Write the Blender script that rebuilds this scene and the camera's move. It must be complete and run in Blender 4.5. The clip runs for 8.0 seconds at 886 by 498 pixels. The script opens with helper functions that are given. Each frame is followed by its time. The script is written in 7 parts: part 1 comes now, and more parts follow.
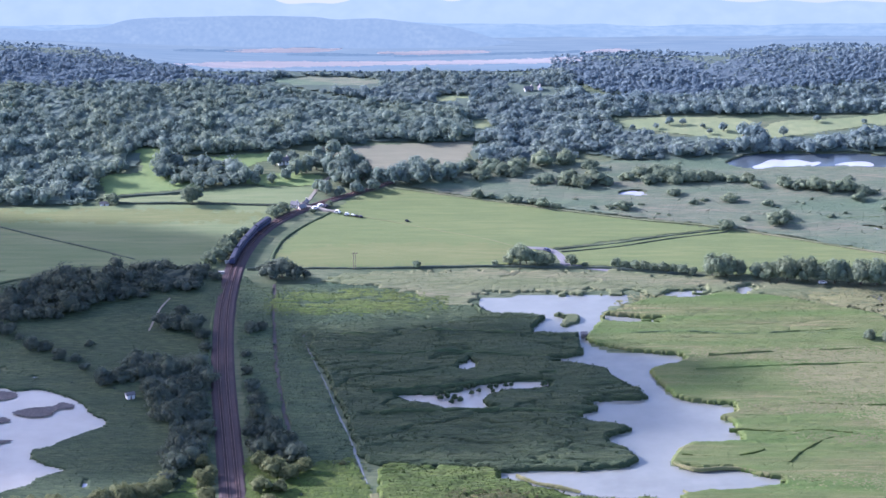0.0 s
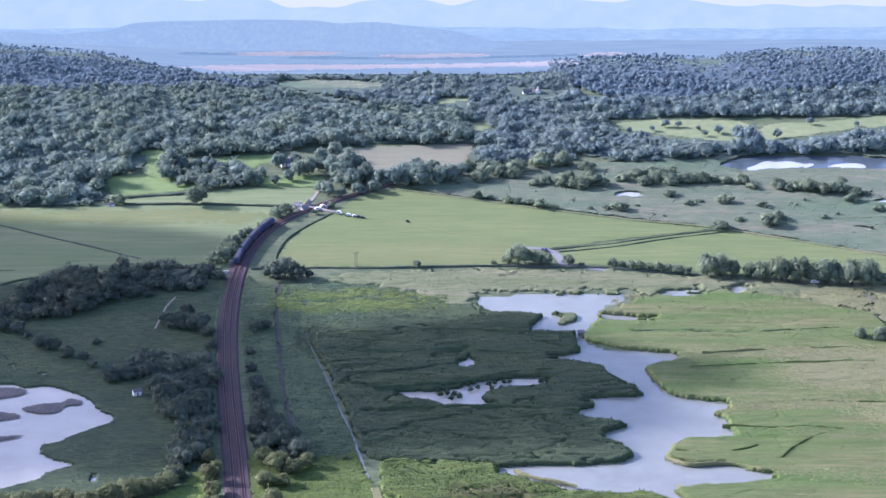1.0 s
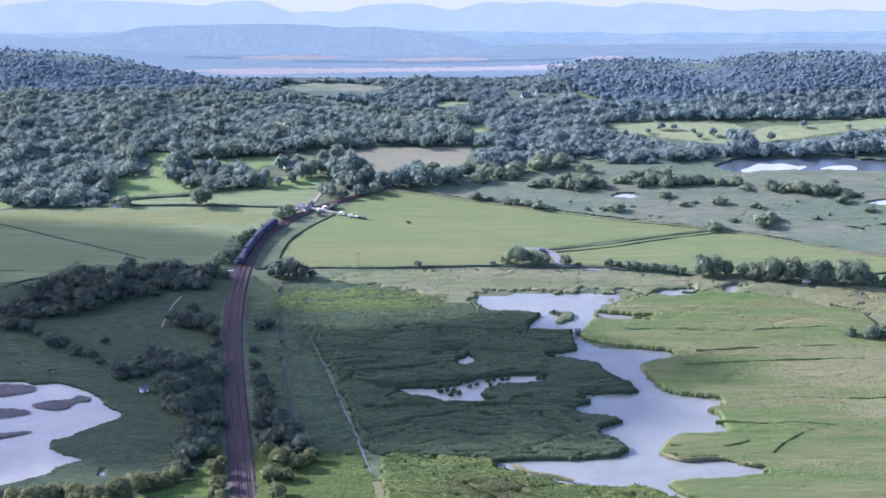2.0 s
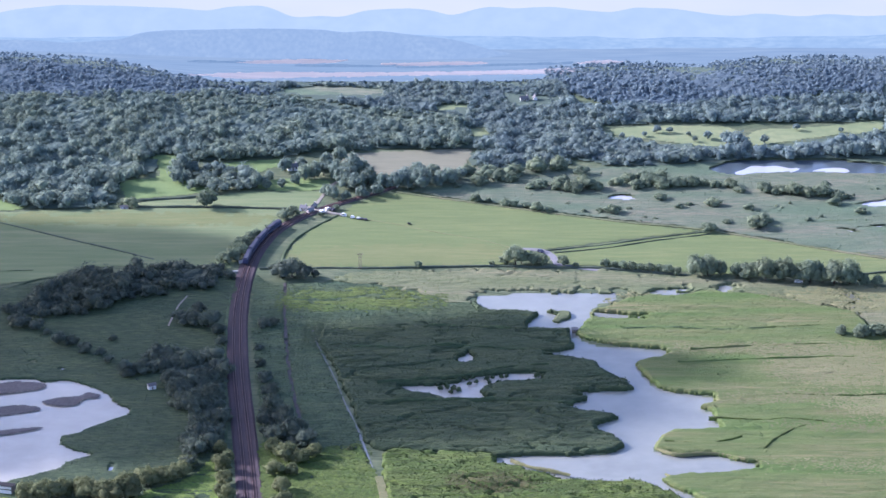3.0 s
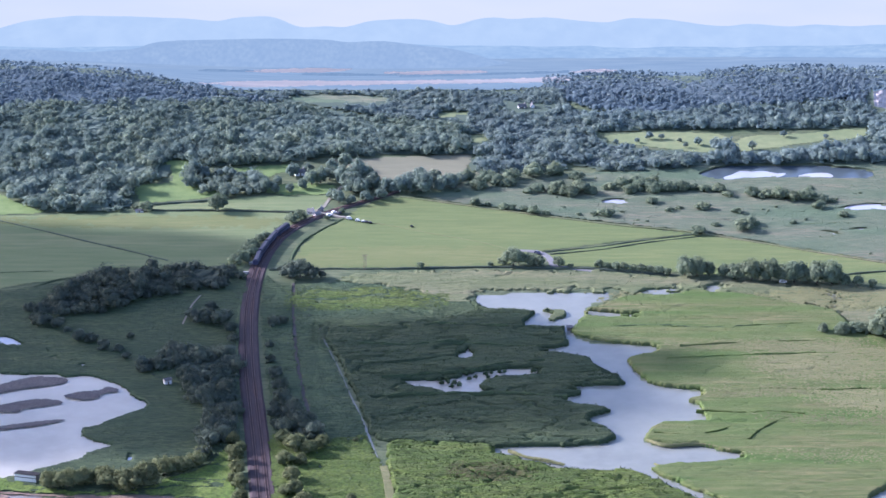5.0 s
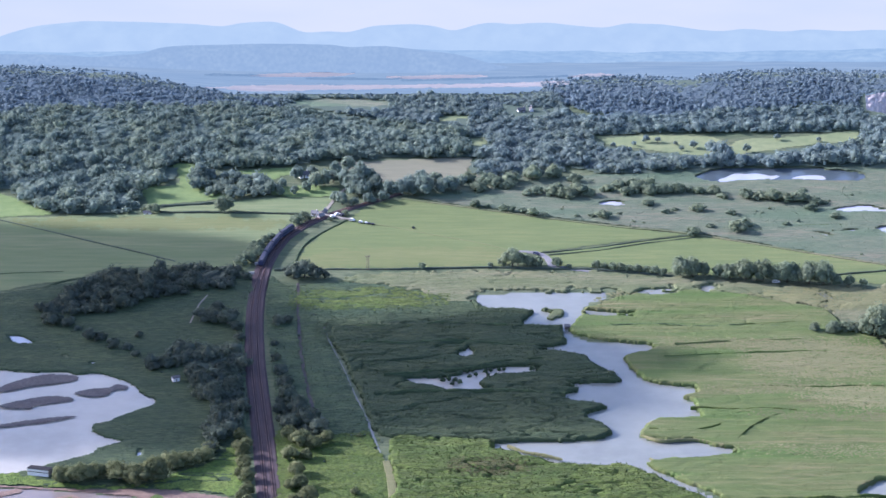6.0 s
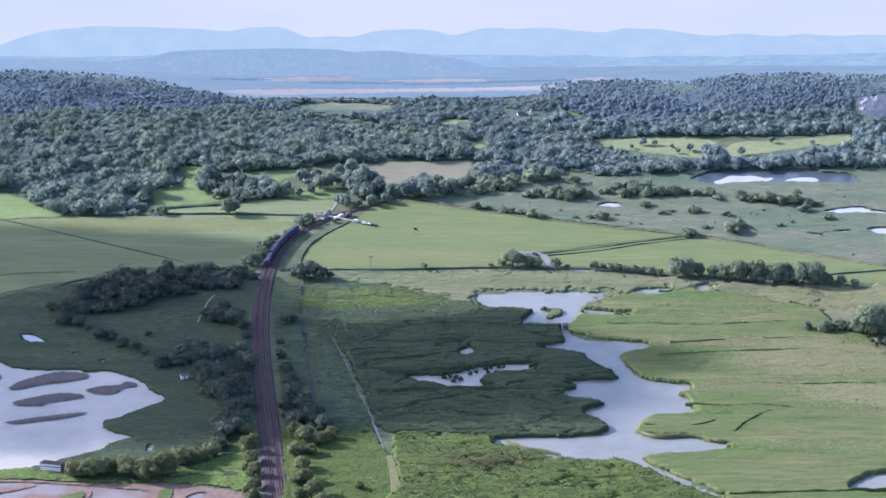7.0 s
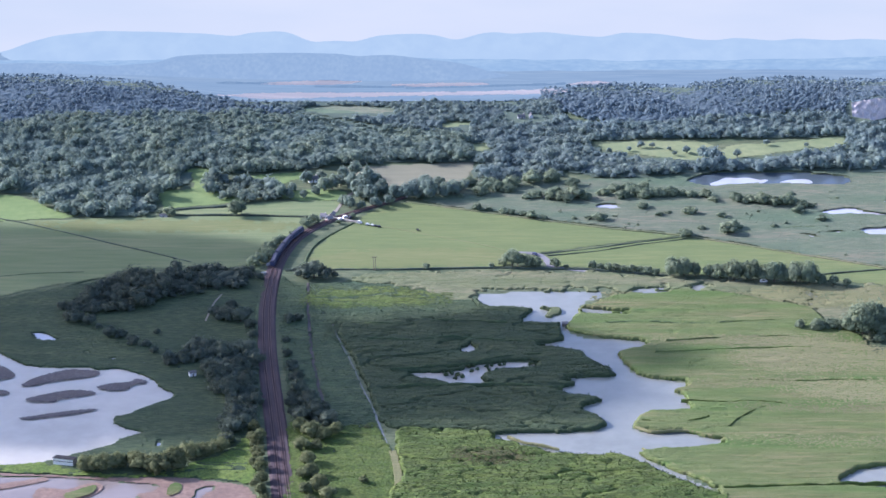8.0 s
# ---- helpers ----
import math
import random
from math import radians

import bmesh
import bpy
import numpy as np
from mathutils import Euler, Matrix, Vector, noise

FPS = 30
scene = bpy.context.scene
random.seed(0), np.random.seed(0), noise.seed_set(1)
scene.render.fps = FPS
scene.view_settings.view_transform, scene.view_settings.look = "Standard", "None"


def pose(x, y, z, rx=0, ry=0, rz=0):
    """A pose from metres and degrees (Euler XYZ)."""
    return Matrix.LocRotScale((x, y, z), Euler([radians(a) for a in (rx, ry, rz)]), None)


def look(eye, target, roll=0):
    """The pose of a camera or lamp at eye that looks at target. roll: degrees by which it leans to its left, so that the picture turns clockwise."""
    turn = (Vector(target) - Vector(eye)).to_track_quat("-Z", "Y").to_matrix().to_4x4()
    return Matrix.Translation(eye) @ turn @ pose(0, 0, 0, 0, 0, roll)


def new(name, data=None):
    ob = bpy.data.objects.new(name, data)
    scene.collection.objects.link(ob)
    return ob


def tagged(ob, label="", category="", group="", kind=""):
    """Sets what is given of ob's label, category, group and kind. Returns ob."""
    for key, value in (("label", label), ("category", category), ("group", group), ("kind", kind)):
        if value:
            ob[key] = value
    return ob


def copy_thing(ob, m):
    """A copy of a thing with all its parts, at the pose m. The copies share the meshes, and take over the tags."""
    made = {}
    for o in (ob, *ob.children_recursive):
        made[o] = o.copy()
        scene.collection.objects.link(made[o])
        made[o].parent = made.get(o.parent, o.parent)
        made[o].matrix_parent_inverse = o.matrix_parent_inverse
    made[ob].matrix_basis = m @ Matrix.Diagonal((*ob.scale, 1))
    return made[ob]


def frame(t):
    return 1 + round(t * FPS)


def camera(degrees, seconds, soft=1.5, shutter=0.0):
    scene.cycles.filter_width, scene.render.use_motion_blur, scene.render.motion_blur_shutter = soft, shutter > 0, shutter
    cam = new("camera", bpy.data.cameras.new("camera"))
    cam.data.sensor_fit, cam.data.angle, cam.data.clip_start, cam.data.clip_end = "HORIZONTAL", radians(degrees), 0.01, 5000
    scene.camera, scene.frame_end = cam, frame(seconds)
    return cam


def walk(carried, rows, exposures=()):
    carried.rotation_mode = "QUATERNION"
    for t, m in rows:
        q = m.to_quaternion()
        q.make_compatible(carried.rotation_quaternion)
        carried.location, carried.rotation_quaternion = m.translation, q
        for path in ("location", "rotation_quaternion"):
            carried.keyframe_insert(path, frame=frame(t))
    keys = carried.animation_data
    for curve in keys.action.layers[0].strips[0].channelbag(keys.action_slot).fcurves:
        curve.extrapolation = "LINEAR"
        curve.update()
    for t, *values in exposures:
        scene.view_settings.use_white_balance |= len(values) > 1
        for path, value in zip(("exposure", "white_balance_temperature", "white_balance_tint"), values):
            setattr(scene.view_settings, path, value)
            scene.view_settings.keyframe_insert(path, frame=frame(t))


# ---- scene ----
# ---- camera: draws back and up along its own line of sight ----
cam = camera(17.151, 8.0, soft=1.5)
ROWS = [
    (0.0, 0.00, -1301.95, 499.77, -0.010, -21.043, -0.054),
    (0.5, 0.00, -1314.82, 504.71, -0.012, -21.044, -0.039),
    (1.0, 0.00, -1328.29, 509.88, -0.013, -21.042, -0.027),
    (1.5, 0.00, -1342.33, 515.27, -0.013, -21.039, -0.018),
    (2.0, 0.00, -1356.88, 520.86, -0.013, -21.034, -0.011),
    (2.5, 0.00, -1371.93, 526.63, -0.011, -21.028, -0.007),
    (3.0, 0.00, -1387.41, 532.58, -0.009, -21.021, -0.006),
    (3.5, 0.00, -1403.30, 538.68, -0.005, -21.013, -0.008),
    (4.0, 0.00, -1419.56, 544.92, -0.000, -21.004, -0.011),
    (4.5, 0.00, -1436.14, 551.28, 0.006, -20.995, -0.017),
    (5.0, 0.00, -1453.00, 557.75, 0.014, -20.987, -0.025),
    (5.5, 0.00, -1470.11, 564.32, 0.023, -20.978, -0.036),
    (6.0, 0.00, -1487.42, 570.97, 0.034, -20.970, -0.048),
    (6.5, 0.00, -1504.90, 577.68, 0.047, -20.963, -0.062),
    (7.0, 0.00, -1522.50, 584.43, 0.062, -20.957, -0.078),
    (7.5, 0.00, -1540.19, 591.22, 0.079, -20.952, -0.095),
    (8.0, 0.00, -1557.93, 598.03, 0.099, -20.949, -0.114),
]
walk(cam, [(t, pose(x, y, z, 90 + pitch, 0, yaw) @ pose(0, 0, 0, 0, 0, roll)) for t, x, y, z, yaw, pitch, roll in ROWS],
     [(0.0, 1.87, 5330, 33), (8.0, 1.71, 5430, 27.5)])

# ---- world and sun: late light from the west, pale haze low in the sky ----
SUN_ELEVATION, SUN_AZIMUTH = radians(24), radians(291)   # azimuth clockwise from the way that the camera looks
world = bpy.data.worlds.new("sky")
scene.world = world
world.use_nodes = True
wn, wl = world.node_tree.nodes, world.node_tree.links
wn.clear()
w_out, w_bg = wn.new("ShaderNodeOutputWorld"), wn.new("ShaderNodeBackground")
w_sky = wn.new("ShaderNodeTexSky")
w_sky.sky_type, w_sky.sun_disc = "NISHITA", False
w_sky.sun_elevation, w_sky.sun_rotation = SUN_ELEVATION, SUN_AZIMUTH
w_sky.air_density, w_sky.dust_density = 1.0, 2.0
w_co, w_sep, w_ramp = wn.new("ShaderNodeTexCoord"), wn.new("ShaderNodeSeparateXYZ"), wn.new("ShaderNodeMapRange")
w_noise, w_cr, w_mix, w_map = wn.new("ShaderNodeTexNoise"), wn.new("ShaderNodeValToRGB"), wn.new("ShaderNodeMix"), wn.new("ShaderNodeMapping")
w_mix.data_type = "RGBA"
w_map.inputs["Scale"].default_value = (14, 14, 60)
w_noise.inputs["Scale"].default_value, w_noise.inputs["Detail"].default_value = 1.0, 4
w_cr.color_ramp.elements[0].position, w_cr.color_ramp.elements[0].color = 0.3, (1.96, 2.17, 2.14, 1)
w_cr.color_ramp.elements[1].position, w_cr.color_ramp.elements[1].color = 0.75, (2.22, 2.33, 2.2, 1)
w_ramp.inputs["From Min"].default_value, w_ramp.inputs["From Max"].default_value = -0.02, 0.10
wl.new(w_co.outputs["Generated"], w_sep.inputs[0])
wl.new(w_co.outputs["Generated"], w_map.inputs[0])
wl.new(w_map.outputs[0], w_noise.inputs["Vector"])
wl.new(w_noise.outputs["Fac"], w_cr.inputs[0])
wl.new(w_sep.outputs["Z"], w_ramp.inputs[0])
wl.new(w_ramp.outputs[0], w_mix.inputs["Factor"])
wl.new(w_cr.outputs[0], w_mix.inputs["A"])
wl.new(w_sky.outputs[0], w_mix.inputs["B"])
wl.new(w_mix.outputs["Result"], w_bg.inputs["Color"])
w_bg.inputs["Strength"].default_value = 0.105
wl.new(w_bg.outputs[0], w_out.inputs["Surface"])

sun = new("sun", bpy.data.lights.new("sun", "SUN"))
sun.data.energy, sun.data.angle, sun.data.color = 3.5, radians(0.6), (1.0, 0.935, 0.85)
SUN_TO = Vector((math.sin(SUN_AZIMUTH) * math.cos(SUN_ELEVATION), math.cos(SUN_AZIMUTH) * math.cos(SUN_ELEVATION), math.sin(SUN_ELEVATION)))
sun.matrix_world = look(SUN_TO * 900, (0, 0, 0))


# ---- materials ----
def material(name, colors, scales=(0.05, 0.6), rough=0.9, bump=0.0, bump_scale=1.5, metal=0.0, spread=0.0, stretch=(1, 1, 1), specular=0.2, glow=0.0, leafy=0.0):
    """Three colours mixed by a broad and a fine noise; spread: brightness that differs from piece to piece."""
    m = bpy.data.materials.new(name)
    m.use_nodes = True
    n, l = m.node_tree.nodes, m.node_tree.links
    b = n["Principled BSDF"]
    geo, mp = n.new("ShaderNodeNewGeometry"), n.new("ShaderNodeMapping")
    mp.inputs["Scale"].default_value = stretch
    l.new(geo.outputs["Position"], mp.inputs[0])
    mixes = []
    for scale, detail in ((scales[0], 3), (scales[1], 4)):
        t = n.new("ShaderNodeTexNoise")
        t.inputs["Scale"].default_value, t.inputs["Detail"].default_value = scale, detail
        l.new(mp.outputs[0], t.inputs["Vector"])
        r = n.new("ShaderNodeMapRange")
        r.inputs["From Min"].default_value, r.inputs["From Max"].default_value = 0.35, 0.65
        l.new(t.outputs["Fac"], r.inputs[0])
        mixes.append(r)
    c = [(*x, 1) for x in colors]
    m1, m2 = n.new("ShaderNodeMix"), n.new("ShaderNodeMix")
    m1.data_type = m2.data_type = "RGBA"
    m1.inputs["A"].default_value, m1.inputs["B"].default_value = c[0], c[1]
    m2.inputs["B"].default_value = c[2]
    l.new(mixes[0].outputs[0], m1.inputs["Factor"])
    half = n.new("ShaderNodeMath")
    half.operation, half.inputs[1].default_value = "MULTIPLY", 0.8
    l.new(mixes[1].outputs[0], half.inputs[0])
    l.new(half.outputs[0], m2.inputs["Factor"])
    l.new(m1.outputs["Result"], m2.inputs["A"])
    last = m2.outputs["Result"]
    if spread:
        hsv, rng, add = n.new("ShaderNodeHueSaturation"), n.new("ShaderNodeMapRange"), n.new("ShaderNodeMath")
        info = n.new("ShaderNodeObjectInfo")
        add.operation = "ADD"
        l.new(geo.outputs["Random Per Island"], add.inputs[0])
        l.new(info.outputs["Random"], add.inputs[1])
        rng.inputs["From Max"].default_value = 2.0
        rng.inputs["To Min"].default_value, rng.inputs["To Max"].default_value = 1 - spread, 1 + spread
        l.new(add.outputs[0], rng.inputs[0])
        l.new(rng.outputs[0], hsv.inputs["Value"])
        l.new(last, hsv.inputs["Color"])
        last = hsv.outputs[0]
    # Far backdrop: the colour glows flat by itself, haze included.
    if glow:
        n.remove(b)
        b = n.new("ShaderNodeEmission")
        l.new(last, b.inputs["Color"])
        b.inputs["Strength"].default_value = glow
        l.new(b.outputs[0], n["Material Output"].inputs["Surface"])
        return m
    l.new(last, b.inputs["Base Color"])
    b.inputs["Roughness"].default_value, b.inputs["Metallic"].default_value = rough, metal
    b.inputs["Specular IOR Level"].default_value = specular
    if bump:
        t, bp = n.new("ShaderNodeTexNoise"), n.new("ShaderNodeBump")
        t.inputs["Scale"].default_value, t.inputs["Detail"].default_value = bump_scale, 3
        l.new(mp.outputs[0], t.inputs["Vector"])
        bp.inputs["Strength"].default_value, bp.inputs["Distance"].default_value = bump, 0.6
        l.new(t.outputs["Fac"], bp.inputs["Height"])
        l.new(bp.outputs[0], b.inputs["Normal"])
    if leafy:
        thin, mix = n.new("ShaderNodeBsdfTranslucent"), n.new("ShaderNodeMixShader")
        mix.inputs[0].default_value = leafy
        l.new(last, thin.inputs["Color"])
        l.new(b.outputs[0], mix.inputs[1])
        l.new(thin.outputs[0], mix.inputs[2])
        l.new(mix.outputs[0], n["Material Output"].inputs["Surface"])
    return m


def water_material(name, colour, ior, rough):
    m = material(name, (colour, tuple(0.85 * c for c in colour), tuple(1.1 * c for c in colour)), (0.02, 0.08), rough, 0.02, 0.5, specular=0.5)
    m.node_tree.nodes["Principled BSDF"].inputs["IOR"].default_value = ior
    return m


MARSH = material("marsh_grass", ((0.088, 0.116, 0.058), (0.132, 0.146, 0.078), (0.05, 0.076, 0.04)), (0.045, 0.25), bump=0.9, bump_scale=0.9, stretch=(0.45, 1.6, 1))
REED = material("green_reeds", ((0.07, 0.108, 0.05), (0.102, 0.132, 0.058), (0.041, 0.063, 0.032)), (0.06, 0.8), bump=1.0, bump_scale=2.2, stretch=(0.25, 1.6, 1), spread=0.4)
REED_SOUTH = material("lush_reeds", ((0.064, 0.106, 0.022), (0.1, 0.136, 0.029), (0.044, 0.056, 0.019)), (0.06, 0.8), bump=1.0, bump_scale=2.2, stretch=(0.35, 1.5, 1), spread=0.4)
REED_LIGHT = material("pale_reeds", ((0.09, 0.15, 0.036), (0.182, 0.172, 0.078), (0.086, 0.124, 0.037)), (0.05, 0.35), bump=1.0, bump_scale=2.2, stretch=(0.2, 1.8, 1), spread=0.4)
SEDGE = material("sedge", ((0.122, 0.145, 0.066), (0.188, 0.178, 0.102), (0.088, 0.11, 0.05)), (0.03, 0.6), bump=0.9, bump_scale=1.8, stretch=(0.2, 1.8, 1), spread=0.4)
STRAW = material("straw_reeds", ((0.162, 0.164, 0.074), (0.194, 0.182, 0.09), (0.132, 0.146, 0.06)), (0.05, 0.7), bump=0.9, bump_scale=2.0, stretch=(0.2, 1.8, 1), spread=0.2)
PASTURE = material("pasture", ((0.11, 0.145, 0.052), (0.15, 0.17, 0.064), (0.096, 0.132, 0.048)), (0.02, 0.14), bump=0.35, bump_scale=1.5, stretch=(0.3, 2.6, 1))
PASTURE_PALE = material("mown_pasture", ((0.132, 0.17, 0.076), (0.18, 0.2, 0.096), (0.112, 0.152, 0.064)), (0.015, 0.1), bump=0.3, bump_scale=1.5, stretch=(0.3, 2.6, 1))
PASTURE_BRIGHT = material("bright_pasture", ((0.132, 0.19, 0.064), (0.158, 0.21, 0.074), (0.115, 0.17, 0.058)), (0.03, 0.18), bump=0.3)
PASTURE_DRY = material("dry_pasture", ((0.128, 0.148, 0.056), (0.15, 0.16, 0.065), (0.112, 0.138, 0.05)), (0.03, 0.18), bump=0.3, stretch=(0.3, 2.4, 1))
TAN_FIELD = material("hay_field", ((0.168, 0.166, 0.108), (0.19, 0.184, 0.12), (0.148, 0.152, 0.098)), (0.02, 0.2), bump=0.2, stretch=(0.4, 2, 1))
FAR_FIELD = material("far_pasture", ((0.165, 0.2, 0.095), (0.2, 0.222, 0.108), (0.142, 0.18, 0.086)), (0.03, 0.2), bump=0.2)
SAND = material("estuary_sand", ((0.235, 0.222, 0.205), (0.27, 0.254, 0.234), (0.19, 0.19, 0.19)), (0.02, 0.08), stretch=(0.2, 3, 1), rough=0.6)
FAR_SHORE = material("far_shore_field", ((0.2, 0.195, 0.19), (0.23, 0.222, 0.21), (0.16, 0.165, 0.17)), (0.02, 0.1), stretch=(0.2, 3, 1))
MUD = material("dark_mud", ((0.085, 0.075, 0.07), (0.105, 0.095, 0.09), (0.06, 0.055, 0.055)), (0.1, 0.6), rough=0.7, bump=0.4)
PINK_MUD = material("drying_mud", ((0.18, 0.125, 0.095), (0.225, 0.16, 0.12), (0.13, 0.092, 0.074)), (0.06, 0.4), rough=0.7, bump=0.3)
WATER = water_material("lake_water", (0.188, 0.2, 0.17), 1.45, 0.12)
WATER_MUD = water_material("muddy_water", (0.19, 0.165, 0.145), 1.42, 0.15)
# Pale bases of these two waters stand in for reflected sky.
WATER_SILT_SKY = water_material("silty_sky_water", (0.345, 0.33, 0.268), 1.45, 0.15)
WATER_FAR = water_material("sky_bright_water", (0.36, 0.37, 0.38), 2.0, 0.1)
# Dark base stands in for the wood mirrored in the mere.
WATER_DARK = water_material("wood_mirror_water", (0.06, 0.08, 0.09), 1.4, 0.1)
# Leaves of the nearer woods: haze is put into the colour as blue.
FOLIAGE = material("leaves", ((0.176, 0.236, 0.198), (0.245, 0.296, 0.196), (0.135, 0.19, 0.172)), (0.05, 0.5), spread=0.34, leafy=0.5)
# Willows and bushes in the sun: sunlight put in as lighter leaves.
FOLIAGE_LIGHT = material("sunlit_willow_leaves", ((0.138, 0.158, 0.074), (0.172, 0.185, 0.086), (0.1, 0.124, 0.06)), (0.08, 0.8), spread=0.3, leafy=0.45)
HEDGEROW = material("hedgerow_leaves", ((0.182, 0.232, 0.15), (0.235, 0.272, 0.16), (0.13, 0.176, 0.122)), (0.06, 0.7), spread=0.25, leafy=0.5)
# Cloud shade on scrub is put into this darker colour; hedges share it.
FOLIAGE_DARK = material("dark_leaves", ((0.092, 0.12, 0.09), (0.118, 0.144, 0.093), (0.07, 0.094, 0.078)), (0.08, 0.8), spread=0.3, leafy=0.45)
# Farther woods: leaf colours with still more haze blue mixed in.
FOLIAGE_MID = material("haze_blue_leaves", ((0.168, 0.226, 0.214), (0.22, 0.275, 0.213), (0.14, 0.196, 0.2)), (0.04, 0.4), spread=0.3, leafy=0.5)
FOLIAGE_FAR = material("far_haze_blue_leaves", ((0.15, 0.208, 0.232), (0.168, 0.222, 0.232), (0.136, 0.194, 0.228)), (0.04, 0.4), spread=0.1, leafy=0.5)
BARK = material("bark", ((0.09, 0.075, 0.06), (0.12, 0.10, 0.08), (0.06, 0.05, 0.04)), (0.5, 4), bump=0.6)
BALLAST = material("ballast", ((0.07, 0.052, 0.054), (0.09, 0.066, 0.064), (0.054, 0.042, 0.046)), (0.1, 2.5), bump=0.5, bump_scale=4)
SLEEPER = material("sleepers", ((0.055, 0.043, 0.044), (0.07, 0.054, 0.052), (0.045, 0.036, 0.038)), (0.5, 3))
RAIL_STEEL = material("rail_steel", ((0.20, 0.13, 0.11), (0.26, 0.18, 0.15), (0.16, 0.10, 0.09)), (0.5, 3), rough=0.5, metal=0.4)
TARMAC = material("tarmac", ((0.17, 0.17, 0.175), (0.2, 0.2, 0.205), (0.145, 0.145, 0.15)), (0.1, 1), rough=0.85)
GRAVEL = material("gravel_path", ((0.22, 0.20, 0.17), (0.26, 0.24, 0.20), (0.18, 0.17, 0.14)), (0.1, 1))
WHITE = material("white_paint", ((0.74, 0.74, 0.72), (0.78, 0.78, 0.77), (0.66, 0.66, 0.64)), (0.3, 2), rough=0.5)
CONCRETE = material("concrete", ((0.42, 0.41, 0.39), (0.48, 0.47, 0.45), (0.34, 0.33, 0.31)), (0.3, 2), bump=0.3)
ROOF = material("slate_roof", ((0.13, 0.127, 0.13), (0.16, 0.155, 0.155), (0.1, 0.098, 0.1)), (0.4, 3), rough=0.7)
FELT = material("roofing_felt", ((0.03, 0.03, 0.032), (0.04, 0.04, 0.042), (0.024, 0.024, 0.026)), (0.4, 3), rough=1.0, specular=0.05)
DARK = material("dark_glass", ((0.03, 0.035, 0.04), (0.04, 0.045, 0.05), (0.02, 0.025, 0.03)), (1, 4), rough=0.2)
TIMBER = material("weathered_timber", ((0.20, 0.17, 0.13), (0.25, 0.21, 0.17), (0.15, 0.12, 0.10)), (0.6, 4))
TRAIN_BLUE = material("blue_coach_paint", ((0.035, 0.045, 0.10), (0.045, 0.055, 0.12), (0.03, 0.04, 0.085)), (0.3, 2), rough=0.35, specular=0.5)
TRAIN_ROOF = material("coach_roof", ((0.045, 0.048, 0.07), (0.055, 0.058, 0.08), (0.038, 0.04, 0.06)), (0.3, 2), rough=0.6)
ROCK = material("quarried_limestone", ((0.46, 0.41, 0.395), (0.53, 0.475, 0.455), (0.34, 0.31, 0.31)), (0.15, 0.9), bump=0.4, bump_scale=0.9, stretch=(1.6, 1, 0.2))
# Far hills, trees and flats: haze blue is put into glowing colours.
HILL_BLUE = material("haze_glow_blue_hill", ((0.105, 0.147, 0.174), (0.117, 0.159, 0.18), (0.094, 0.136, 0.166)), (0.09, 0.4), glow=1.0)
FAR_TREES = material("haze_glow_trees", ((0.072, 0.108, 0.136), (0.084, 0.12, 0.142), (0.06, 0.096, 0.126)), (0.1, 0.5), glow=1.0)
HILL_PALE = material("haze_glow_palest_hill", ((0.15, 0.197, 0.214), (0.16, 0.206, 0.218), (0.142, 0.189, 0.21)), (0.03, 0.08), glow=1.0)
HILL_MID = material("haze_glow_pale_hill", ((0.118, 0.168, 0.194), (0.138, 0.187, 0.203), (0.1, 0.15, 0.182)), (0.06, 0.3), stretch=(0.5, 1.2, 1), glow=1.0)
HILL_FLATS = material("haze_glow_flats", ((0.098, 0.138, 0.162), (0.116, 0.154, 0.17), (0.08, 0.118, 0.146)), (0.03, 0.2), stretch=(0.15, 2, 1), glow=1.0)
# Grass where the sun falls: sunlight put in as a lighter green.
GRASS_SUN = material("sunlit_grass", ((0.088, 0.142, 0.026), (0.122, 0.162, 0.034), (0.05, 0.076, 0.02)), (0.08, 0.7), bump=1.0, bump_scale=1.8, spread=0.4)
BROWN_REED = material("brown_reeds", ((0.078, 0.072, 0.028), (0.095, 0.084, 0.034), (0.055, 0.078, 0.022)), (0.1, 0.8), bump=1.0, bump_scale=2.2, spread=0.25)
# Marsh grass with the cloud's shade put in as a darker green.
GRASS_MARSH = material("shaded_marsh_grass", ((0.046, 0.074, 0.036), (0.074, 0.1, 0.045), (0.025, 0.042, 0.024)), (0.06, 0.6), bump=1.0, bump_scale=1.8, stretch=(0.4, 1.4, 1), spread=0.4)
FEN = material("fen_grass", ((0.102, 0.146, 0.084), (0.178, 0.17, 0.114), (0.08, 0.118, 0.073)), (0.04, 0.4), bump=0.9, bump_scale=1.5, stretch=(0.3, 1.6, 1), spread=0.25)
WOOD_FLOOR = material("woodland_floor", ((0.07, 0.1, 0.072), (0.08, 0.11, 0.076), (0.06, 0.088, 0.066)), (0.1, 0.6))
CLOUD = material("cloud", ((0.9, 0.9, 0.9), (0.92, 0.92, 0.92), (0.88, 0.88, 0.88)), (0.01, 0.05))


# ---- helpers of this scene ----
def part(name, bm, mat, parent=None, label="", smooth=False):
    me = bpy.data.meshes.new(name)
    bm.to_mesh(me)
    bm.free()
    me.materials.append(mat)
    if smooth:
        for p in me.polygons:
            p.use_smooth = True
    ob = new(name, me)
    ob.parent = parent
    return tagged(ob, label)


def sheet(name, verts, faces, mat, label, category, kind, smooth=True, parent=None):
    me = bpy.data.meshes.new(name)
    me.from_pydata(verts if isinstance(verts, list) else verts.tolist(), [], faces if isinstance(faces, list) else faces.tolist())
    me.materials.append(mat)
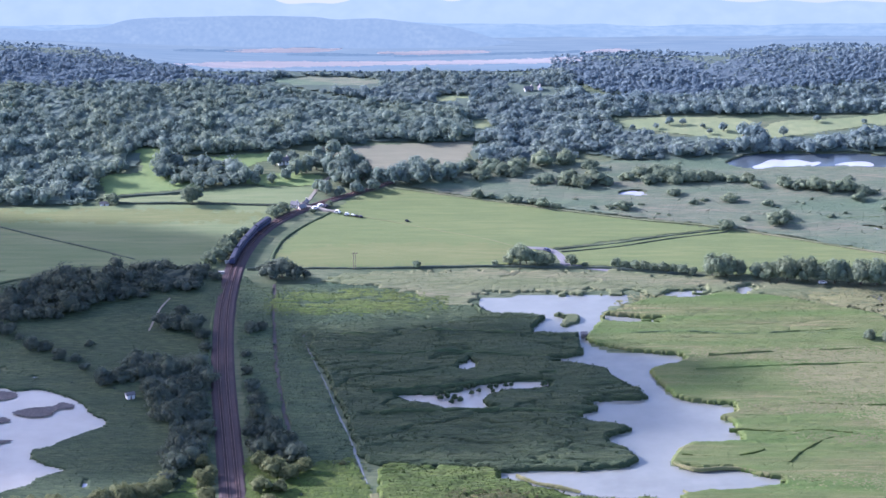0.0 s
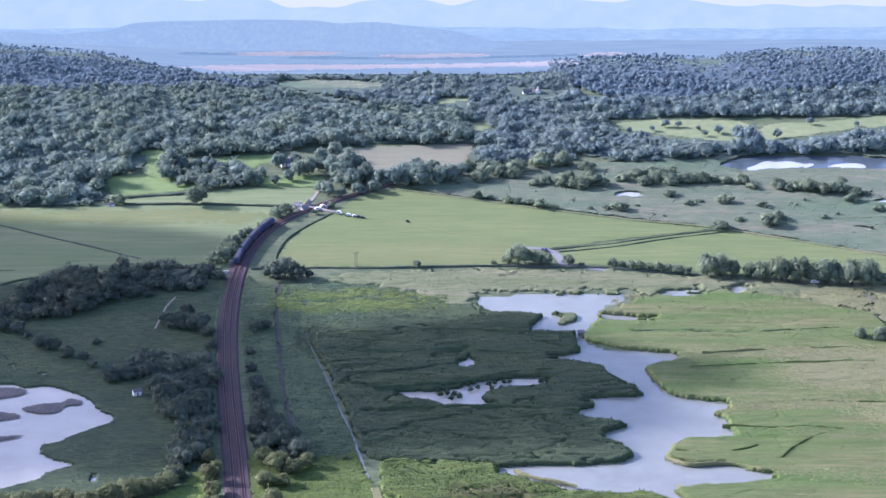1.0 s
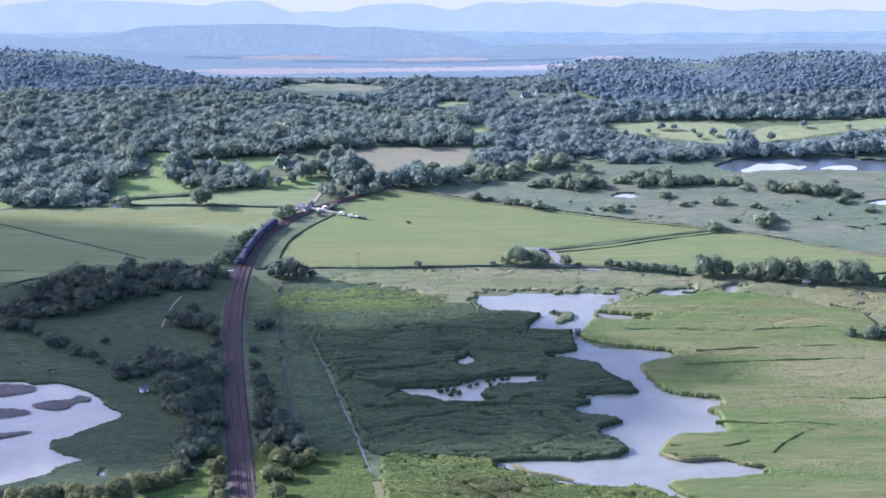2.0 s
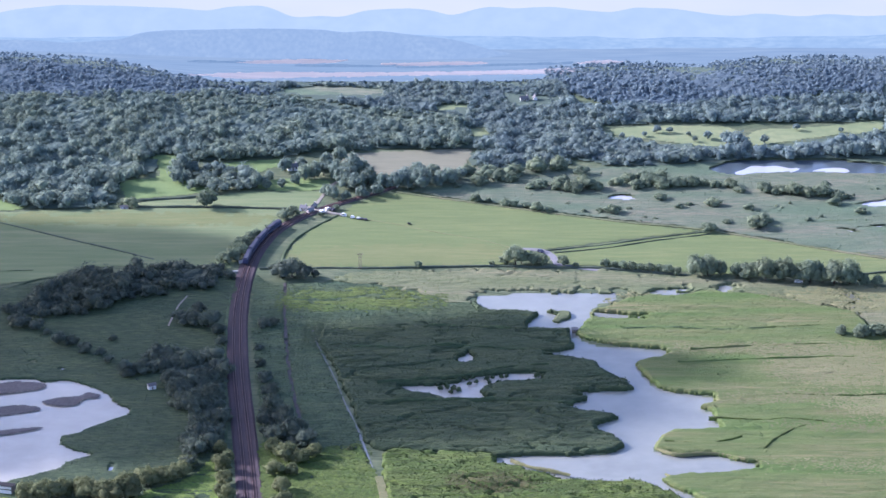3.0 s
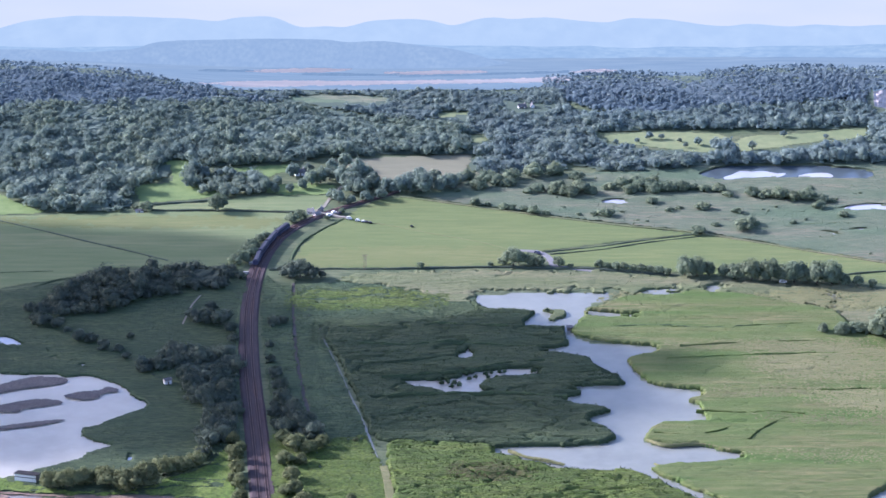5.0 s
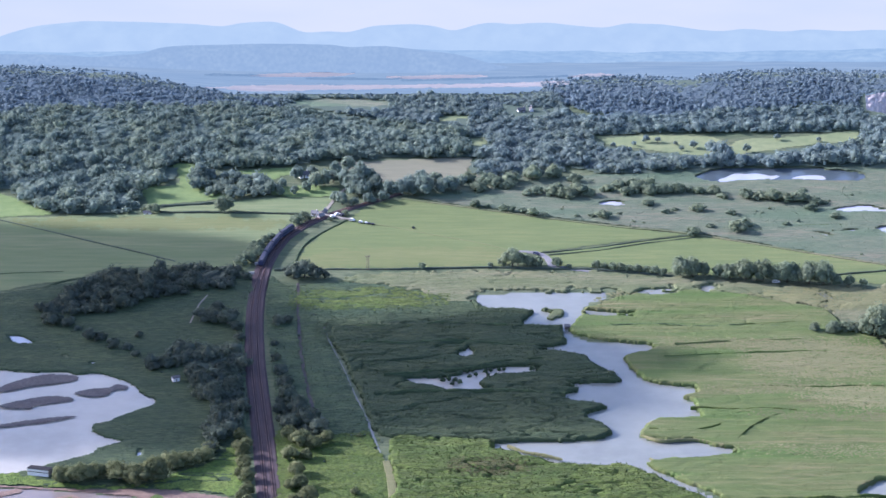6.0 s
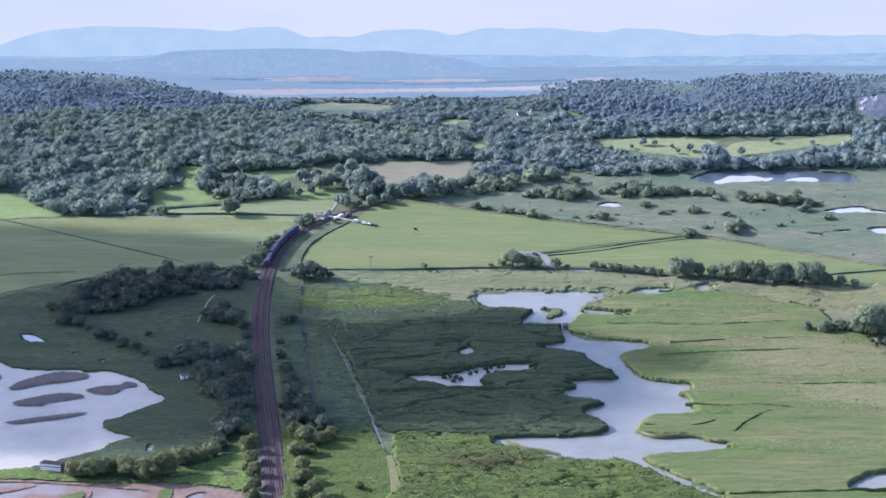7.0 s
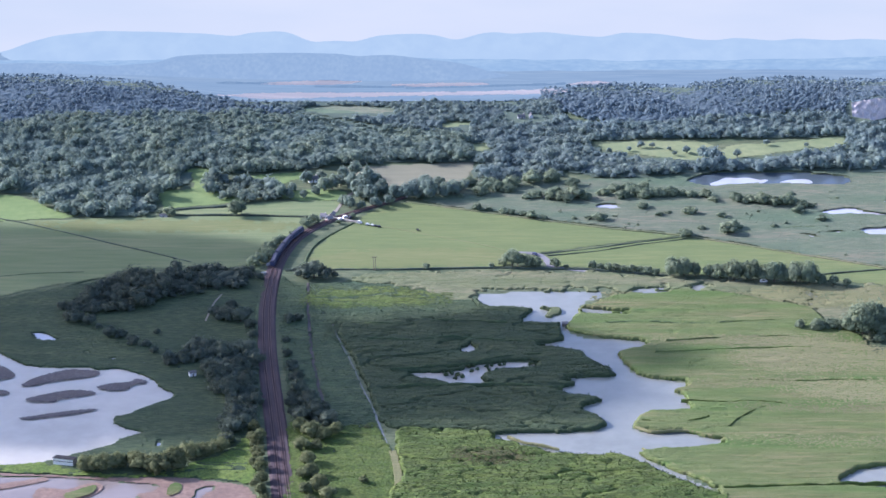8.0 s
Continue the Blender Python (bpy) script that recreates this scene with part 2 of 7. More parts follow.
    me.polygons.foreach_set("use_smooth", [smooth] * len(me.polygons))
    ob = new(name, me)
    ob.parent = parent
    return tagged(ob, label, category, "", kind)


def waves(x, y, size, seed=0, octaves=4):
    """Smooth random relief, about -1 to 1, over plan coordinates: value noise in several octaves."""
    x, y = np.asarray(x, float), np.asarray(y, float)
    table = np.random.RandomState(seed).uniform(-1, 1, (256, 256))
    total, amp, norm = 0.0, 1.0, 0.0
    for k in range(octaves):
        c, s = math.cos(0.7 * k + 0.4), math.sin(0.7 * k + 0.4)
        u, v = (c * x - s * y) / size + 17.3 * k, (s * x + c * y) / size + 41.9 * k
        i, j = np.floor(u).astype(int), np.floor(v).astype(int)
        a, b = u - i, v - j
        a, b = a * a * (3 - 2 * a), b * b * (3 - 2 * b)
        i, j, i1, j1 = i % 256, j % 256, (i + 1) % 256, (j + 1) % 256
        total = total + amp * ((table[i, j] * (1 - a) + table[i1, j] * a) * (1 - b) + (table[i, j1] * (1 - a) + table[i1, j1] * a) * b)
        norm += amp * 0.75
        amp, size = amp * 0.55, size * 0.5
    return total / norm


def smooth_loop(points, closed=True, steps=5):
    """A Catmull-Rom line through plan points."""
    p = np.array(points, float)
    n = len(p)
    out = []
    for i in range(n if closed else n - 1):
        a, b, c, d = (p[(i + k) % n] for k in (-1, 0, 1, 2)) if closed else (p[max(i - 1, 0)], p[i], p[i + 1], p[min(i + 2, n - 1)])
        for s in range(steps):
            t = s / steps
            out.append(0.5 * (2 * b + (c - a) * t + (2 * a - 5 * b + 4 * c - d) * t * t + (3 * b - a - 3 * c + d) * t ** 3))
    if not closed:
        out.append(p[-1])
    return np.array(out)


def inside(x, y, outline, closed=True):
    poly = smooth_loop(outline) if closed else np.array(outline)
    hit = np.zeros(x.shape, bool)
    near = (x >= poly[:, 0].min()) & (x <= poly[:, 0].max()) & (y >= poly[:, 1].min()) & (y <= poly[:, 1].max())
    xs, ys = x[near], y[near]
    h = np.zeros(xs.shape, bool)
    for (x0, y0), (x1, y1) in zip(poly, np.roll(poly, -1, 0)):
        if y0 != y1:
            h ^= ((y0 > ys) != (y1 > ys)) & (xs < (x1 - x0) * (ys - y0) / (y1 - y0) + x0)
    hit[near] = h
    return hit


def hill(x, y):
    """Height of the land: flat valley, wooded rises west and east, a drop behind the fells."""
    z = 17 * np.exp(-((x + 300) / 150) ** 2 - ((y - 262) / 52) ** 2)
    z = z + 9 * np.exp(-((x + 220) / 150) ** 2 - ((y - 190) / 55) ** 2)
    z = z + 11 * np.exp(-((x - 280) / 190) ** 2 - ((y - 262) / 45) ** 2)
    z = z + 12 * np.exp(-((x - 320) / 45) ** 2 - ((y - 225) / 35) ** 2)
    return z - 0.55 * np.clip(y - 384, 0, None)


FLAT_EYE = np.array([0.0, -1419.0, 544.7])


def lifted(x, y):
    """Plan places slid towards the valley so that rising land does not push them out of line with their neighbours."""
    px, py = x.copy(), y.copy()
    for _ in range(12):
        z = hill(px, py)
        k = z / FLAT_EYE[2]
        px, py = x + k * (FLAT_EYE[0] - x), y + k * (FLAT_EYE[1] - y)
    return px, py, hill(px, py)


def grid_patch(name, outline, cell, mat, label, category, kind, holes=(), base=0.1, rise=0.0, size=6.0, seed=0, ragged=0.8, skirt=0.0, gaps=0.0, tufts=0.0, fade=0.0):
    """A patch of ground cover over the plan inside outline but outside holes: a fine sheet with an uneven top and edges that go down."""
    o = np.array(outline)
    x0, y0, x1, y1 = o[:, 0].min() - 2, o[:, 1].min() - 2, o[:, 0].max() + 2, o[:, 1].max() + 2
    nx, ny = int((x1 - x0) / cell) + 1, int((y1 - y0) / cell) + 1
    gx, gy = np.meshgrid(x0 + cell * np.arange(nx), y0 + cell * np.arange(ny))
    cx, cy = gx[:-1, :-1] + cell / 2, gy[:-1, :-1] + cell / 2
    wx = cx + ragged * waves(cx, cy, 5.0, seed + 11, 3)
    wy = cy + ragged * waves(cx, cy, 5.0, seed + 12, 3)
    if fade:
        loose = np.random.RandomState(seed + 13)
        spread = fade * loose.normal(size=(2, *wx.shape))
        wx, wy = wx + spread[0] * 2.0, wy + spread[1]
    keep = inside(wx, wy, outline)
    for h in holes:
        keep &= ~inside(wx, wy, h)
    corner = np.zeros((ny, nx), int)
    for dy in (0, 1):
        for dx in (0, 1):
            corner[dy:ny - 1 + dy, dx:nx - 1 + dx] += keep
    used = corner > 0
    edge = (corner < 4) & used
    z = base + rise * (0.75 + 0.4 * waves(gx * 0.3, gy, 0.8 * size, seed, 3) + 0.05 * np.random.RandomState(seed).uniform(-1, 1, gx.shape))
    if gaps:
        lane = waves(gx * 0.28, gy, 15, seed + 7, 3)
        z = z - gaps * np.exp(-(lane / 0.035) ** 2) * (waves(gx, gy, 40, seed + 8, 2) > -0.25)
        crease = waves(gx * 0.35, gy, 6.0, seed + 9, 2)
        z = z - 0.65 * gaps * np.exp(-(crease / 0.085) ** 2) * np.clip(waves(gx, gy, 18, seed + 10, 2) + 0.5, 0, 1)
    jx = gx + np.random.RandomState(seed + 1).uniform(-0.25, 0.25, gx.shape) * cell
    jy = gy + np.random.RandomState(seed + 2).uniform(-0.25, 0.25, gx.shape) * cell
    if skirt:
        z = np.where(edge, z * 0.5, z)
    jx, jy, ground_z = lifted(jx, jy)
    z = z + ground_z
    index = -np.ones((ny, nx), int)
    index[used] = np.arange(used.sum())
    v = np.stack([jx[used], jy[used], z[used]], -1)
    k = np.argwhere(keep)
    f = np.stack([index[k[:, 0], k[:, 1]], index[k[:, 0], k[:, 1] + 1], index[k[:, 0] + 1, k[:, 1] + 1], index[k[:, 0] + 1, k[:, 1]]], -1)
    if skirt:
        low = v[edge[used]].copy()
        low[:, 2] = -0.7
        low_index = -np.ones((ny, nx), int)
        low_index[edge] = len(v) + np.arange(edge.sum())
        v = np.concatenate([v, low])
        pad = np.pad(keep, 1)
        sides = []
        for a, b, away in (((0, 0), (0, 1), (-1, 0)), ((0, 1), (1, 1), (0, 1)), ((1, 1), (1, 0), (1, 0)), ((1, 0), (0, 0), (0, -1))):
            s = np.argwhere(keep & ~pad[1 + away[0]:pad.shape[0] - 1 + away[0], 1 + away[1]:pad.shape[1] - 1 + away[1]])
            ia, ib = (s[:, 0] + a[0], s[:, 1] + a[1]), (s[:, 0] + b[0], s[:, 1] + b[1])
            sides.append(np.stack([index[ib], index[ia], low_index[ia], low_index[ib]], -1))
        f = np.concatenate([f, *sides])
    if tufts:
        rng = np.random.RandomState(seed + 5)
        pick = k[rng.randint(len(k), size=int(tufts * len(k) * cell * cell))]
        q = np.stack([gx[pick[:, 0], pick[:, 1]], gy[pick[:, 0], pick[:, 1]], z[pick[:, 0], pick[:, 1]] - 0.15], -1)
        q[:, :2] += rng.uniform(0, cell, (len(q), 2))
        a = rng.uniform(0, 6.283, len(q))
        wide, tall = rng.uniform(0.15, 0.4, len(q)), rng.uniform(0.3, 0.7, len(q)) * (0.5 + rise * 0.5)
        side = np.stack([np.cos(a) * wide, np.sin(a) * wide, 0 * a], -1)
        tip = np.stack([rng.uniform(-0.3, 0.5, len(q)), rng.uniform(-0.3, 0.3, len(q)), tall], -1)
        tri = np.stack([q - side, q + side, q + tip], 1).reshape(-1, 3)
        tagged(new(name + "_blades", mesh_of(name + "_blades", tri, np.arange(len(tri)).reshape(-1, 3), mat)), "leaf blades of " + label[0].lower() + label[1:], category, "", "stuff")
    return sheet(name, v, f, mat, label, category, kind)


def pool(name, outline, mat, label, z=-0.35, grow=1.6):
    """Still water: a flat sheet a little larger than its outline, under the edge of the reeds."""
    p = smooth_loop(outline, steps=4)
    c = p.mean(0)
    nrm = np.roll(p, -1, 0) - np.roll(p, 1, 0)
    nrm = np.stack([nrm[:, 1], -nrm[:, 0]], -1) / (np.linalg.norm(nrm, axis=1)[:, None] + 1e-6)
    area = np.sum(p[:, 0] * np.roll(p[:, 1], -1) - np.roll(p[:, 0], -1) * p[:, 1])
    p = p + nrm * grow * (1 if area > 0 else -1)
    bm = bmesh.new()
    bm.faces.new([bm.verts.new((a, b, z)) for a, b in p])
    bmesh.ops.triangulate(bm, faces=bm.faces)
    for f in bm.faces:
        if f.normal.z < 0:
            f.normal_flip()
    return tagged(part(name, bm, mat), label, "water", "", "structure")


def ribbon(name, line, widths, heights, mat, label, category, kind="structure", parent=None, shift=0.0, steps=6):
    """A strip along a plan line with a flat top and sloping shoulders; widths at its ends, and shift to its right, both scaled along the line."""
    p = smooth_loop(line, False, steps)
    t = np.linspace(0, 1, len(p))
    d = np.gradient(p, axis=0)
    nrm = np.stack([d[:, 1], -d[:, 0]], -1) / np.linalg.norm(d, axis=1)[:, None]
    w = np.interp(t, np.linspace(0, 1, len(widths)), widths)
    verts, faces = [], []
    for i, (q, n2, ww) in enumerate(zip(p, nrm, w)):
        z = hill(q[0], q[1])
        for side, h in ((-0.62, 0.0), (-0.5, 1.0), (0.5, 1.0), (0.62, 0.0)):
            a = q + n2 * ww * (side + shift)
            verts.append((a[0], a[1], z + (heights if h else -0.05)))
        if i:
            b = 4 * i
            faces += [(b - 4 + k, b - 3 + k, b + 1 + k, b + k) for k in range(3)]
    return sheet(name, verts, faces, mat, label, category, kind, smooth=False, parent=parent)


# ---- foliage ----
def icosphere(detail):
    bm = bmesh.new()
    bmesh.ops.create_icosphere(bm, subdivisions=detail, radius=1)
    v = np.array([q.co[:] for q in bm.verts])
    f = np.array([[q.index for q in t.verts] for t in bm.faces])
    bm.free()
    return v, f


def billow(rng, iv, lumps, depth):
    """How far a crown swells in each direction: rounded boughs with creases between them, and a fine unevenness."""
    d = rng.normal(size=(lumps, 3))
    d[:, 2] = np.abs(d[:, 2]) * 0.9 - 0.15
    d /= np.linalg.norm(d, axis=1)[:, None]
    near = np.arccos(np.clip(iv @ d.T, -1, 1)) / rng.uniform(0.3, 0.6, lumps)
    swell = np.clip(1 - near ** 2, 0, None).max(1)
    return 1 - depth + 1.5 * depth * np.sqrt(swell) + 0.05 * rng.uniform(-1, 1, len(iv))


def lump_arrays(seed, lobes, width, height, low, leaves, leaf, detail=2):
    """A crown: a broad dome of billowing boughs with a few lower ones beside it, and small leaf sprays lying over both. Returns vertices and triangles."""
    rng = np.random.RandomState(seed)
    vs, fs, count = [], [], 0
    for i in range(lobes):
        iv, it = icosphere(detail)
        it = it[(iv[it][:, :, 2] > -0.4).any(1)]
        a, r = 2.4 * i + rng.uniform(-0.4, 0.4), 0.0 if i == 0 else rng.uniform(0.2, 0.36) * width
        c = np.array([r * math.cos(a), r * math.sin(a), low + (height - low) * (0.42 if i == 0 else rng.uniform(0.2, 0.62))])
        k = 1.4 if i == 0 else rng.uniform(0.5, 1.0)
        s = np.array([width * 0.25 * k, width * 0.25 * k * rng.uniform(0.85, 1.1), (height - low) * (0.52 if i == 0 else rng.uniform(0.2, 0.36))])
        grow = billow(rng, iv, 11, 0.3)
        vs.append(c + iv * grow[:, None] * s * 0.84)
        fs.append(it + count)
        count += len(iv)
        m = max(1, int(leaves * (0.5 if i == 0 and lobes > 1 else 1.0 if lobes == 1 else 0.5 / (lobes - 1))))
        d = rng.normal(size=(m, 3))
        d[:, 2] = np.abs(d[:, 2]) - 0.25
        d /= np.linalg.norm(d, axis=1)[:, None]
        q = c + d * billow(rng, d, 16, 0.24)[:, None] * s * rng.uniform(0.84, 1.08, (m, 1))
        t1, t2 = rng.normal(size=(m, 3)), rng.normal(size=(m, 3))
        t1, t2 = ((t - 0.7 * (t * d).sum(1)[:, None] * d) * leaf for t in (t1, t2))
        vs.append(np.stack([q - t1 * 0.5, q + t1 * 0.5, q + t2 * 0.9], 1).reshape(-1, 3))
        fs.append(np.arange(3 * m).reshape(-1, 3) + count)
        count += 3 * m
    return np.concatenate(vs), np.concatenate(fs)


def mesh_of(name, v, f, mat):
    me = bpy.data.meshes.new(name)
    me.vertices.add(len(v))
    me.vertices.foreach_set("co", np.asarray(v, np.float32).ravel())
    me.loops.add(3 * len(f))
    me.loops.foreach_set("vertex_index", np.asarray(f, np.int32).ravel())
    me.polygons.add(len(f))
    me.polygons.foreach_set("loop_start", np.arange(0, 3 * len(f), 3, dtype=np.int32))
    me.polygons.foreach_set("loop_total", np.full(len(f), 3, np.int32))
    me.update(calc_edges=True)
    me.materials.append(mat)
    return me


WOOD_FORMS = [lump_arrays(s, 4, 11.5, 6.6 + 0.9 * (s % 4), 0.0, 150, 0.85, 1) for s in range(14)]
FAR_FORMS = [lump_arrays(20 + s, 2, 11.5, 7.0 + 0.9 * (s % 3), 0.0, 34, 1.5, 1) for s in range(9)]


def woodland(name, outlines, spacing, mat, label, seed=1, scale=1.0, avoid=(), dwindle=True, forms=WOOD_FORMS, thin=1.0):
    """Many trees grown together, too many to count: one object. Trees grow lower towards the valley's far end."""
    rng = np.random.RandomState(seed)
    o = np.concatenate([np.array(q) for q in outlines])
    xs, ys, ss, row = [], [], [], o[:, 1].min()
    while row < o[:, 1].max():
        s = float(np.clip(1.12 - 0.0036 * (row - 75), 0.36, 1.12)) if dwindle else 1.0
        x = np.arange(o[:, 0].min(), o[:, 0].max(), spacing * s)
        xs.append(x + rng.uniform(-0.8, 0.8, x.size) * spacing * s)
        ys.append(row + rng.uniform(-0.8, 0.8, x.size) * spacing * s)
        ss.append(np.full(x.size, s))
        row += spacing * s
    gx, gy, gs = np.concatenate(xs), np.concatenate(ys), np.concatenate(ss) * scale
    keep = np.zeros(gx.shape, bool)
    wx, wy = gx + 2.5 * waves(gx, gy, 25, seed), gy + 2.5 * waves(gx, gy, 25, seed + 1)
    for q in outlines:
        keep |= inside(wx, wy, q) & inside(wx, wy + 8 * gs, q)
    for q in avoid:
        keep &= ~inside(gx, gy, q) & ~inside(gx, gy + 8 * gs, q) & ~inside(gx, gy + 16 * gs, q)
    keep &= rng.uniform(size=keep.shape) < thin
    gs = gs * (1 + 0.3 * waves(gx, gy, 22, seed + 4, 2))
    x, y, z = lifted(gx[keep], gy[keep])
    vs, fs, count = [], [], 0
    for a, b, c, s in zip(x, y, z, gs[keep]):
        v, f = forms[rng.randint(len(forms))]
        t, s = rng.uniform(0, 6.283), s * (0.55 + 0.75 * rng.uniform() ** 1.6)
        v = v * (s, s, s * rng.uniform(0.8, 1.08))
        vs.append(np.stack([v[:, 0] * math.cos(t) - v[:, 1] * math.sin(t) + a, v[:, 0] * math.sin(t) + v[:, 1] * math.cos(t) + b, v[:, 2] + c - 0.3], -1))
        fs.append(f + count)
        count += len(v)
    ob = new(name, mesh_of(name, np.concatenate(vs), np.concatenate(fs), mat))
    return tagged(ob, label, "woodland", "", "stuff")


def understorey(name, outline, mat, label, seed, tall=5.0, avoid=(), dwindle=True):
    """The closed leafy mass between the crowns of a wood: an uneven sheet that comes down to the ground all round."""
    o, cell = np.array(outline), 2.0
    gx, gy = np.meshgrid(np.arange(o[:, 0].min(), o[:, 0].max(), cell), np.arange(o[:, 1].min(), o[:, 1].max(), cell))
    size = np.clip(1.12 - 0.0036 * (gy - 75), 0.36, 1.12) if dwindle else np.ones(gy.shape)
    keep = np.ones(gx.shape, bool)
    for dx, dy in ((-4, 0), (4, 0), (0, -5), (0, 7)):
        keep &= inside(gx + dx, gy + dy, outline)
        for q in avoid:
            keep &= ~inside(gx + dx, gy + 1.6 * dy, q)
    inner = keep & np.roll(keep, 1, 0) & np.roll(keep, -1, 0) & np.roll(keep, 1, 1) & np.roll(keep, -1, 1)
    z = np.where(inner, tall * size * (0.8 + 0.4 * waves(gx, gy, 7, seed, 3) + 0.25 * np.random.RandomState(seed).uniform(-1, 1, gx.shape)), 0.2)
    rng = np.random.RandomState(seed)
    x, y, ground_z = lifted(gx + rng.uniform(-0.7, 0.7, gx.shape), gy + rng.uniform(-0.7, 0.7, gx.shape))
    n = np.arange(gx.size).reshape(gx.shape)
    f = np.stack([n[:-1, :-1], n[:-1, 1:], n[1:, 1:], n[1:, :-1]], -1)[keep[:-1, :-1] & keep[:-1, 1:] & keep[1:, 1:] & keep[1:, :-1]]
    used, f = np.unique(f, return_inverse=True)
    v = np.stack([x, y, z + ground_z], -1).reshape(-1, 3)[used]
    return sheet(name, v, f.reshape(-1, 4), mat, label, "woodland", "stuff", smooth=False)


def tree_form(name, seed, width, height, low, mat, lobes, leaves, leaf, label, category="tree"):
    """One tree or bush as a thing: trunk with limbs, and crown."""
    rng = np.random.RandomState(seed)
    top = new(name)
    tagged(top, label, category)
    bm = bmesh.new()
    def limb(a, b, r0, r1):
        d = Vector(b) - Vector(a)
        m = Matrix.Translation((Vector(a) + Vector(b)) / 2) @ d.to_track_quat("Z", "Y").to_matrix().to_4x4()
        bmesh.ops.create_cone(bm, cap_ends=True, segments=7, radius1=r0, radius2=r1, depth=d.length, matrix=m)
    trunk = max(low * 1.3, height * 0.35)
    limb((0, 0, -0.3), (0, 0, trunk), 0.035 * height + 0.05, 0.022 * height)
    for i in range(5):
        a = i * 1.257 + rng.uniform(-0.4, 0.4)
        limb((0, 0, trunk * rng.uniform(0.7, 0.95)), (width * 0.28 * math.cos(a), width * 0.28 * math.sin(a), height * rng.uniform(0.55, 0.75)), 0.016 * height, 0.006 * height)
    part("trunk", bm, BARK, top)
    v, f = lump_arrays(seed, lobes, width, height, low, int(0.72 * leaves), leaf, 2)
    crown = new("crown", mesh_of("crown", v, f, mat))
    crown.parent = top
    return top


def place_all(form, spots, group, seed=0):
    """The first spot takes the form itself, the others copies; a spot is x, y and a size."""
    rng = np.random.RandomState(seed)
    form["group"] = group
    for i, (x, y, s) in enumerate(spots):
        px, py, pz = lifted(np.array([float(x)]), np.array([float(y)]))
        m = pose(px[0], py[0], pz[0], 0, 0, rng.uniform(0, 360))
        ob = form if i == 0 else copy_thing(form, m)
        ob.matrix_basis = m @ Matrix.Diagonal((s * rng.uniform(0.9, 1.1), s * rng.uniform(0.9, 1.1), s * rng.uniform(0.9, 1.1), 1))


def box(bm, x0, y0, z0, x1, y1, z1):
    m = Matrix.Translation(((x0 + x1) / 2, (y0 + y1) / 2, (z0 + z1) / 2)) @ Matrix.Diagonal((x1 - x0, y1 - y0, z1 - z0, 1))
    return bmesh.ops.create_cube(bm, size=1, matrix=m)["verts"]


# ---- plan outlines, in metres east and north of the valley's middle ----
LAKE_NORTH = [(15.6, -65), (27, -62.6), (55, -60.2), (80.4, -59.4), (83.9, -62.8), (81.8, -67.7), (74.6, -71), (71.3, -81.6), (69.6, -91.2), (65.6,
    -101.6), (63.3, -111.7), (65.3, -121), (62.4, -127.1), (60.2, -121), (59.9, -107), (62.5, -102.3), (54.9, -105.5), (42.9, -103.8), (39.9, -101.5),
    (45.5, -87.9), (45, -83.9), (32.8, -82.3), (20.6, -79.8)]
LAKE_MID = [(62.7, -119.5), (65.3, -121), (73.4, -126.4), (83.7, -128), (99.8, -130.3), (104.3, -133.4), (100.8, -137.9), (91.7, -141.6), (88.8,
    -145.3), (89.5, -154.2), (92.3, -164.4), (95.6, -171.7), (102.3, -178.1), (110.6, -181.7), (119.6, -184.6), (121.5, -188.8), (115.5, -193),
    (114.5, -197.1), (118.7, -201.3), (120.1, -211.6), (121.3, -217.7), (113.4, -218.3), (102.2, -219.6), (94.3, -225), (84.5, -234.9), (74.1,
    -224.9), (70.1, -221.5), (66.2, -216.2), (71.9, -212.1), (78.3, -208), (75.2, -203.2), (64.1, -199.1), (54.4, -194.2), (63.2, -189.3), (64.8,
    -183.7), (59.2, -180.8), (70.8, -178.7), (82.2, -178.8), (86.8, -174.5), (83, -165.9), (76.3, -155.6), (72.3, -147.5), (63.9, -140), (50.8, -137),
    (46.4, -134.7), (56.9, -131.7), (61.5, -127.1)]
LAKE_SOUTH = [(94.3, -225), (92.5, -231.6), (91.1, -240.1), (97.5, -246.6), (105.6, -246.7), (115.2, -246), (124.3, -251.2), (134.7, -256.4), (120.7,
    -261.4), (101.6, -264.5), (93.3, -267.6), (90.4, -270.7), (95.3, -276.4), (102.6, -285.6), (112.3, -296.5), (121.9, -306.7), (127.5, -310.8),
    (124.1, -311.4), (116.7, -306.1), (107.1, -296.5), (97.3, -285.6), (87.5, -274.5), (81, -270.7), (71.6, -271.3), (63.6, -270.7), (52.9, -268.8),
    (45, -265), (37, -261.8), (31.7, -256.1), (21, -251.6), (29.2, -247.7), (40.1, -247.1), (52.4, -247.1), (64.8, -245.2), (73.1, -243.3), (77.6,
    -236.2), (76, -229.6), (74.1, -223.6), (84.9, -228.3)]
REED_POOL = [(-20.3, -174.9), (-9.4, -172.8), (-0.8, -171.4), (7.8, -169.2), (9.6, -164.2), (16.6, -162), (31.1, -159.2), (42.8, -158.5), (46.1,
    -162.1), (39.7, -164.3), (29.5, -165.7), (20.8, -170), (17.9, -174.3), (16.9, -180), (19.2, -184.3), (22.8, -188.5), (16.2, -191.3), (10.6,
    -188.4), (3.7, -189.8), (0.9, -189.8), (0.6, -183.5), (-5.1, -180.6), (-13.7, -178.5)]
REED_POOL_SMALL = [(5.7, -142.1), (10.4, -137.6), (12.2, -133.8), (13.3, -137.6), (14.5, -142.8), (9.5, -144.3)]
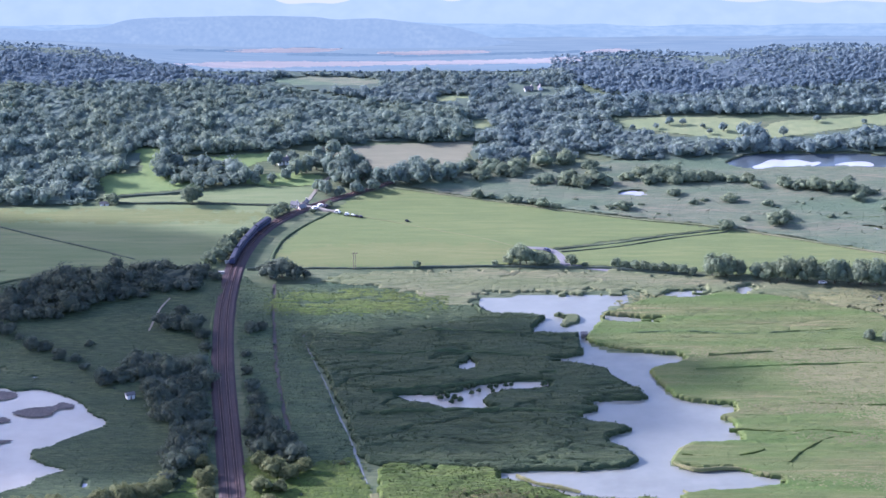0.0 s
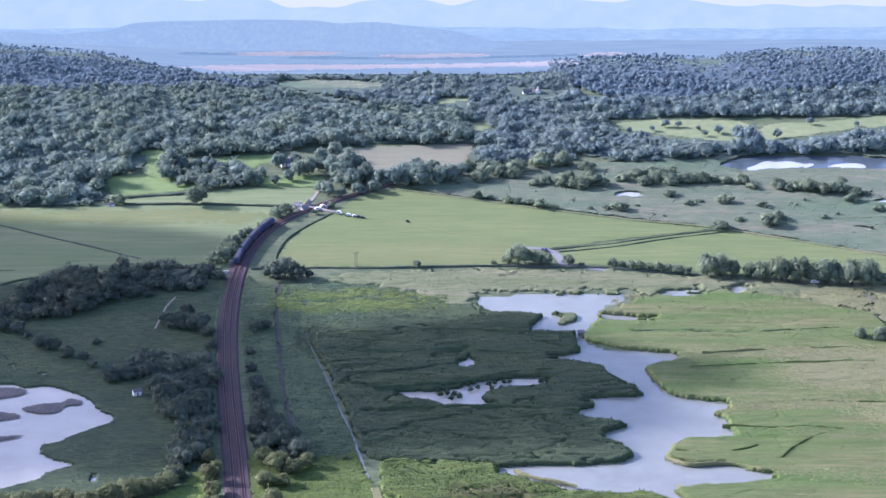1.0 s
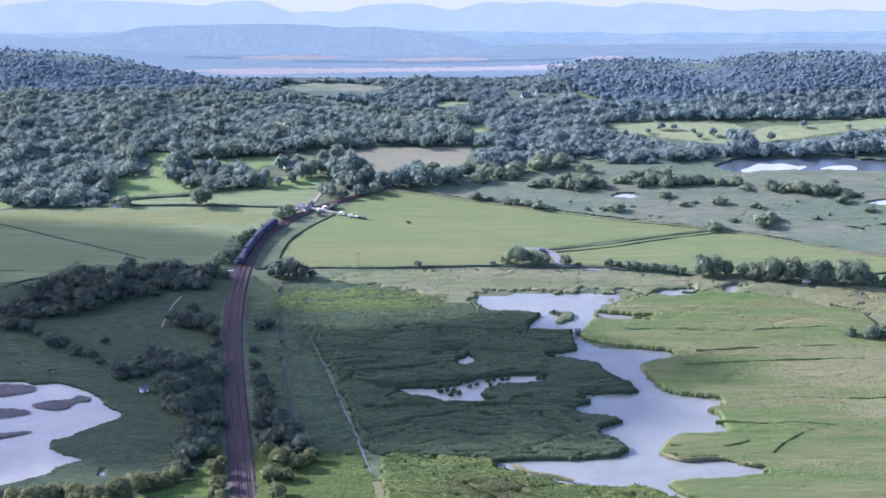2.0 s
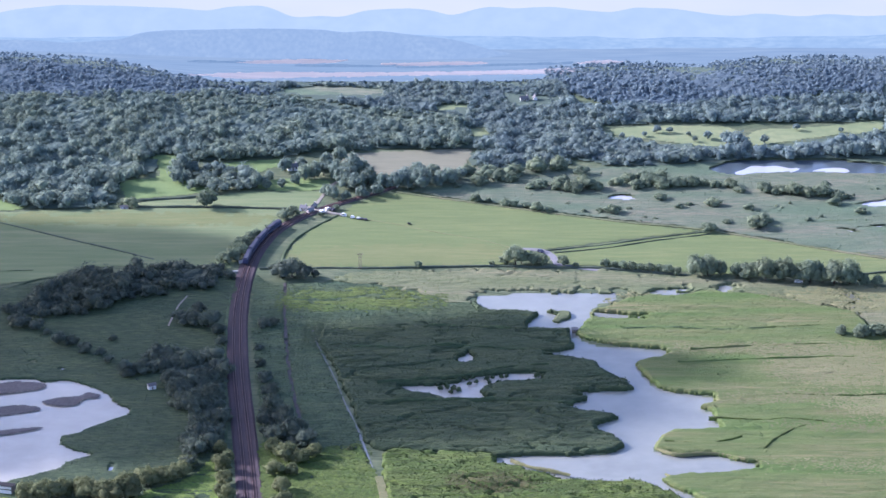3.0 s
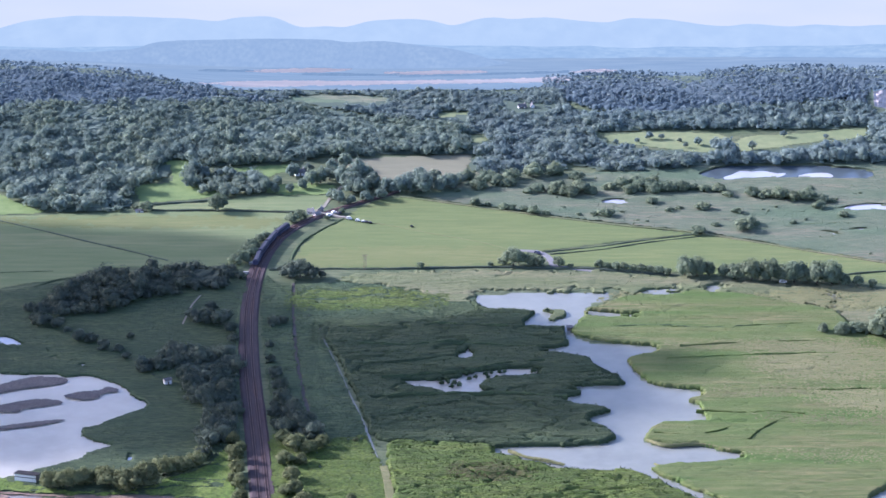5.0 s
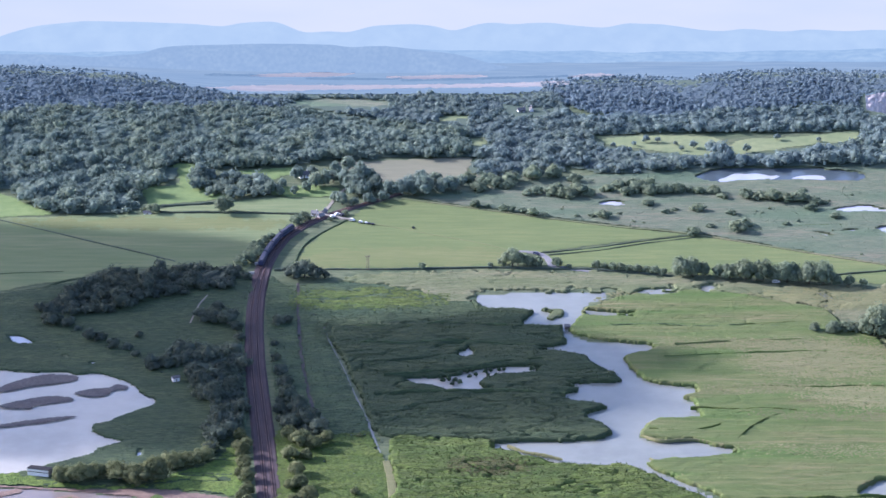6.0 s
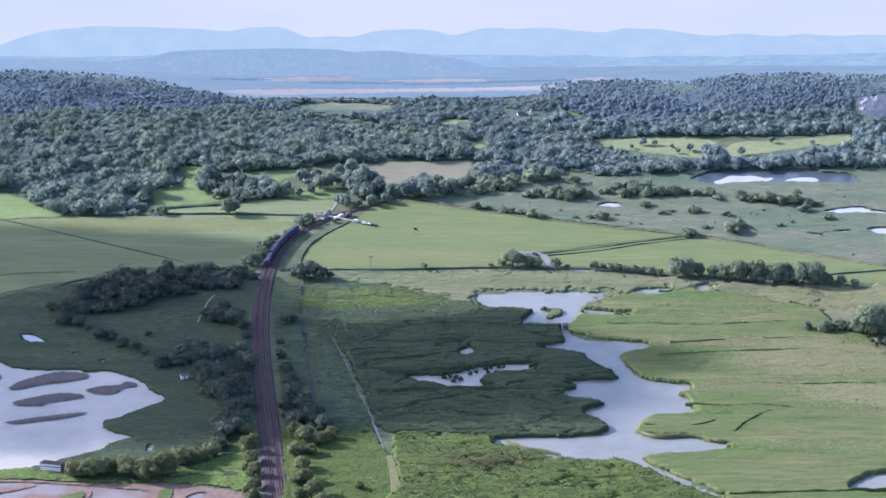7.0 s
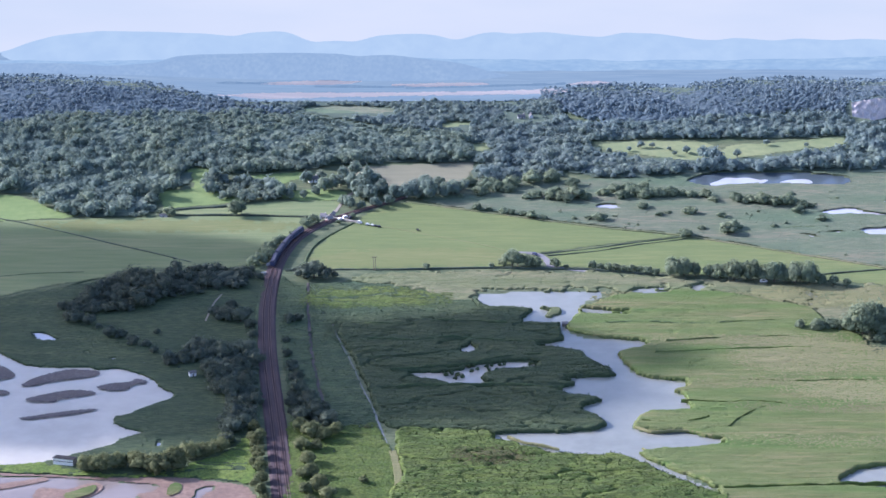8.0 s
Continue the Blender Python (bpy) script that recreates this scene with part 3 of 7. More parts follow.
LAKE_CHANNEL = [(72.3, -85.6), (81.4, -87.3), (90.4, -89.7), (97.9, -90.5), (93.2, -92.9), (81.2, -91.3), (72.2, -88.8)]
LAKE_INLET = [(101.6, -57.8), (114.2, -55.4), (124.9, -57.1), (119.9, -61.2), (107.4, -62.8), (100.7, -61.2)]
LAKE_INLET_EAST = [(133.7, -52.1), (139.4, -51.3), (142.7, -55.5), (138.6, -59.6), (134.4, -57.9)]
BROOK = [(191.4, -59), (200.2, -63.2), (203, -69.8), (200, -76.3), (194.9, -80.4), (194.5, -78.8), (198.8, -73.9), (199.4, -68.9), (195.4, -64)]
POND_WEST = [(-271.9, -119.9), (-252.8, -127.6), (-231.8, -148), (-223, -157.6), (-214.9, -163.5), (-200.3, -165), (-185.8, -165), (-179.6, -168.6),
    (-169.7, -166.5), (-160.4, -172.3), (-150.9, -180.9), (-143.9, -193.6), (-138.3, -198.4), (-139.9, -206), (-146.4, -210.8), (-152.7, -217.5),
    (-160.1, -226.2), (-164.7, -228.8), (-162.9, -237.4), (-155.4, -242.6), (-150.3, -247.2), (-154.6, -250.4), (-159.5, -254.9), (-162.8, -261.2),
    (-175.4, -268.7), (-185.3, -274.9), (-195, -281.7), (-210.6, -284.1), (-231.5, -285.8), (-254.1, -278.4), (-279.7, -157.4)]
MUD_A = [(-216.5, -187.7), (-207.4, -175.7), (-194, -168.6), (-179.9, -170.8), (-181.3, -177.9), (-197.8, -182.9), (-211.2, -189.2)]
MUD_B = [(-212.5, -207.1), (-206.5, -201.7), (-190.5, -194.8), (-178.8, -197.6), (-181.1, -201.7), (-194.7, -205.8), (-196.9, -209.9), (-208.2,
    -209.2)]
MUD_C = [(-212.3, -228.7), (-203.1, -225.4), (-189.9, -220.7), (-174.3, -218.1), (-183.9, -224.1), (-202.4, -230), (-209.2, -230.7)]
MUD_D = [(-177.7, -190.7), (-171.7, -186.5), (-161.9, -184.4), (-159.5, -180.9), (-153.5, -183.7), (-154.5, -187.2), (-159.6, -187.9), (-163.5,
    -195.6), (-173.5, -194.9)]
MUD_E = [(-241.3, -161.2), (-230.8, -163.4), (-224.9, -169.9), (-221.5, -177.1), (-226.7, -180.6), (-237.5, -184.9)]
MUD_F = [(-233.2, -193.3), (-223.8, -195.4), (-222.1, -199.6), (-231.7, -203)]
POOL_A = [(-220, -118.5), (-213.8, -120.1), (-205.9, -127.8), (-209.6, -129.3), (-216.6, -127.8)]
POOL_B = [(-189.3, -144.4), (-187, -143.7), (-186.6, -146.7), (-188.6, -147.4)]
POOL_C = [(-175, -153.4), (-172.1, -153.4), (-171.9, -155.6), (-174.5, -155.6)]
POOL_D = [(-141.8, -261.3), (-140.4, -256.2), (-138.7, -256.8), (-138.9, -262.5)]
SCRAPE = [(-240.6, -294.3), (-208.7, -296.2), (-196.8, -296.2), (-182.1, -298.1), (-163.4, -300.5), (-144.7, -304.1), (-136.4, -307.7), (-137.9,
    -313.6), (-145.8, -317.1), (-143.2, -329.2), (-234.4, -328.9)]
SCRAPE_EAST = [(-118.7, -316), (-116.7, -310.1), (-112.5, -306.6), (-109.8, -307.8), (-111, -312.5), (-114.2, -317.7), (-116.3, -329.2), (-120.1,
    -329.2)]
POND_CORNER = [(184.6, -302.7), (187.4, -297.9), (190.7, -293.1), (196.2, -289.5), (205.4, -286.5), (225, -283.5), (220.8, -308.7), (202.1, -308.1),
    (189.9, -305.7)]
MERE = [(159.6, 114.3), (164.1, 118.4), (169.6, 124.6), (175.7, 123.6), (182, 124.6), (189.2, 120.4), (193.4, 121.4), (188.7, 116.3), (182, 117.3),
    (174.7, 114.3), (168, 115.3), (162.4, 111.2)]
MERE_DARK = [(144.2, 119.5), (157.4, 132), (177, 136.1), (211.7, 134.9), (235.3, 129.6), (244.7, 122.3), (239.8, 112), (222.4, 110), (209, 113.1),
    (174.5, 112.2), (157.2, 110.2)]
MARSH_POOL_A = [(86.6, 74.4), (91.9, 78.3), (98.6, 78.3), (102.3, 71.4), (96.5, 69.5), (89.9, 71.5)]
MARSH_POOL_B = [(218.1, 63.2), (225.5, 69), (234.3, 71.9), (242.3, 68.9), (246.7, 65), (256.2, 61.1), (258.4, 58.2), (246, 60.2), (229.3, 60.3)]
MARSH_POOL_C = [(202.6, 27.2), (206.9, 27.2), (212.8, 22.5), (214.2, 20.7), (207.8, 21.6)]
MARSH_POOL_D = [(218.7, 29.9), (227.2, 32.7), (226.1, 29), (220.1, 28.1)]
MARSH_POOL_E = [(239.1, 35.5), (246.1, 38.3), (265.5, 36.3), (264.4, 28.8), (245.8, 25.2), (240.8, 28.9)]
MARSH_POOL_F = [(257.7, 82.7), (262.4, 84.6), (280.4, 86.5), (278.7, 76.6), (263.7, 77.7)]
DITCH_LINE = [(-61.5, -108.2), (-58.8, -122.2), (-54.9, -139.6), (-49.4, -162.5), (-43.3, -192.5), (-38.5, -213.1), (-34.4, -234.5), (-29.4, -260.3),
    (-27.1, -268.5)]
REEDS_WEST = [(-57.7, -112.9), (-45.9, -106.7), (-15.9, -102.1), (14.4, -89.4), (14.6, -73.2), (23.2, -73.3), (34.4, -78.2), (46.6, -81.5), (62.7,
    -97.6), (64.4, -128.7), (74.7, -158.6), (88.3, -173.1), (80.2, -214.8), (80, -241.4), (67.2, -251.1), (42.8, -249.1), (23.7, -249), (18.3,
    -246.4), (-9, -243.7), (-25.4, -242.4), (-33.3, -233.2), (-38.8, -204.3), (-46.3, -169.1), (-53.1, -139.6)]
REEDS_SOUTH = [(-25.4, -246.3), (-9, -245), (18.3, -247.7), (26.4, -254.1), (36.9, -263.7), (55.5, -270.6), (80.9, -272), (88.7, -276.3), (102.1,
    -292.9), (116.5, -308.4), (125, -315.5), (129.7, -332.8), (-18.7, -332.4), (-21.3, -297.3)]
REEDS_EAST = [(65.9, -93.6), (81.9, -77.6), (101.1, -65.3), (141.5, -62.1), (185.5, -82), (196.9, -88.5), (203, -110), (214, -121), (219,
    -132.2), (225, -159), (262, -166.4), (231.5, -335.9), (195.8, -335.8), (155, -335.7), (132.3, -332.8), (124.4, -308.5), (107.6, -290.5), (87.9,
    -267), (98.9, -263.9), (131.9, -257.6), (97.6, -244.7), (90, -234.9), (93.7, -221.6), (117.7, -216.3), (112.5, -194.4), (94.1, -173.1), (87.2,
    -143.8), (102.6, -132.6), (76.4, -124.9), (63.5, -113.3)]
SEDGE_NORTH = [(-54.1, -41.3), (-29.2, -33.6), (2.4, -30.3), (33.9, -30.4), (65.4, -32.2), (96.8, -34.9), (127.8, -41), (158.5, -47.1), (189.1,
    -52.3), (219.9, -54.9), (262.5, -60.1), (250.9, -129.3), (209.5, -129.2), (189.6, -98), (194.2, -86), (155.8, -73.7), (110.3, -65.3), (82.9,
    -58.6), (33.3, -58.4), (16.2, -63.4), (13.9, -77.3), (-3.9, -71.5), (-16.3, -58.3), (-35.1, -51.5)]
STRAW_A = [(145.9, -142.5), (164.6, -133.6), (185.6, -130.6), (203.5, -129.1), (217, -138.3), (226.1, -151.7), (245.9, -159.1), (243.5, -173.6),
    (209.2, -172), (185.3, -179.1), (165.9, -173.3), (152.3, -166.1)]
STRAW_B = [(166.3, -194.5), (184.2, -187.6), (201.7, -184.8), (220.8, -186.3), (243.9, -187.8), (240.2, -209.9), (213.9, -216.6), (192.2, -212.5),
    (176.3, -205.6)]
STRAW_D = [(103.7, -71.9), (156.8, -63.8), (194.5, -59), (226, -55.8), (240.4, -59.1), (236.2, -86.2), (197.2, -86), (155.4, -77.8)]
STRAW_E = [(79.5, -65.2), (101.2, -63.7), (125.8, -65.4), (108.9, -85.7), (81.7, -81.6)]
FIELD_WEST = [(-314.6, 44.1), (-262.7, 49.6), (-213.4, 53.2), (-163.9, 56.9), (-124, 57.7), (-78.6, 55.6), (-81.7, 43.2), (-93.5, 18.1), (-101, -2.7),
    (-106.6, -29.1), (-134.1, -22), (-180.9, -28.8), (-195.2, -40.8), (-221.8, -52.5), (-244.4, -67.4), (-288.3, -96.4)]
FIELD_EAST = [(-79.9, -25.7), (-76.1, -0.1), (-67.7, 24.5), (-55.3, 45), (-42.7, 68), (-23.8, 80.7), (2.6, 70.8), (35.8, 57.1), (68.6, 44.6), (117,
    28.4), (129.7, 23.8), (99.8, 13.8), (53.8, -1.4), (46.8, -1.4), (29.3, -23.5), (-10.3, -25.9), (-48.2, -27.5)]
FIELD_SOUTHEAST = [(58.8, -22.7), (54.9, -6.8), (99.6, 11), (132.8, 21), (164.3, 10.8), (210.5, -7.4), (245.3, -26.8), (284.6, -40.7), (280.1, -65.9),
    (241.3, -53.3), (214.8, -46.4), (196.6, -42.1), (143.7, -37.7), (81.5, -26.2)]
FIELD_GREEN = [(-158.1, 141.6), (-143.9, 138.4), (-143.7, 110.4), (-135.8, 102.2), (-125.1, 95.1), (-127.5, 82.1), (-162.1, 72.4), (-168.3, 74.4),
    (-172.1, 92.2), (-168.3, 102.3), (-153.5, 108.3)]
FIELD_GREEN_WEST = [(-323.8, 92.8), (-269.7, 94.6), (-255.8, 92.6), (-244.1, 82.5), (-232.1, 68.7), (-219.9, 57.1), (-262.8, 50.5), (-315, 46)]
FIELD_GREEN_NORTH = [(-122.2, 127.8), (-101.7, 133), (-87.9, 135), (-84.6, 124.6), (-94.1, 120.5), (-100.5, 112.2), (-117.9, 114.4)]
FIELD_COTTAGE = [(-96.4, 100), (-79.5, 104), (-62.3, 99.9), (-61.1, 87.8), (-78.6, 84.9), (-97.4, 88)]
FIELD_PALE = [(-158.4, 61.7), (-155, 68.5), (-125.2, 74.2), (-108.9, 82), (-78.6, 83.9), (-63, 81.9), (-66, 72), (-70.8, 58.5), (-117.6, 61.5)]
FIELD_TAN = [(-65.9, 143.4), (-46.4, 145.5), (-18.4, 149.6), (15.4, 151.6), (14.5, 135.7), (11.6, 122.1), (-0.8, 116), (-18, 109.9), (-38.6, 112),
    (-56.3, 126.5)]
FIELD_FAR_A = [(92.2, 181.9), (99.7, 188.5), (121.5, 192.9), (146.6, 191.7), (164.3, 188.3), (167.3, 175), (157.9, 157.5), (143.8, 157.6), (126.7,
    164.2), (112.9, 170.8), (99.7, 175.2)]
FIELD_FAR_B = [(168.4, 164), (172.2, 177.1), (182, 186), (218.6, 192.5), (248.7, 202.6), (248.2, 187.9), (234.8, 179.1), (216.5, 174.8), (194.1,
    166.1), (175.8, 159.6)]
CLEARING_A = [(16.4, 186.6), (25, 188.8), (24.8, 175.5), (17, 173.3)]
CLEARING_B = [(-92.3, 261.4), (-71.9, 266.1), (-49.4, 263.6), (-34.4, 258.7), (-41.6, 249.2), (-71.2, 246.9), (-90.7, 251.7)]
CLEARING_C = [(-4.5, 227.8), (13.9, 232.4), (15.7, 225.4), (-0.8, 220.8)]
RAIL = [(-71.9, -360), (-76.7, -316.1), (-83.1, -253.8), (-88.8, -200.7), (-93.2, -158), (-96.6, -112.8), (-98, -81), (-97.9, -52.1), (-96.3, -22.1),
    (-93.3, -2.7), (-87.1, 19.9), (-77.2, 38.5), (-64, 55.6), (-49.4, 69), (-34.6, 81.8), (-24.6, 90.7)]
LANE = [(36.2, -1.4), (49, -3.2), (54.2, -9.5), (57, -19.2), (59.4, -24.4), (84.3, -33.2)]
FARM_LANE = [(-77.2, 52.7), (-67.6, 62.3), (-64.6, 72), (-61.1, 87.8), (-53.9, 104.9), (-50.7, 115.1)]
CROSSING_ROAD = [(-71.3, 55.6), (-66.2, 53.7), (-61.5, 51.8), (-56.8, 48.9), (-50.1, 46.0)]
TRACK_EAST = [(-43.7, 41.2), (-30.4, 36.5), (-4.1, 22.4), (18.6, 11.3), (36.2, -1.4)]
PATH_WEST = [(-129.6, -104.8), (-128, -87.4), (-126.5, -76.9), (-123.6, -66.2)]
PATH_SOUTH = [(-26.8, -269.8), (-24.7, -285.2), (-22.7, -309.2), (-21.8, -332.4)]
CAUSEWAY = [(-24.5, 81.7), (35.8, 58.1), (94.5, 36), (133.1, 25.6), (195, -3.7), (245.3, -26.8), (283.8, -45)]
WOOD_WEST = [(-362.3, 219.9), (-291.9, 237.1), (-249.3, 248.8), (-183.1, 254.5), (-127.4, 256.7), (-70.8, 236.2), (-33.6, 216.3), (15.5, 206.9),
    (16.1, 155.9), (-18.4, 152.8), (-67.5, 147.7), (-88.1, 139.3), (-136.5, 133.1), (-157.6, 143.8), (-157.3, 112.5), (-171.5, 100.3), (-171.4, 78.3),
    (-179.1, 58.9), (-217.5, 59), (-231.3, 72.7), (-245, 88.5), (-260.1, 98.6), (-338.6, 98.9)]
WOOD_RIDGE = [(-384.9, 335.4), (-306.2, 328.6), (-266.8, 323.3), (-212, 315.3), (-175.6, 294.9), (-147.4, 273.8), (-101, 249.4), (-130.3, 244.8),
    (-182.1, 245), (-247.8, 238.1), (-290.3, 226.6), (-360, 208.4)]
WOOD_MID = [(-147, 268.9), (-87.1, 271.1), (-12.1, 270.8), (40.4, 270.5), (70.7, 277.8), (76.8, 241.5), (97.8, 220.4), (89.2, 195.3), (95.4, 175.2),
    (126.4, 159.8), (157.7, 155.4), (156.2, 138.3), (131, 127.9), (92.6, 123.9), (72.3, 134.4), (58, 121.9), (19.9, 122.1), (16, 141), (16.4, 182.2),
    (10.1, 207), (-33.6, 218.6), (-70.9, 239.8), (-108.7, 254.2)]
WOOD_EAST_RIDGE = [(59.8, 290.2), (79.1, 298.9), (117.6, 305), (155.6, 302.3), (195.1, 316.1), (233.8, 318.5), (297.6, 313.2), (366.6, 309), (352.5,
    234.5), (261.3, 240.8), (240.7, 252.8), (187.5, 241.1), (119.9, 223.8), (77, 247.5)]
WOOD_EAST = [(69.4, 241.6), (98.2, 227.4), (149.7, 238), (223.7, 248), (261, 250), (350.9, 226.3), (334.9, 141.9), (247.2, 140.1), (241.7, 150.8),
    (249.4, 181.3), (250.8, 201.4), (219.1, 197), (165.1, 197.3), (121.8, 197.4), (96.3, 193), (85.9, 201)]
WOOD_MERE = [(157.2, 148.9), (175.6, 157.5), (193.7, 161.7), (215.9, 170.4), (234.3, 174.7), (249.4, 181.3), (248, 145.4), (270.6, 137.9), (269.7,
    131.6), (211.9, 137), (159.3, 134.1), (141.6, 130)]
WOOD_SHORE = [(-149.6, 278.7), (-72.3, 275.9), (2.9, 275.6), (70.9, 281.5), (70.7, 276.5), (2.9, 270.7), (-72.1, 269.8), (-139.7, 271.3)]
COPSE_A = [(-141.8, 95.1), (-145.4, 122.7), (-136.2, 128.9), (-122, 124.7), (-107.5, 114.3), (-100.9, 95), (-105.5, 82), (-125.8, 82.1)]
COPSE_WEST = [(-212.4, -87.1), (-193.9, -51.8), (-181.5, -37.4), (-158.8, -28.9), (-140.4, -22), (-118.5, -18.6), (-105.7, -29.1), (-105.4, -47.9),
    (-118.7, -57.9), (-142.5, -68.6), (-157.1, -76.7), (-168.2, -87.2), (-194.4, -96.7)]
SCRUB_RAIL = [(-150.4, -157.8), (-144.4, -144.6), (-130.4, -137.1), (-104.3, -131.9), (-96.8, -172.5), (-92.9, -224.4), (-96.5, -244.1), (-106.9,
    -250.5), (-112.3, -234.3), (-109.7, -214.3), (-116.4, -200.6), (-122, -188), (-125.3, -168.8), (-136.8, -163.7)]
SCRUB_EAST = [(-80, -186.8), (-71.6, -193.8), (-60.6, -221.1), (-58.3, -241), (-66.3, -247.4), (-76.7, -231.1)]
SHORE_MUD = [(-240.6, -294.3), (-197.1, -294.4), (-179.6, -296.9), (-155.8, -298.1), (-129.5, -298.2), (-116.2, -300.6), (-97.4, -306.6), (-91.6,
    -314.9), (-93, -332.2), (-233.9, -331.8)]
SPIT_A = [(-207.6, -303.4), (-202.6, -301.6), (-193.8, -298.6), (-192.3, -296.8), (-189.6, -300.4), (-199.3, -306.3), (-211.6, -311), (-212.5,
    -305.1)]
SPIT_B = [(-193.5, -313.4), (-191.1, -308.7), (-183.1, -309.9), (-177.9, -309.9), (-170.7, -304.7), (-165.6, -304.1), (-162.5, -307.6), (-164.3,
    -314.7), (-171.3, -320.5), (-192, -320.4)]
SPIT_GRASS = [(-179.5, -317), (-173.7, -312.3), (-167.2, -307.6), (-165.4, -310), (-167.9, -317), (-176.3, -321.6)]
SPIT_GRASS_EAST = [(-132, -315.9), (-130.8, -306.5), (-127.6, -304.8), (-125.5, -307.7), (-125.9, -314.8), (-130.2, -318.3)]
ESTUARY = [(-155.7, 283.6), (-137.1, 288.5), (-103.2, 290.9), (-57.7, 290.7), (-12.2, 291.7), (33.4, 294.1), (73.4, 298.9), (79, 295.1), (73, 288.9),
    (40.8, 286.5), (-12.1, 284.3), (-72.5, 280.8), (-121.4, 278.6), (-140.6, 283.6)]
FLATS = [(-446.3, 385.2), (-315.2, 386), (-76.4, 384.9), (82.7, 384.2), (308.3, 383.2), (459.7, 381.2), (430.1, 252), (78.3, 277.7), (40.6, 275.4),
    (-72.2, 273.5), (-154.7, 271.3), (-417.6, 255.5)]
FLATS_A = [(-123.5, 312.4), (-89.2, 316.1), (-58.4, 315.9), (-73.5, 308.4), (-111.7, 307.3)]
FLATS_B = [(-35.2, 308.2), (14.5, 311.8), (26, 307.9), (3, 303), (-31.3, 303.1)]
FLATS_C = [(79.6, 309), (98.9, 314), (110.3, 311.4), (94.7, 306.4)]
CLOUD_MAIN = [(-318.6, -96.3), (-275.8, -64), (-215.7, -51.7), (-155, -34.9), (-108, -32.5), (-70.3, -98.7), (-28.1, -94.1), (17.4, -91.1), (50.4,
    -102.3), (78.9, -133.3), (116.8, -139.4), (109.6, -157.2), (85.4, -174.5), (79.7, -197.7), (46.4, -221.5), (10.3, -228), (-25.7, -226.6), (-53.2,
    -233.1), (-96.8, -239.6), (-126.6, -243.4), (-161.6, -248.4), (-270.2, -250.7)]
CLOUD_SMALL = [(-332.6, 34.7), (-260.6, 36.4), (-211, 34.3), (-161.2, 28.5), (-110.7, 8.2), (-112.1, -18.6), (-146.8, -22), (-186.4, -35.7), (-228.8,
    -47.5), (-264.6, -57.4), (-312.9, -63.9)]
HEDGE_DIAGONAL = [(-285.8, 68.9), (-263.5, 55.3), (-241.9, 43.8), (-216.8, 28.7), (-192.1, 13), (-167.9, -1.5), (-144.1, -16.7)]
HEDGE_FIELD = [(-160.2, 59.8), (-130.8, 58.7), (-104, 57.6), (-80, 55.6)]
HEDGE_GREEN = [(-161, 68.5), (-145.2, 71.4), (-130.3, 74.2), (-118.8, 78.1)]
HEDGE_SOUTH = [(-90.8, -30), (-60.9, -28.3), (-29.2, -28.5), (2.4, -26.8), (27.7, -26.1), (59.3, -27.9), (81.3, -29.7), (127.8, -40.2)]
HEDGE_TWIN_A = [(52.1, -4.1), (79.8, 3), (106.2, 12.8), (134.5, 21.9)]
HEDGE_TWIN_B = [(56.2, -7.7), (82.8, -0.6), (109.2, 10.1), (137.5, 19.1)]
HEDGE_SOUTHEAST = [(200.2, -38.7), (222.9, -33.7), (244.9, -29.4), (287.7, -23.5)]
DITCH_RAIL = [(-79.8, -29.1), (-79.5, -9), (-75.3, 11.7), (-65.7, 30), (-54.4, 46.9)]
DITCH_WEST = [(-215.5, -70.8), (-213.4, -59.3), (-206.6, -50.1), (-196.6, -42.5), (-181.3, -39.1)]
DITCH_FIELD = [(-267.4, -40.5), (-249, -38), (-230.7, -33.8), (-202.7, -31.3)]
DITCH_STRIP = [(-77.3, -48), (-75.7, -81.1), (-72.5, -128.2), (-68.1, -172.6), (-61.5, -217.8)]
CREEK_EAST = [(164.1, 34.8), (172.8, 30.1), (186.4, 34.7), (200, 38.4), (213.3, 39.3)]
CREEK_NORTH = [(-61.1, -101.9), (-28, -98.9), (2.2, -91.8), (14.4, -86.2)]
CREEK_MID = [(155.4, -108.1), (167.1, -110.5), (181.9, -112.1), (190.5, -115.3)]
REED_ISLAND = [(50.1, -85.5), (52.6, -83.9), (55.5, -86.4), (59.5, -85.6), (61.2, -89.6), (59.8, -94.4), (57.3, -95.2), (55.1, -98.4), (52.5, -96),
    (54.5, -89.6)]
VERGE_WEST = [(-83, -360), (-88.4, -316.1), (-92.6, -253.8), (-96.1, -200.6), (-99.5, -158), (-102, -112.7), (-102.9, -81), (-102.9, -52.1)]
TRAIN_ENDS = [(-95.3, -26.5), (-80.0, 28.7)]
HIDE_AT = [(-183.1, -282.9)]
SPOT_HUT = [(-130.6, -178.1)]
SPOT_HOUSE = [(47.5, 238.1), (53.8, 239.3)]
SPOT_COTTAGE = [(-81.5, 118.3), (-72.6, 54.6), (-67.4, 57.5), (-69.1, 50.8), (-166.7, 57.9), (62.2, -110.2)]
SPOT_VANS = [(-51.4, 45), (-46.7, 42.2), (-43.7, 41.2), (-41.7, 40.3), (-39.7, 39.3), (-17.2, 33.6)]
SPOT_CARS = [(174.5, -48.8), (49.5, -6.8)]
SPOT_CROSSING = [(-62.5, 50.8), (-60, 54.6), (-57, 53.6)]
SPOT_WALLS = [(-100.0, -21.5), (-98.0, -12.7), (-102.4, -35.4)]
SPOT_BOX = [(-63.7, -35.2)]
SPOT_POLE = [(-40.9, -29.3)]
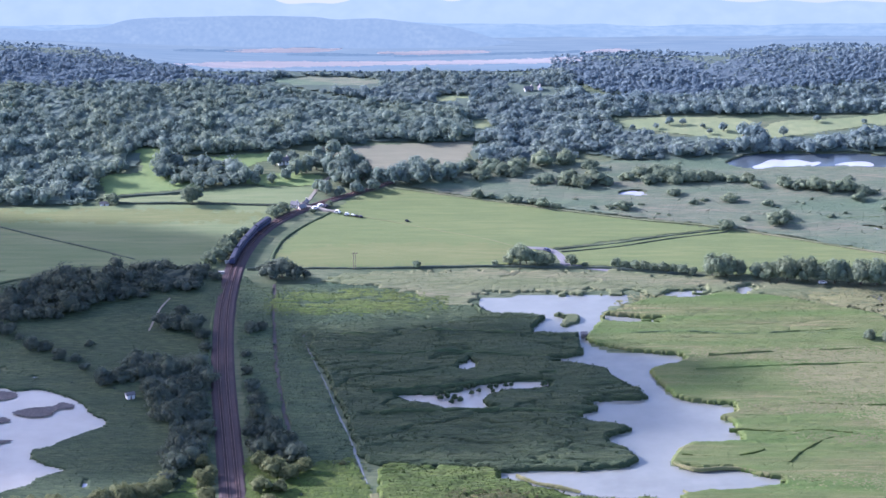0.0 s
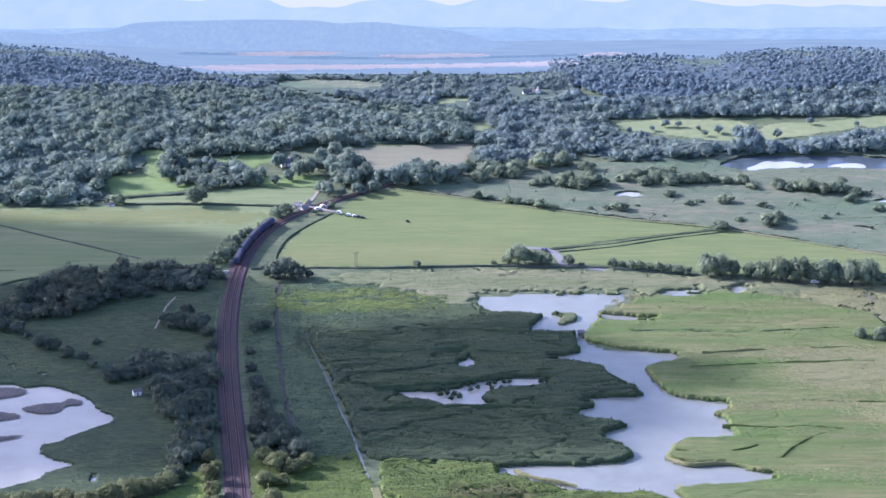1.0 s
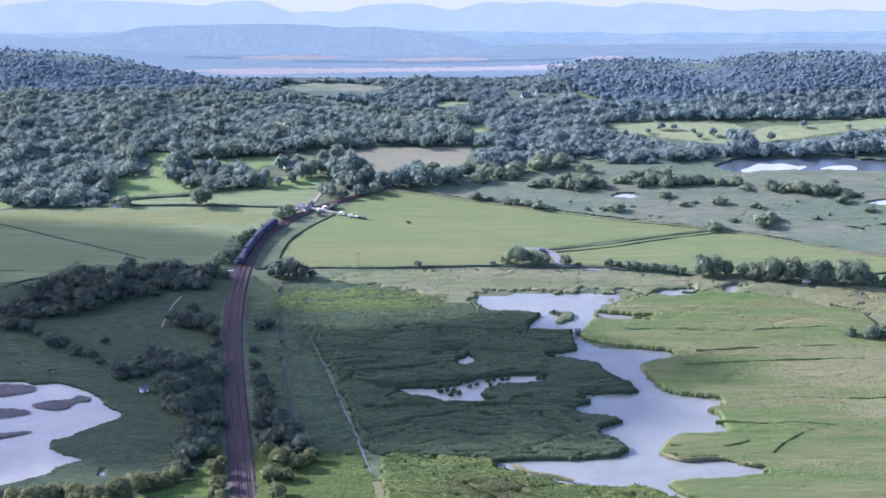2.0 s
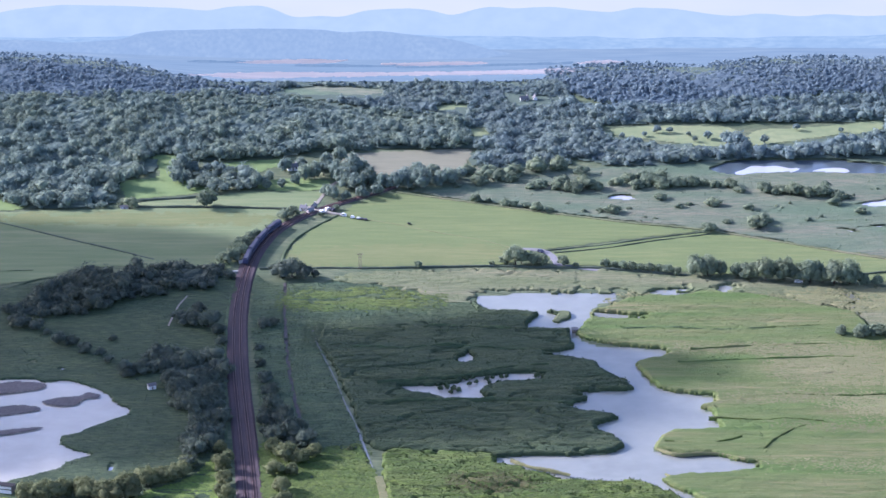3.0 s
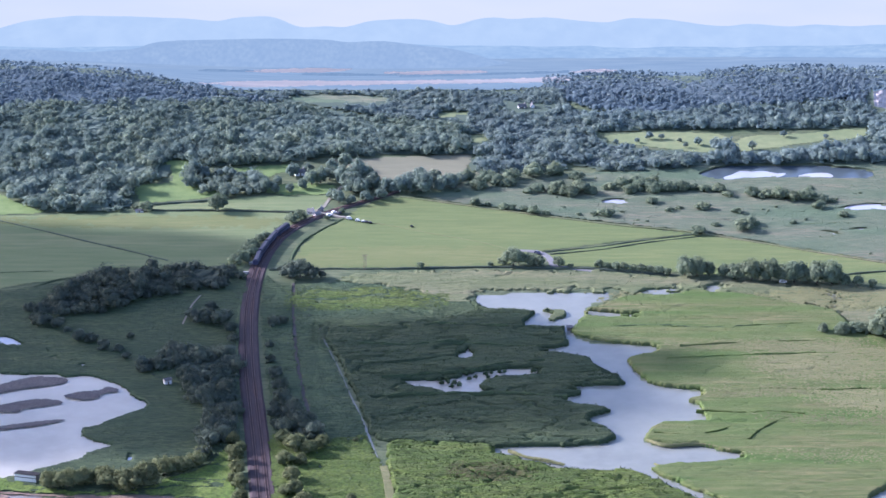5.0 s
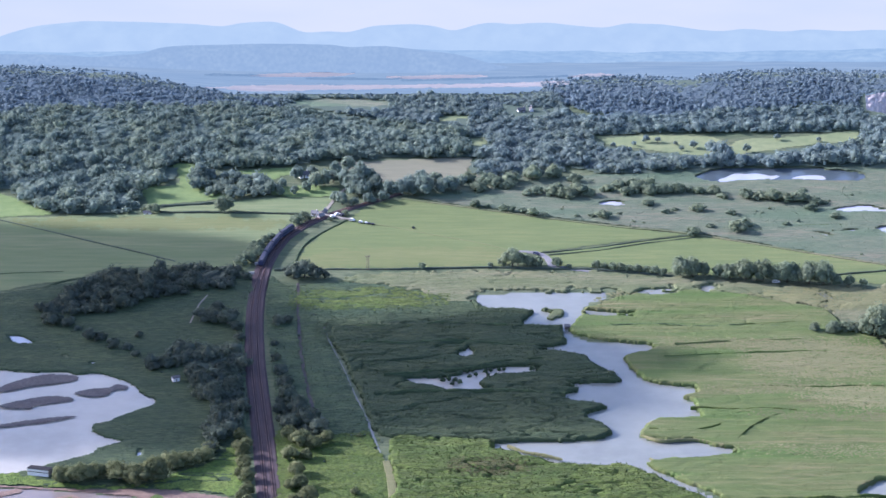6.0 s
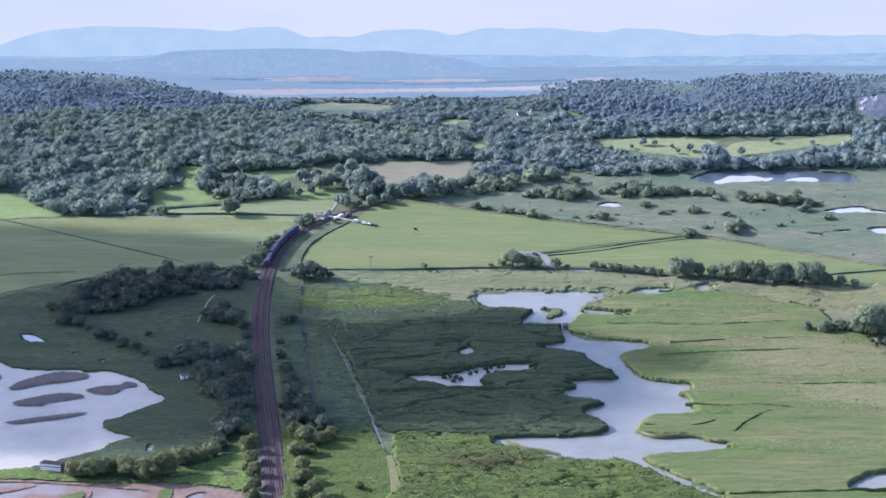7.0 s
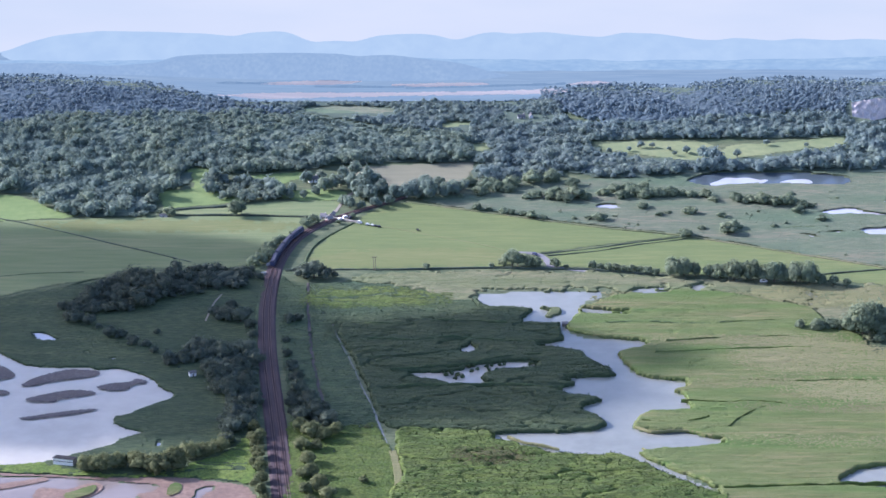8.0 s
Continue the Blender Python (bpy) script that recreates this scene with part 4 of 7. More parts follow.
MERE_EAST = [(201.3, 117.3), (207.3, 121.4), (217.1, 122.4), (220.7, 118.2), (218.9, 115.1), (211.1, 116.2), (204, 114.2)]
MARSH_WEST = [(-288.3, -96.4), (-243.9, -70.7), (-215.3, -54.2), (-173.3, -40.9), (-106.3, -34.2), (-102.1, -97), (-99, -158), (-94, -240.9), (-94.9,
    -266.4), (-97.7, -301.9), (-119, -298.2), (-156, -296.9), (-193.1, -294.4), (-251.6, -291.8)]
MARSH_STRIP = [(-91.8, -39.4), (-81.8, -52.2), (-53.9, -48.1), (-28.8, -52.4), (-10.1, -60.8), (2.3, -73.2), (14.5, -77.3), (11.3, -91), (-15.9,
    -103.6), (-45.8, -108.3), (-58.8, -114.4), (-54.9, -139.6), (-49.4, -162.5), (-43.3, -192.5), (-38.5, -213.1), (-34.4, -234.5), (-52.7, -244.2),
    (-74.8, -240.9), (-82, -186.7), (-88.2, -128.2), (-91.9, -81)]
GRASS_SOUTH = [(-78.4, -235.7), (-63.8, -242.3), (-42, -238.4), (-33.3, -235.8), (-27.7, -266.6), (-24.3, -303.3), (-21.3, -332.4), (-71.2, -332.2),
    (-74.2, -291.2)]
FEN_EAST = [(-17.8, 87.7), (19.9, 122.1), (57.9, 119.9), (92.5, 121.8), (131, 127.9), (159.5, 136.2), (211.8, 136), (270, 133.7), (315.1, 129.3),
    (284.3, -42.4), (245.6, -25.1), (195.2, -1.9), (133.3, 27.5), (94.7, 38.8), (35.9, 61)]
HOUSE_LAWN = [(39.9, 246.4), (60.3, 246.4), (59.9, 234.5), (39.7, 234.6)]
QUARRY_LAWN = [(265.4, 269.6), (318.2, 271.8), (311.8, 233.5), (260.7, 236.1)]
QUARRY_AT = [(279.3, 237.2)]
SHORE_LINE_A = [(-153.3, 301.1), (-130.6, 303.5), (-111.6, 304.7)]
SHORE_LINE_B = [(-88.5, 300.8), (-58, 300.7), (-27.5, 301.8)]
SHORE_LINE_C = [(-27.5, 299.3), (3, 300.5), (41.1, 302.8), (79.4, 305.2)]
STRAW_F = [(102.5, -134.9), (135.3, -130.4), (180.2, -126), (209.7, -127.6), (179.3, -133.6), (134.6, -138.7)]
STRAW_G = [(124.1, -191.6), (144.5, -186.1), (179.2, -181.9), (172.6, -189), (143.7, -194.5)]
STRAW_H = [(141.4, -216.4), (183, -218.5), (236.5, -215.3), (234.9, -224.7), (179.3, -225.9)]
STRAW_I = [(134.9, -254.5), (177.9, -257.8), (228.8, -261.1), (227.7, -267.4), (177.1, -264.1)]
FIELD_EAST_DRY = [(-78.4, -23.9), (-75.8, -6.3), (-49.1, 0.7), (-10.5, 4.2), (18.5, 4.1), (32.8, -6.7), (27.8, -20.8), (-10.3, -24.2), (-48.3, -25.8)]
FIELD_WEST_DRY = [(-242.2, 45.7), (-196.3, 49.3), (-153.4, 51.1), (-103.5, 49), (-86.7, 43.3), (-96, 33.9), (-135.3, 32.2), (-177.9, 32.3), (-221.1,
    36.2)]
REED_LINE_A = [(-45.2, -131.4), (-21.5, -133), (2.2, -130), (25.8, -133.1), (46.4, -134.7)]
REED_LINE_B = [(-29.5, -174.1), (-9.4, -169.2), (10.8, -164.2), (31.2, -155.5), (48.8, -152.6)]
REED_LINE_C = [(-26.3, -193.9), (-3.6, -192.6), (21.9, -191.3), (47.4, -194.2), (58.6, -195.6)]
REED_LINE_D = [(-51.8, -109), (-27.8, -111.4), (2.2, -106.8), (32.2, -109.3)]
REED_LINE_E = [(116.8, -210.9), (136.1, -213.7), (153, -212.4), (167.3, -215.1)]
REED_LINE_F = [(138.2, -242.9), (143.8, -233.7), (153.3, -223.1), (158.4, -219.1)]
REED_LINE_G = [(95.5, -236.2), (111.8, -237.6), (123.1, -235), (129.5, -231)]
REED_LINE_H = [(153, -186.1), (178.5, -187.6), (201.5, -186.2), (229.5, -189.1)]
REED_LINE_I = [(129.2, -312.6), (152.7, -310.9), (178.9, -309.8), (200.1, -307.5), (221, -307.6)]
REED_LINE_J = [(80.2, -110.2), (104.3, -108), (131.1, -111.2), (152.3, -108.9)]
STRAW_LINE_A = [(93.9, -266.4), (99.5, -274.5), (105.5, -283.2), (114.6, -294.1), (125.1, -306.1)]
STRAW_LINE_B = [(91.8, -241.4), (100.1, -247.9), (111.1, -246.7), (119.2, -247.3), (129, -253.2)]
STRAW_LINE_C = [(178.7, -291.9), (182.2, -295.5), (184.2, -299.7)]
STRAW_LINE_D = [(29.1, -253.5), (37, -259.9), (45, -263.7), (54.3, -268.1)]
GRASS_BANK = [(-251.6, -291.8), (-210.3, -285.9), (-194.8, -282.9), (-180.8, -288.4), (-156.2, -294.5), (-130.2, -291), (-118, -280), (-105.6,
    -267.7), (-95, -246.1), (-91.7, -266.5), (-90.2, -297.1), (-94.9, -304.3), (-119, -298.8), (-155.9, -297.5), (-193.1, -295), (-251.1, -294.3)]
HEDGE_TREES = [(124.8, -38.5, 10.7), (131.1, -38.5, 11.3), (137.5, -37.7, 7.6), (145.1, -40.2, 6.9), (151.2, -42, 9.4), (158.8, -43.7, 11.9), (168.1,
    -44.6, 11.3), (173.7, -45.5, 9.4), (180.4, -47.2, 12.6), (186.5, -48, 8.2), (192, -48.9, 12.6), (199.4, -49.8, 13.8), (206.3, -51.5, 6.3), (212.6,
    -51.5, 5.7)]
HEDGE_BUSHES = [(80.8, -26.2, 5.1), (85.2, -28, 4.4), (89.6, -28.9, 5.1), (93.9, -30.6, 5.7), (98.2, -31.5, 5.0), (102.6, -32.4, 5.7), (107, -33.3,
    5.0), (111.2, -35, 5.7), (115.5, -36.7, 5.0), (220.1, -53.2, 5.0), (45.2, -22.6, 7.6), (49.3, -23.5, 6.3), (60, -24.4, 6.3), (66.3, -26.2, 3.2),
    (24.5, -24.3, 3.2), (-11.9, -26.8, 4.1), (30.9, -22.6, 5.1)]
LANE_TREES = [(36.3, -22.6, 10.8), (39.2, -21.7, 8.9), (-123.5, 59.6, 10.0)]
EAST_TREES = [(196.1, -118.4, 8.5), (219.2, -123.1, 19.9), (229, -121.6, 18.1), (213.3, -118.4, 10.3)]
EAST_BUSHES = [(186.8, -116, 7.3), (203.5, -116.1, 8.5), (208.1, -117.6, 7.9), (226.5, -133.8, 6.6), (202.3, -112.2, 5.5)]
MARSH_BUSHES = [(136.9, 23.7, 9.1), (161.3, 29.2, 11.8), (165.9, 36.7, 8.6), (115, 71.4, 6.7), (124.1, 57.7, 5.3), (142.1, 61.5, 8.7), (160.5, 55.7,
    6.6), (88.7, 50.2, 8.6), (82.2, 52.1, 4.6), (105.2, 43.5, 2.3), (110.4, 41.6, 2.3), (73.9, 52.2, 3.3), (206.4, 63.2, 8.0), (218, 49.7, 6.0),
    (189.5, 38.5, 4.6), (147, 34.9, 5.3), (205, 93.8, 4.8), (129.4, 61.6, 4.0), (97.7, 55.9, 3.0), (66, 63.8, 2.7)]
MARSH_CLUMPS = [(92.8, 94.2, 8.1), (99.9, 99.3, 10.2), (104.4, 89.2, 9.4), (111.5, 94.2, 10.8), (117.9, 89.1, 10.1), (124.9, 91.1, 11.5), (133.4,
    92.1, 10.1), (140.3, 93.1, 6.1), (145.9, 91, 7.4), (153.7, 91, 8.8), (158.1, 83, 6.1), (171.6, 83, 10.1), (178.8, 81, 8.8), (186.4, 79, 12.1),
    (193.6, 77, 10.1), (201.3, 76.9, 11.5), (209.2, 73, 8.1), (214.9, 73, 4.7), (108.1, 105.3, 8.2), (117.3, 104.3, 8.8)]
MARSH_CLUMPS_WEST = [(7.7, 89.6, 4.7), (19.6, 94.5, 10.1), (29.9, 101.5, 12.2), (36.7, 99.5, 8.8), (46.6, 87.4, 6.1), (51.8, 89.4, 8.8), (61.9, 87.4,
    10.1), (70.2, 83.4, 11.4), (75.5, 89.3, 11.5), (82.2, 87.3, 8.1), (65.7, 97.4, 6.8), (12.9, 109.8, 10.2), (23.9, 107.7, 10.2), (38.7, 109.7,
    11.6), (50.8, 114.7, 13.7), (63, 117.8, 12.3), (74.7, 109.5, 8.2), (2.6, 103.7, 8.1)]
LINE_TREES = [(-51.7, 89.8, 10.1), (-46.5, 84.8, 10.1), (-42.8, 73.9, 7.3), (-34.5, 77.8, 6.7), (-31.4, 89.7, 8.1), (-24.5, 87.7, 9.4), (-17.8, 89.7,
    10.1), (-11, 87.6, 12.1), (-0.8, 91.6, 10.1), (4.3, 94.6, 9.5), (-5.9, 99.7, 10.2), (9.4, 101.6, 7.5), (-51.1, 70, 5.3), (-57.9, 72, 7.3), (-62.2,
    79.9, 6.0), (-19.6, 99.7, 8.1), (-12.8, 103.7, 9.5)]
VILLAGE_TREES = [(-85.2, 115.3, 7.5), (-79.1, 94.9, 6.1), (-74.3, 101.9, 8.1), (-69.3, 105, 8.2), (-64.3, 110, 7.5), (-57.3, 104.9, 9.5), (-51.9,
    94.8, 11.5), (-48.7, 104.9, 12.2), (-43.7, 110, 8.9), (-39.9, 94.7, 10.1), (-93.1, 102, 5.4), (-99.2, 90, 8.8), (-94, 87.9, 6.1), (-85.7, 89.9,
    5.4), (-103.9, 100, 8.1), (-63.1, 122.4, 8.2), (-56.3, 128.6, 8.3), (-76.9, 122.5, 6.2)]
CAUSEWAY_BUSHES = [(17.6, 67.8, 6.0), (32.6, 61.9, 4.6), (37.5, 60, 4.6), (44.2, 58, 4.6), (49, 54.2, 5.9), (55.6, 52.2, 4.0), (24.3, 67.8, 3.3),
    (-163.1, 58.8, 6.7), (-169.2, 59.8, 4.0)]
RAIL_BUSHES = [(-103.6, -1.8, 7.1), (-100.7, 3.6, 7.1), (-97.9, 10.8, 6.5), (-95, 15.4, 5.8), (-101.2, -9.8, 8.3), (-104.6, -16.9, 8.3), (-86, 30.1,
    5.2), (-81.6, 40.4, 7.2), (-78.2, 47, 7.9), (-83.3, 42.3, 6.6), (-109.3, -22.1, 7.6), (-89, 24.6, 4.6), (-55.7, 55.5, 4.0), (-63.6, 46, 3.3)]
BANK_BUSHES = [(-79.2, -41.2, 11.3), (-74.2, -39.5, 12.6), (-68.2, -42.1, 8.8), (-62.9, -40.4, 5.0), (-82.5, -37.7, 7.5)]
DARK_BUSHES = [(-199.5, -104.6, 9.7), (-191.4, -108.5, 7.9), (-185.8, -113.2, 4.2), (-178.9, -125.6, 7.8), (-172.6, -126.4, 6.6), (-165, -136.3, 7.2),
    (-158, -137.8, 4.8), (-153.5, -147.5, 5.3), (-131.8, -137.9, 8.3), (-124.8, -97, 8.5), (-118.4, -101.7, 10.3), (-110.6, -105.7, 10.9), (-116.6,
    -85, 6.7), (-105.5, -114.3, 7.2), (-102.9, -125.8, 6.6), (-154.1, -121.8, 4.2), (-84.5, -105, 7.9), (-79.7, -103.4, 5.4), (-85, -132.7, 4.2),
    (-83, -152.2, 5.3), (-142.6, -163.7, 7.0), (-137.3, -157.9, 8.2), (-203.9, -98.3, 6.1)]
DARK_SCRUB = [(-80.1, -169, 7.6), (-77.3, -183.9, 8.6), (-75, -200.7, 9.7), (-69.2, -215.7, 11.3), (-63.8, -229.1, 12.3), (-71.9, -233.1, 10.1),
    (-58.5, -238.4, 10.0), (-77.5, -215.7, 7.4), (-107.6, -260.1, 8.3), (-110.2, -200.6, 11.4), (-117.6, -186.6, 11.5), (-122, -173.9, 9.9), (-107.2,
    -172.5, 10.5), (-102.8, -193.7, 11.5), (-101, -158, 7.6), (-96.3, -214.3, 8.5), (-99.7, -237.6, 10.1), (-106.2, -224.3, 10.1)]
WILLOWS = [(-171.9, -291.5, 10.9), (-164.6, -290.9, 13.6), (-157.2, -286.1, 10.3), (-146.4, -288.5, 11.9), (-138.6, -292.2, 14.1), (-130.5, -288.6,
    13.5), (-123.5, -277.6, 10.9), (-116.4, -273.9, 10.4), (-109.6, -268.3, 9.3), (-107.6, -258.8, 7.7), (-151, -282.4, 8.2)]
RAIL_HEDGE_WEST = [(-94.7, -246.1, 6.1), (-91.5, -253.8, 5.5), (-93, -263.3, 7.1), (-91.1, -275.8, 7.1), (-89.1, -289.9, 7.0), (-87.7, -303.1, 6.4),
    (-87.2, -318.4, 7.4), (-85.5, -329.3, 6.8), (-95.6, -257, 5.5), (-92.6, -285, 4.9), (-90.1, -310.2, 5.3)]
RAIL_HEDGE_EAST = [(-72.3, -246.1, 8.3), (-67.1, -252.6, 10.5), (-60.5, -255.2, 8.8), (-70.7, -266.5, 8.2), (-67, -282.7, 8.1), (-64.9, -297.2, 8.6),
    (-60.6, -311.5, 9.0), (-66.6, -316.1, 7.4), (-54.8, -248.8, 7.2), (-63.7, -266.5, 6.6), (-69.1, -298.4, 6.4), (-56.3, -322, 7.9), (-63.7, -329.4,
    7.9), (-39.7, -242.3, 2.8), (-40, -304.4, 4.8)]
PARK_TREES = [(100.5, 171.9, 3.2), (113.1, 174.1, 3.2), (120.7, 180.7, 4.6), (127.8, 180.6, 3.5), (148.4, 169.5, 4.6), (199.8, 184.8, 3.9), (158,
    158.6, 7.7), (163.2, 153.2, 9.8), (138.1, 175.1, 2.8), (140.9, 165.2, 3.2), (179.5, 161.8, 4.9), (224.4, 181.4, 3.2)]
TUSSOCKS = [(10.8, -166.4, 2.6), (13.4, -164.9, 2.3), (15.3, -170, 2.3), (20, -166.4, 2.6), (22.6, -164.9, 2.0), (26.7, -164.2, 2.3), (29, -163.5,
    2.0), (-0.8, -177.1, 2.6), (2.1, -175.7, 2.6), (4.9, -177.1, 2.9), (7.2, -179.3, 2.6), (-2.2, -173.5, 2.3), (1.2, -172.1, 2.3), (21.1, -170.7,
    2.0), (25.1, -170, 2.0), (42.9, -162.8, 2.9), (45.5, -162.8, 2.3), (12.1, -172.1, 2.3), (3.8, -181.4, 2.6), (9.6, -162, 2.9), (51.9, -86.4, 2.4),
    (54.5, -88.8, 2.4)]
HEDGE_TREES = [(124.8, -38.5, 10.7), (131.1, -38.5, 11.3), (137.5, -37.7, 7.6), (145.1, -40.2, 6.9), (151.2, -42, 9.4), (158.8, -43.7, 11.9), (168.1,
    -44.6, 11.3), (173.7, -45.5, 9.4), (180.4, -47.2, 12.6), (186.5, -48, 8.2), (192, -48.9, 12.6), (199.4, -49.8, 13.8), (206.3, -51.5, 6.3), (212.6,
    -51.5, 5.7)]
HEDGE_BUSHES = [(80.8, -26.2, 5.1), (85.2, -28, 4.4), (89.6, -28.9, 5.1), (93.9, -30.6, 5.7), (98.2, -31.5, 5.0), (102.6, -32.4, 5.7), (107, -33.3,
    5.0), (111.2, -35, 5.7), (115.5, -36.7, 5.0), (220.1, -53.2, 5.0), (45.2, -22.6, 7.6), (49.3, -23.5, 6.3), (60, -24.4, 6.3), (66.3, -26.2, 3.2),
    (24.5, -24.3, 3.2), (-11.9, -26.8, 4.1), (30.9, -22.6, 5.1)]
LANE_TREES = [(36.3, -22.6, 10.8), (39.2, -21.7, 8.9), (-123.5, 59.6, 10.0)]
EAST_TREES = [(196.1, -118.4, 8.5), (219.2, -123.1, 19.9), (229, -121.6, 18.1), (213.3, -118.4, 10.3)]
EAST_BUSHES = [(186.8, -116, 7.3), (203.5, -116.1, 8.5), (208.1, -117.6, 7.9), (226.5, -133.8, 6.6), (202.3, -112.2, 5.5)]
MARSH_BUSHES = [(136.9, 23.7, 9.1), (161.3, 29.2, 11.8), (165.9, 36.7, 8.6), (115, 71.4, 6.7), (124.1, 57.7, 5.3), (142.1, 61.5, 8.7), (160.5, 55.7,
    6.6), (88.7, 50.2, 8.6), (82.2, 52.1, 4.6), (105.2, 43.5, 2.3), (110.4, 41.6, 2.3), (73.9, 52.2, 3.3), (206.4, 63.2, 8.0), (218, 49.7, 6.0),
    (189.5, 38.5, 4.6), (147, 34.9, 5.3), (205, 93.8, 4.8), (129.4, 61.6, 4.0), (97.7, 55.9, 3.0), (66, 63.8, 2.7)]
MARSH_CLUMPS = [(92.8, 94.2, 8.1), (99.9, 99.3, 10.2), (104.4, 89.2, 9.4), (111.5, 94.2, 10.8), (117.9, 89.1, 10.1), (124.9, 91.1, 11.5), (133.4,
    92.1, 10.1), (140.3, 93.1, 6.1), (145.9, 91, 7.4), (153.7, 91, 8.8), (158.1, 83, 6.1), (171.6, 83, 10.1), (178.8, 81, 8.8), (186.4, 79, 12.1),
    (193.6, 77, 10.1), (201.3, 76.9, 11.5), (209.2, 73, 8.1), (214.9, 73, 4.7), (108.1, 105.3, 8.2), (117.3, 104.3, 8.8)]
MARSH_CLUMPS_WEST = [(7.7, 89.6, 4.7), (19.6, 94.5, 10.1), (29.9, 101.5, 12.2), (36.7, 99.5, 8.8), (46.6, 87.4, 6.1), (51.8, 89.4, 8.8), (61.9, 87.4,
    10.1), (70.2, 83.4, 11.4), (75.5, 89.3, 11.5), (82.2, 87.3, 8.1), (65.7, 97.4, 6.8), (12.9, 109.8, 10.2), (23.9, 107.7, 10.2), (38.7, 109.7,
    11.6), (50.8, 114.7, 13.7), (63, 117.8, 12.3), (74.7, 109.5, 8.2), (2.6, 103.7, 8.1)]
LINE_TREES = [(-51.7, 89.8, 10.1), (-46.5, 84.8, 10.1), (-42.8, 73.9, 7.3), (-34.5, 77.8, 6.7), (-31.4, 89.7, 8.1), (-24.5, 87.7, 9.4), (-17.8, 89.7,
    10.1), (-11, 87.6, 12.1), (-0.8, 91.6, 10.1), (4.3, 94.6, 9.5), (-5.9, 99.7, 10.2), (9.4, 101.6, 7.5), (-51.1, 70, 5.3), (-57.9, 72, 7.3), (-62.2,
    79.9, 6.0), (-19.6, 99.7, 8.1), (-12.8, 103.7, 9.5)]
VILLAGE_TREES = [(-85.2, 115.3, 7.5), (-79.1, 94.9, 6.1), (-74.3, 101.9, 8.1), (-69.3, 105, 8.2), (-64.3, 110, 7.5), (-57.3, 104.9, 9.5), (-51.9,
    94.8, 11.5), (-48.7, 104.9, 12.2), (-43.7, 110, 8.9), (-39.9, 94.7, 10.1), (-93.1, 102, 5.4), (-99.2, 90, 8.8), (-94, 87.9, 6.1), (-85.7, 89.9,
    5.4), (-103.9, 100, 8.1), (-63.1, 122.4, 8.2), (-56.3, 128.6, 8.3), (-76.9, 122.5, 6.2)]
CAUSEWAY_BUSHES = [(17.6, 67.8, 6.0), (32.6, 61.9, 4.6), (37.5, 60, 4.6), (44.2, 58, 4.6), (49, 54.2, 5.9), (55.6, 52.2, 4.0), (24.3, 67.8, 3.3),
    (-163.1, 58.8, 6.7), (-169.2, 59.8, 4.0)]
RAIL_BUSHES = [(-103.6, -1.8, 7.1), (-100.7, 3.6, 7.1), (-97.9, 10.8, 6.5), (-95, 15.4, 5.8), (-101.2, -9.8, 8.3), (-104.6, -16.9, 8.3), (-86, 30.1,
    5.2), (-81.6, 40.4, 7.2), (-78.2, 47, 7.9), (-83.3, 42.3, 6.6), (-109.3, -22.1, 7.6), (-89, 24.6, 4.6), (-55.7, 55.5, 4.0), (-63.6, 46, 3.3)]
BANK_BUSHES = [(-79.2, -41.2, 11.3), (-74.2, -39.5, 12.6), (-68.2, -42.1, 8.8), (-62.9, -40.4, 5.0), (-82.5, -37.7, 7.5)]
DARK_BUSHES = [(-199.5, -104.6, 9.7), (-191.4, -108.5, 7.9), (-185.8, -113.2, 4.2), (-178.9, -125.6, 7.8), (-172.6, -126.4, 6.6), (-165, -136.3, 7.2),
    (-158, -137.8, 4.8), (-153.5, -147.5, 5.3), (-131.8, -137.9, 8.3), (-124.8, -97, 8.5), (-118.4, -101.7, 10.3), (-110.6, -105.7, 10.9), (-116.6,
    -85, 6.7), (-105.5, -114.3, 7.2), (-102.9, -125.8, 6.6), (-154.1, -121.8, 4.2), (-84.5, -105, 7.9), (-79.7, -103.4, 5.4), (-85, -132.7, 4.2),
    (-83, -152.2, 5.3), (-142.6, -163.7, 7.0), (-137.3, -157.9, 8.2), (-203.9, -98.3, 6.1)]
DARK_SCRUB = [(-80.1, -169, 7.6), (-77.3, -183.9, 8.6), (-75, -200.7, 9.7), (-69.2, -215.7, 11.3), (-63.8, -229.1, 12.3), (-71.9, -233.1, 10.1),
    (-58.5, -238.4, 10.0), (-77.5, -215.7, 7.4), (-107.6, -260.1, 8.3), (-110.2, -200.6, 11.4), (-117.6, -186.6, 11.5), (-122, -173.9, 9.9), (-107.2,
    -172.5, 10.5), (-102.8, -193.7, 11.5), (-101, -158, 7.6), (-96.3, -214.3, 8.5), (-99.7, -237.6, 10.1), (-106.2, -224.3, 10.1)]
WILLOWS = [(-171.9, -291.5, 10.9), (-164.6, -290.9, 13.6), (-157.2, -286.1, 10.3), (-146.4, -288.5, 11.9), (-138.6, -292.2, 14.1), (-130.5, -288.6,
    13.5), (-123.5, -277.6, 10.9), (-116.4, -273.9, 10.4), (-109.6, -268.3, 9.3), (-107.6, -258.8, 7.7), (-151, -282.4, 8.2)]
RAIL_HEDGE_WEST = [(-94.7, -246.1, 6.1), (-91.5, -253.8, 5.5), (-93, -263.3, 7.1), (-91.1, -275.8, 7.1), (-89.1, -289.9, 7.0), (-87.7, -303.1, 6.4),
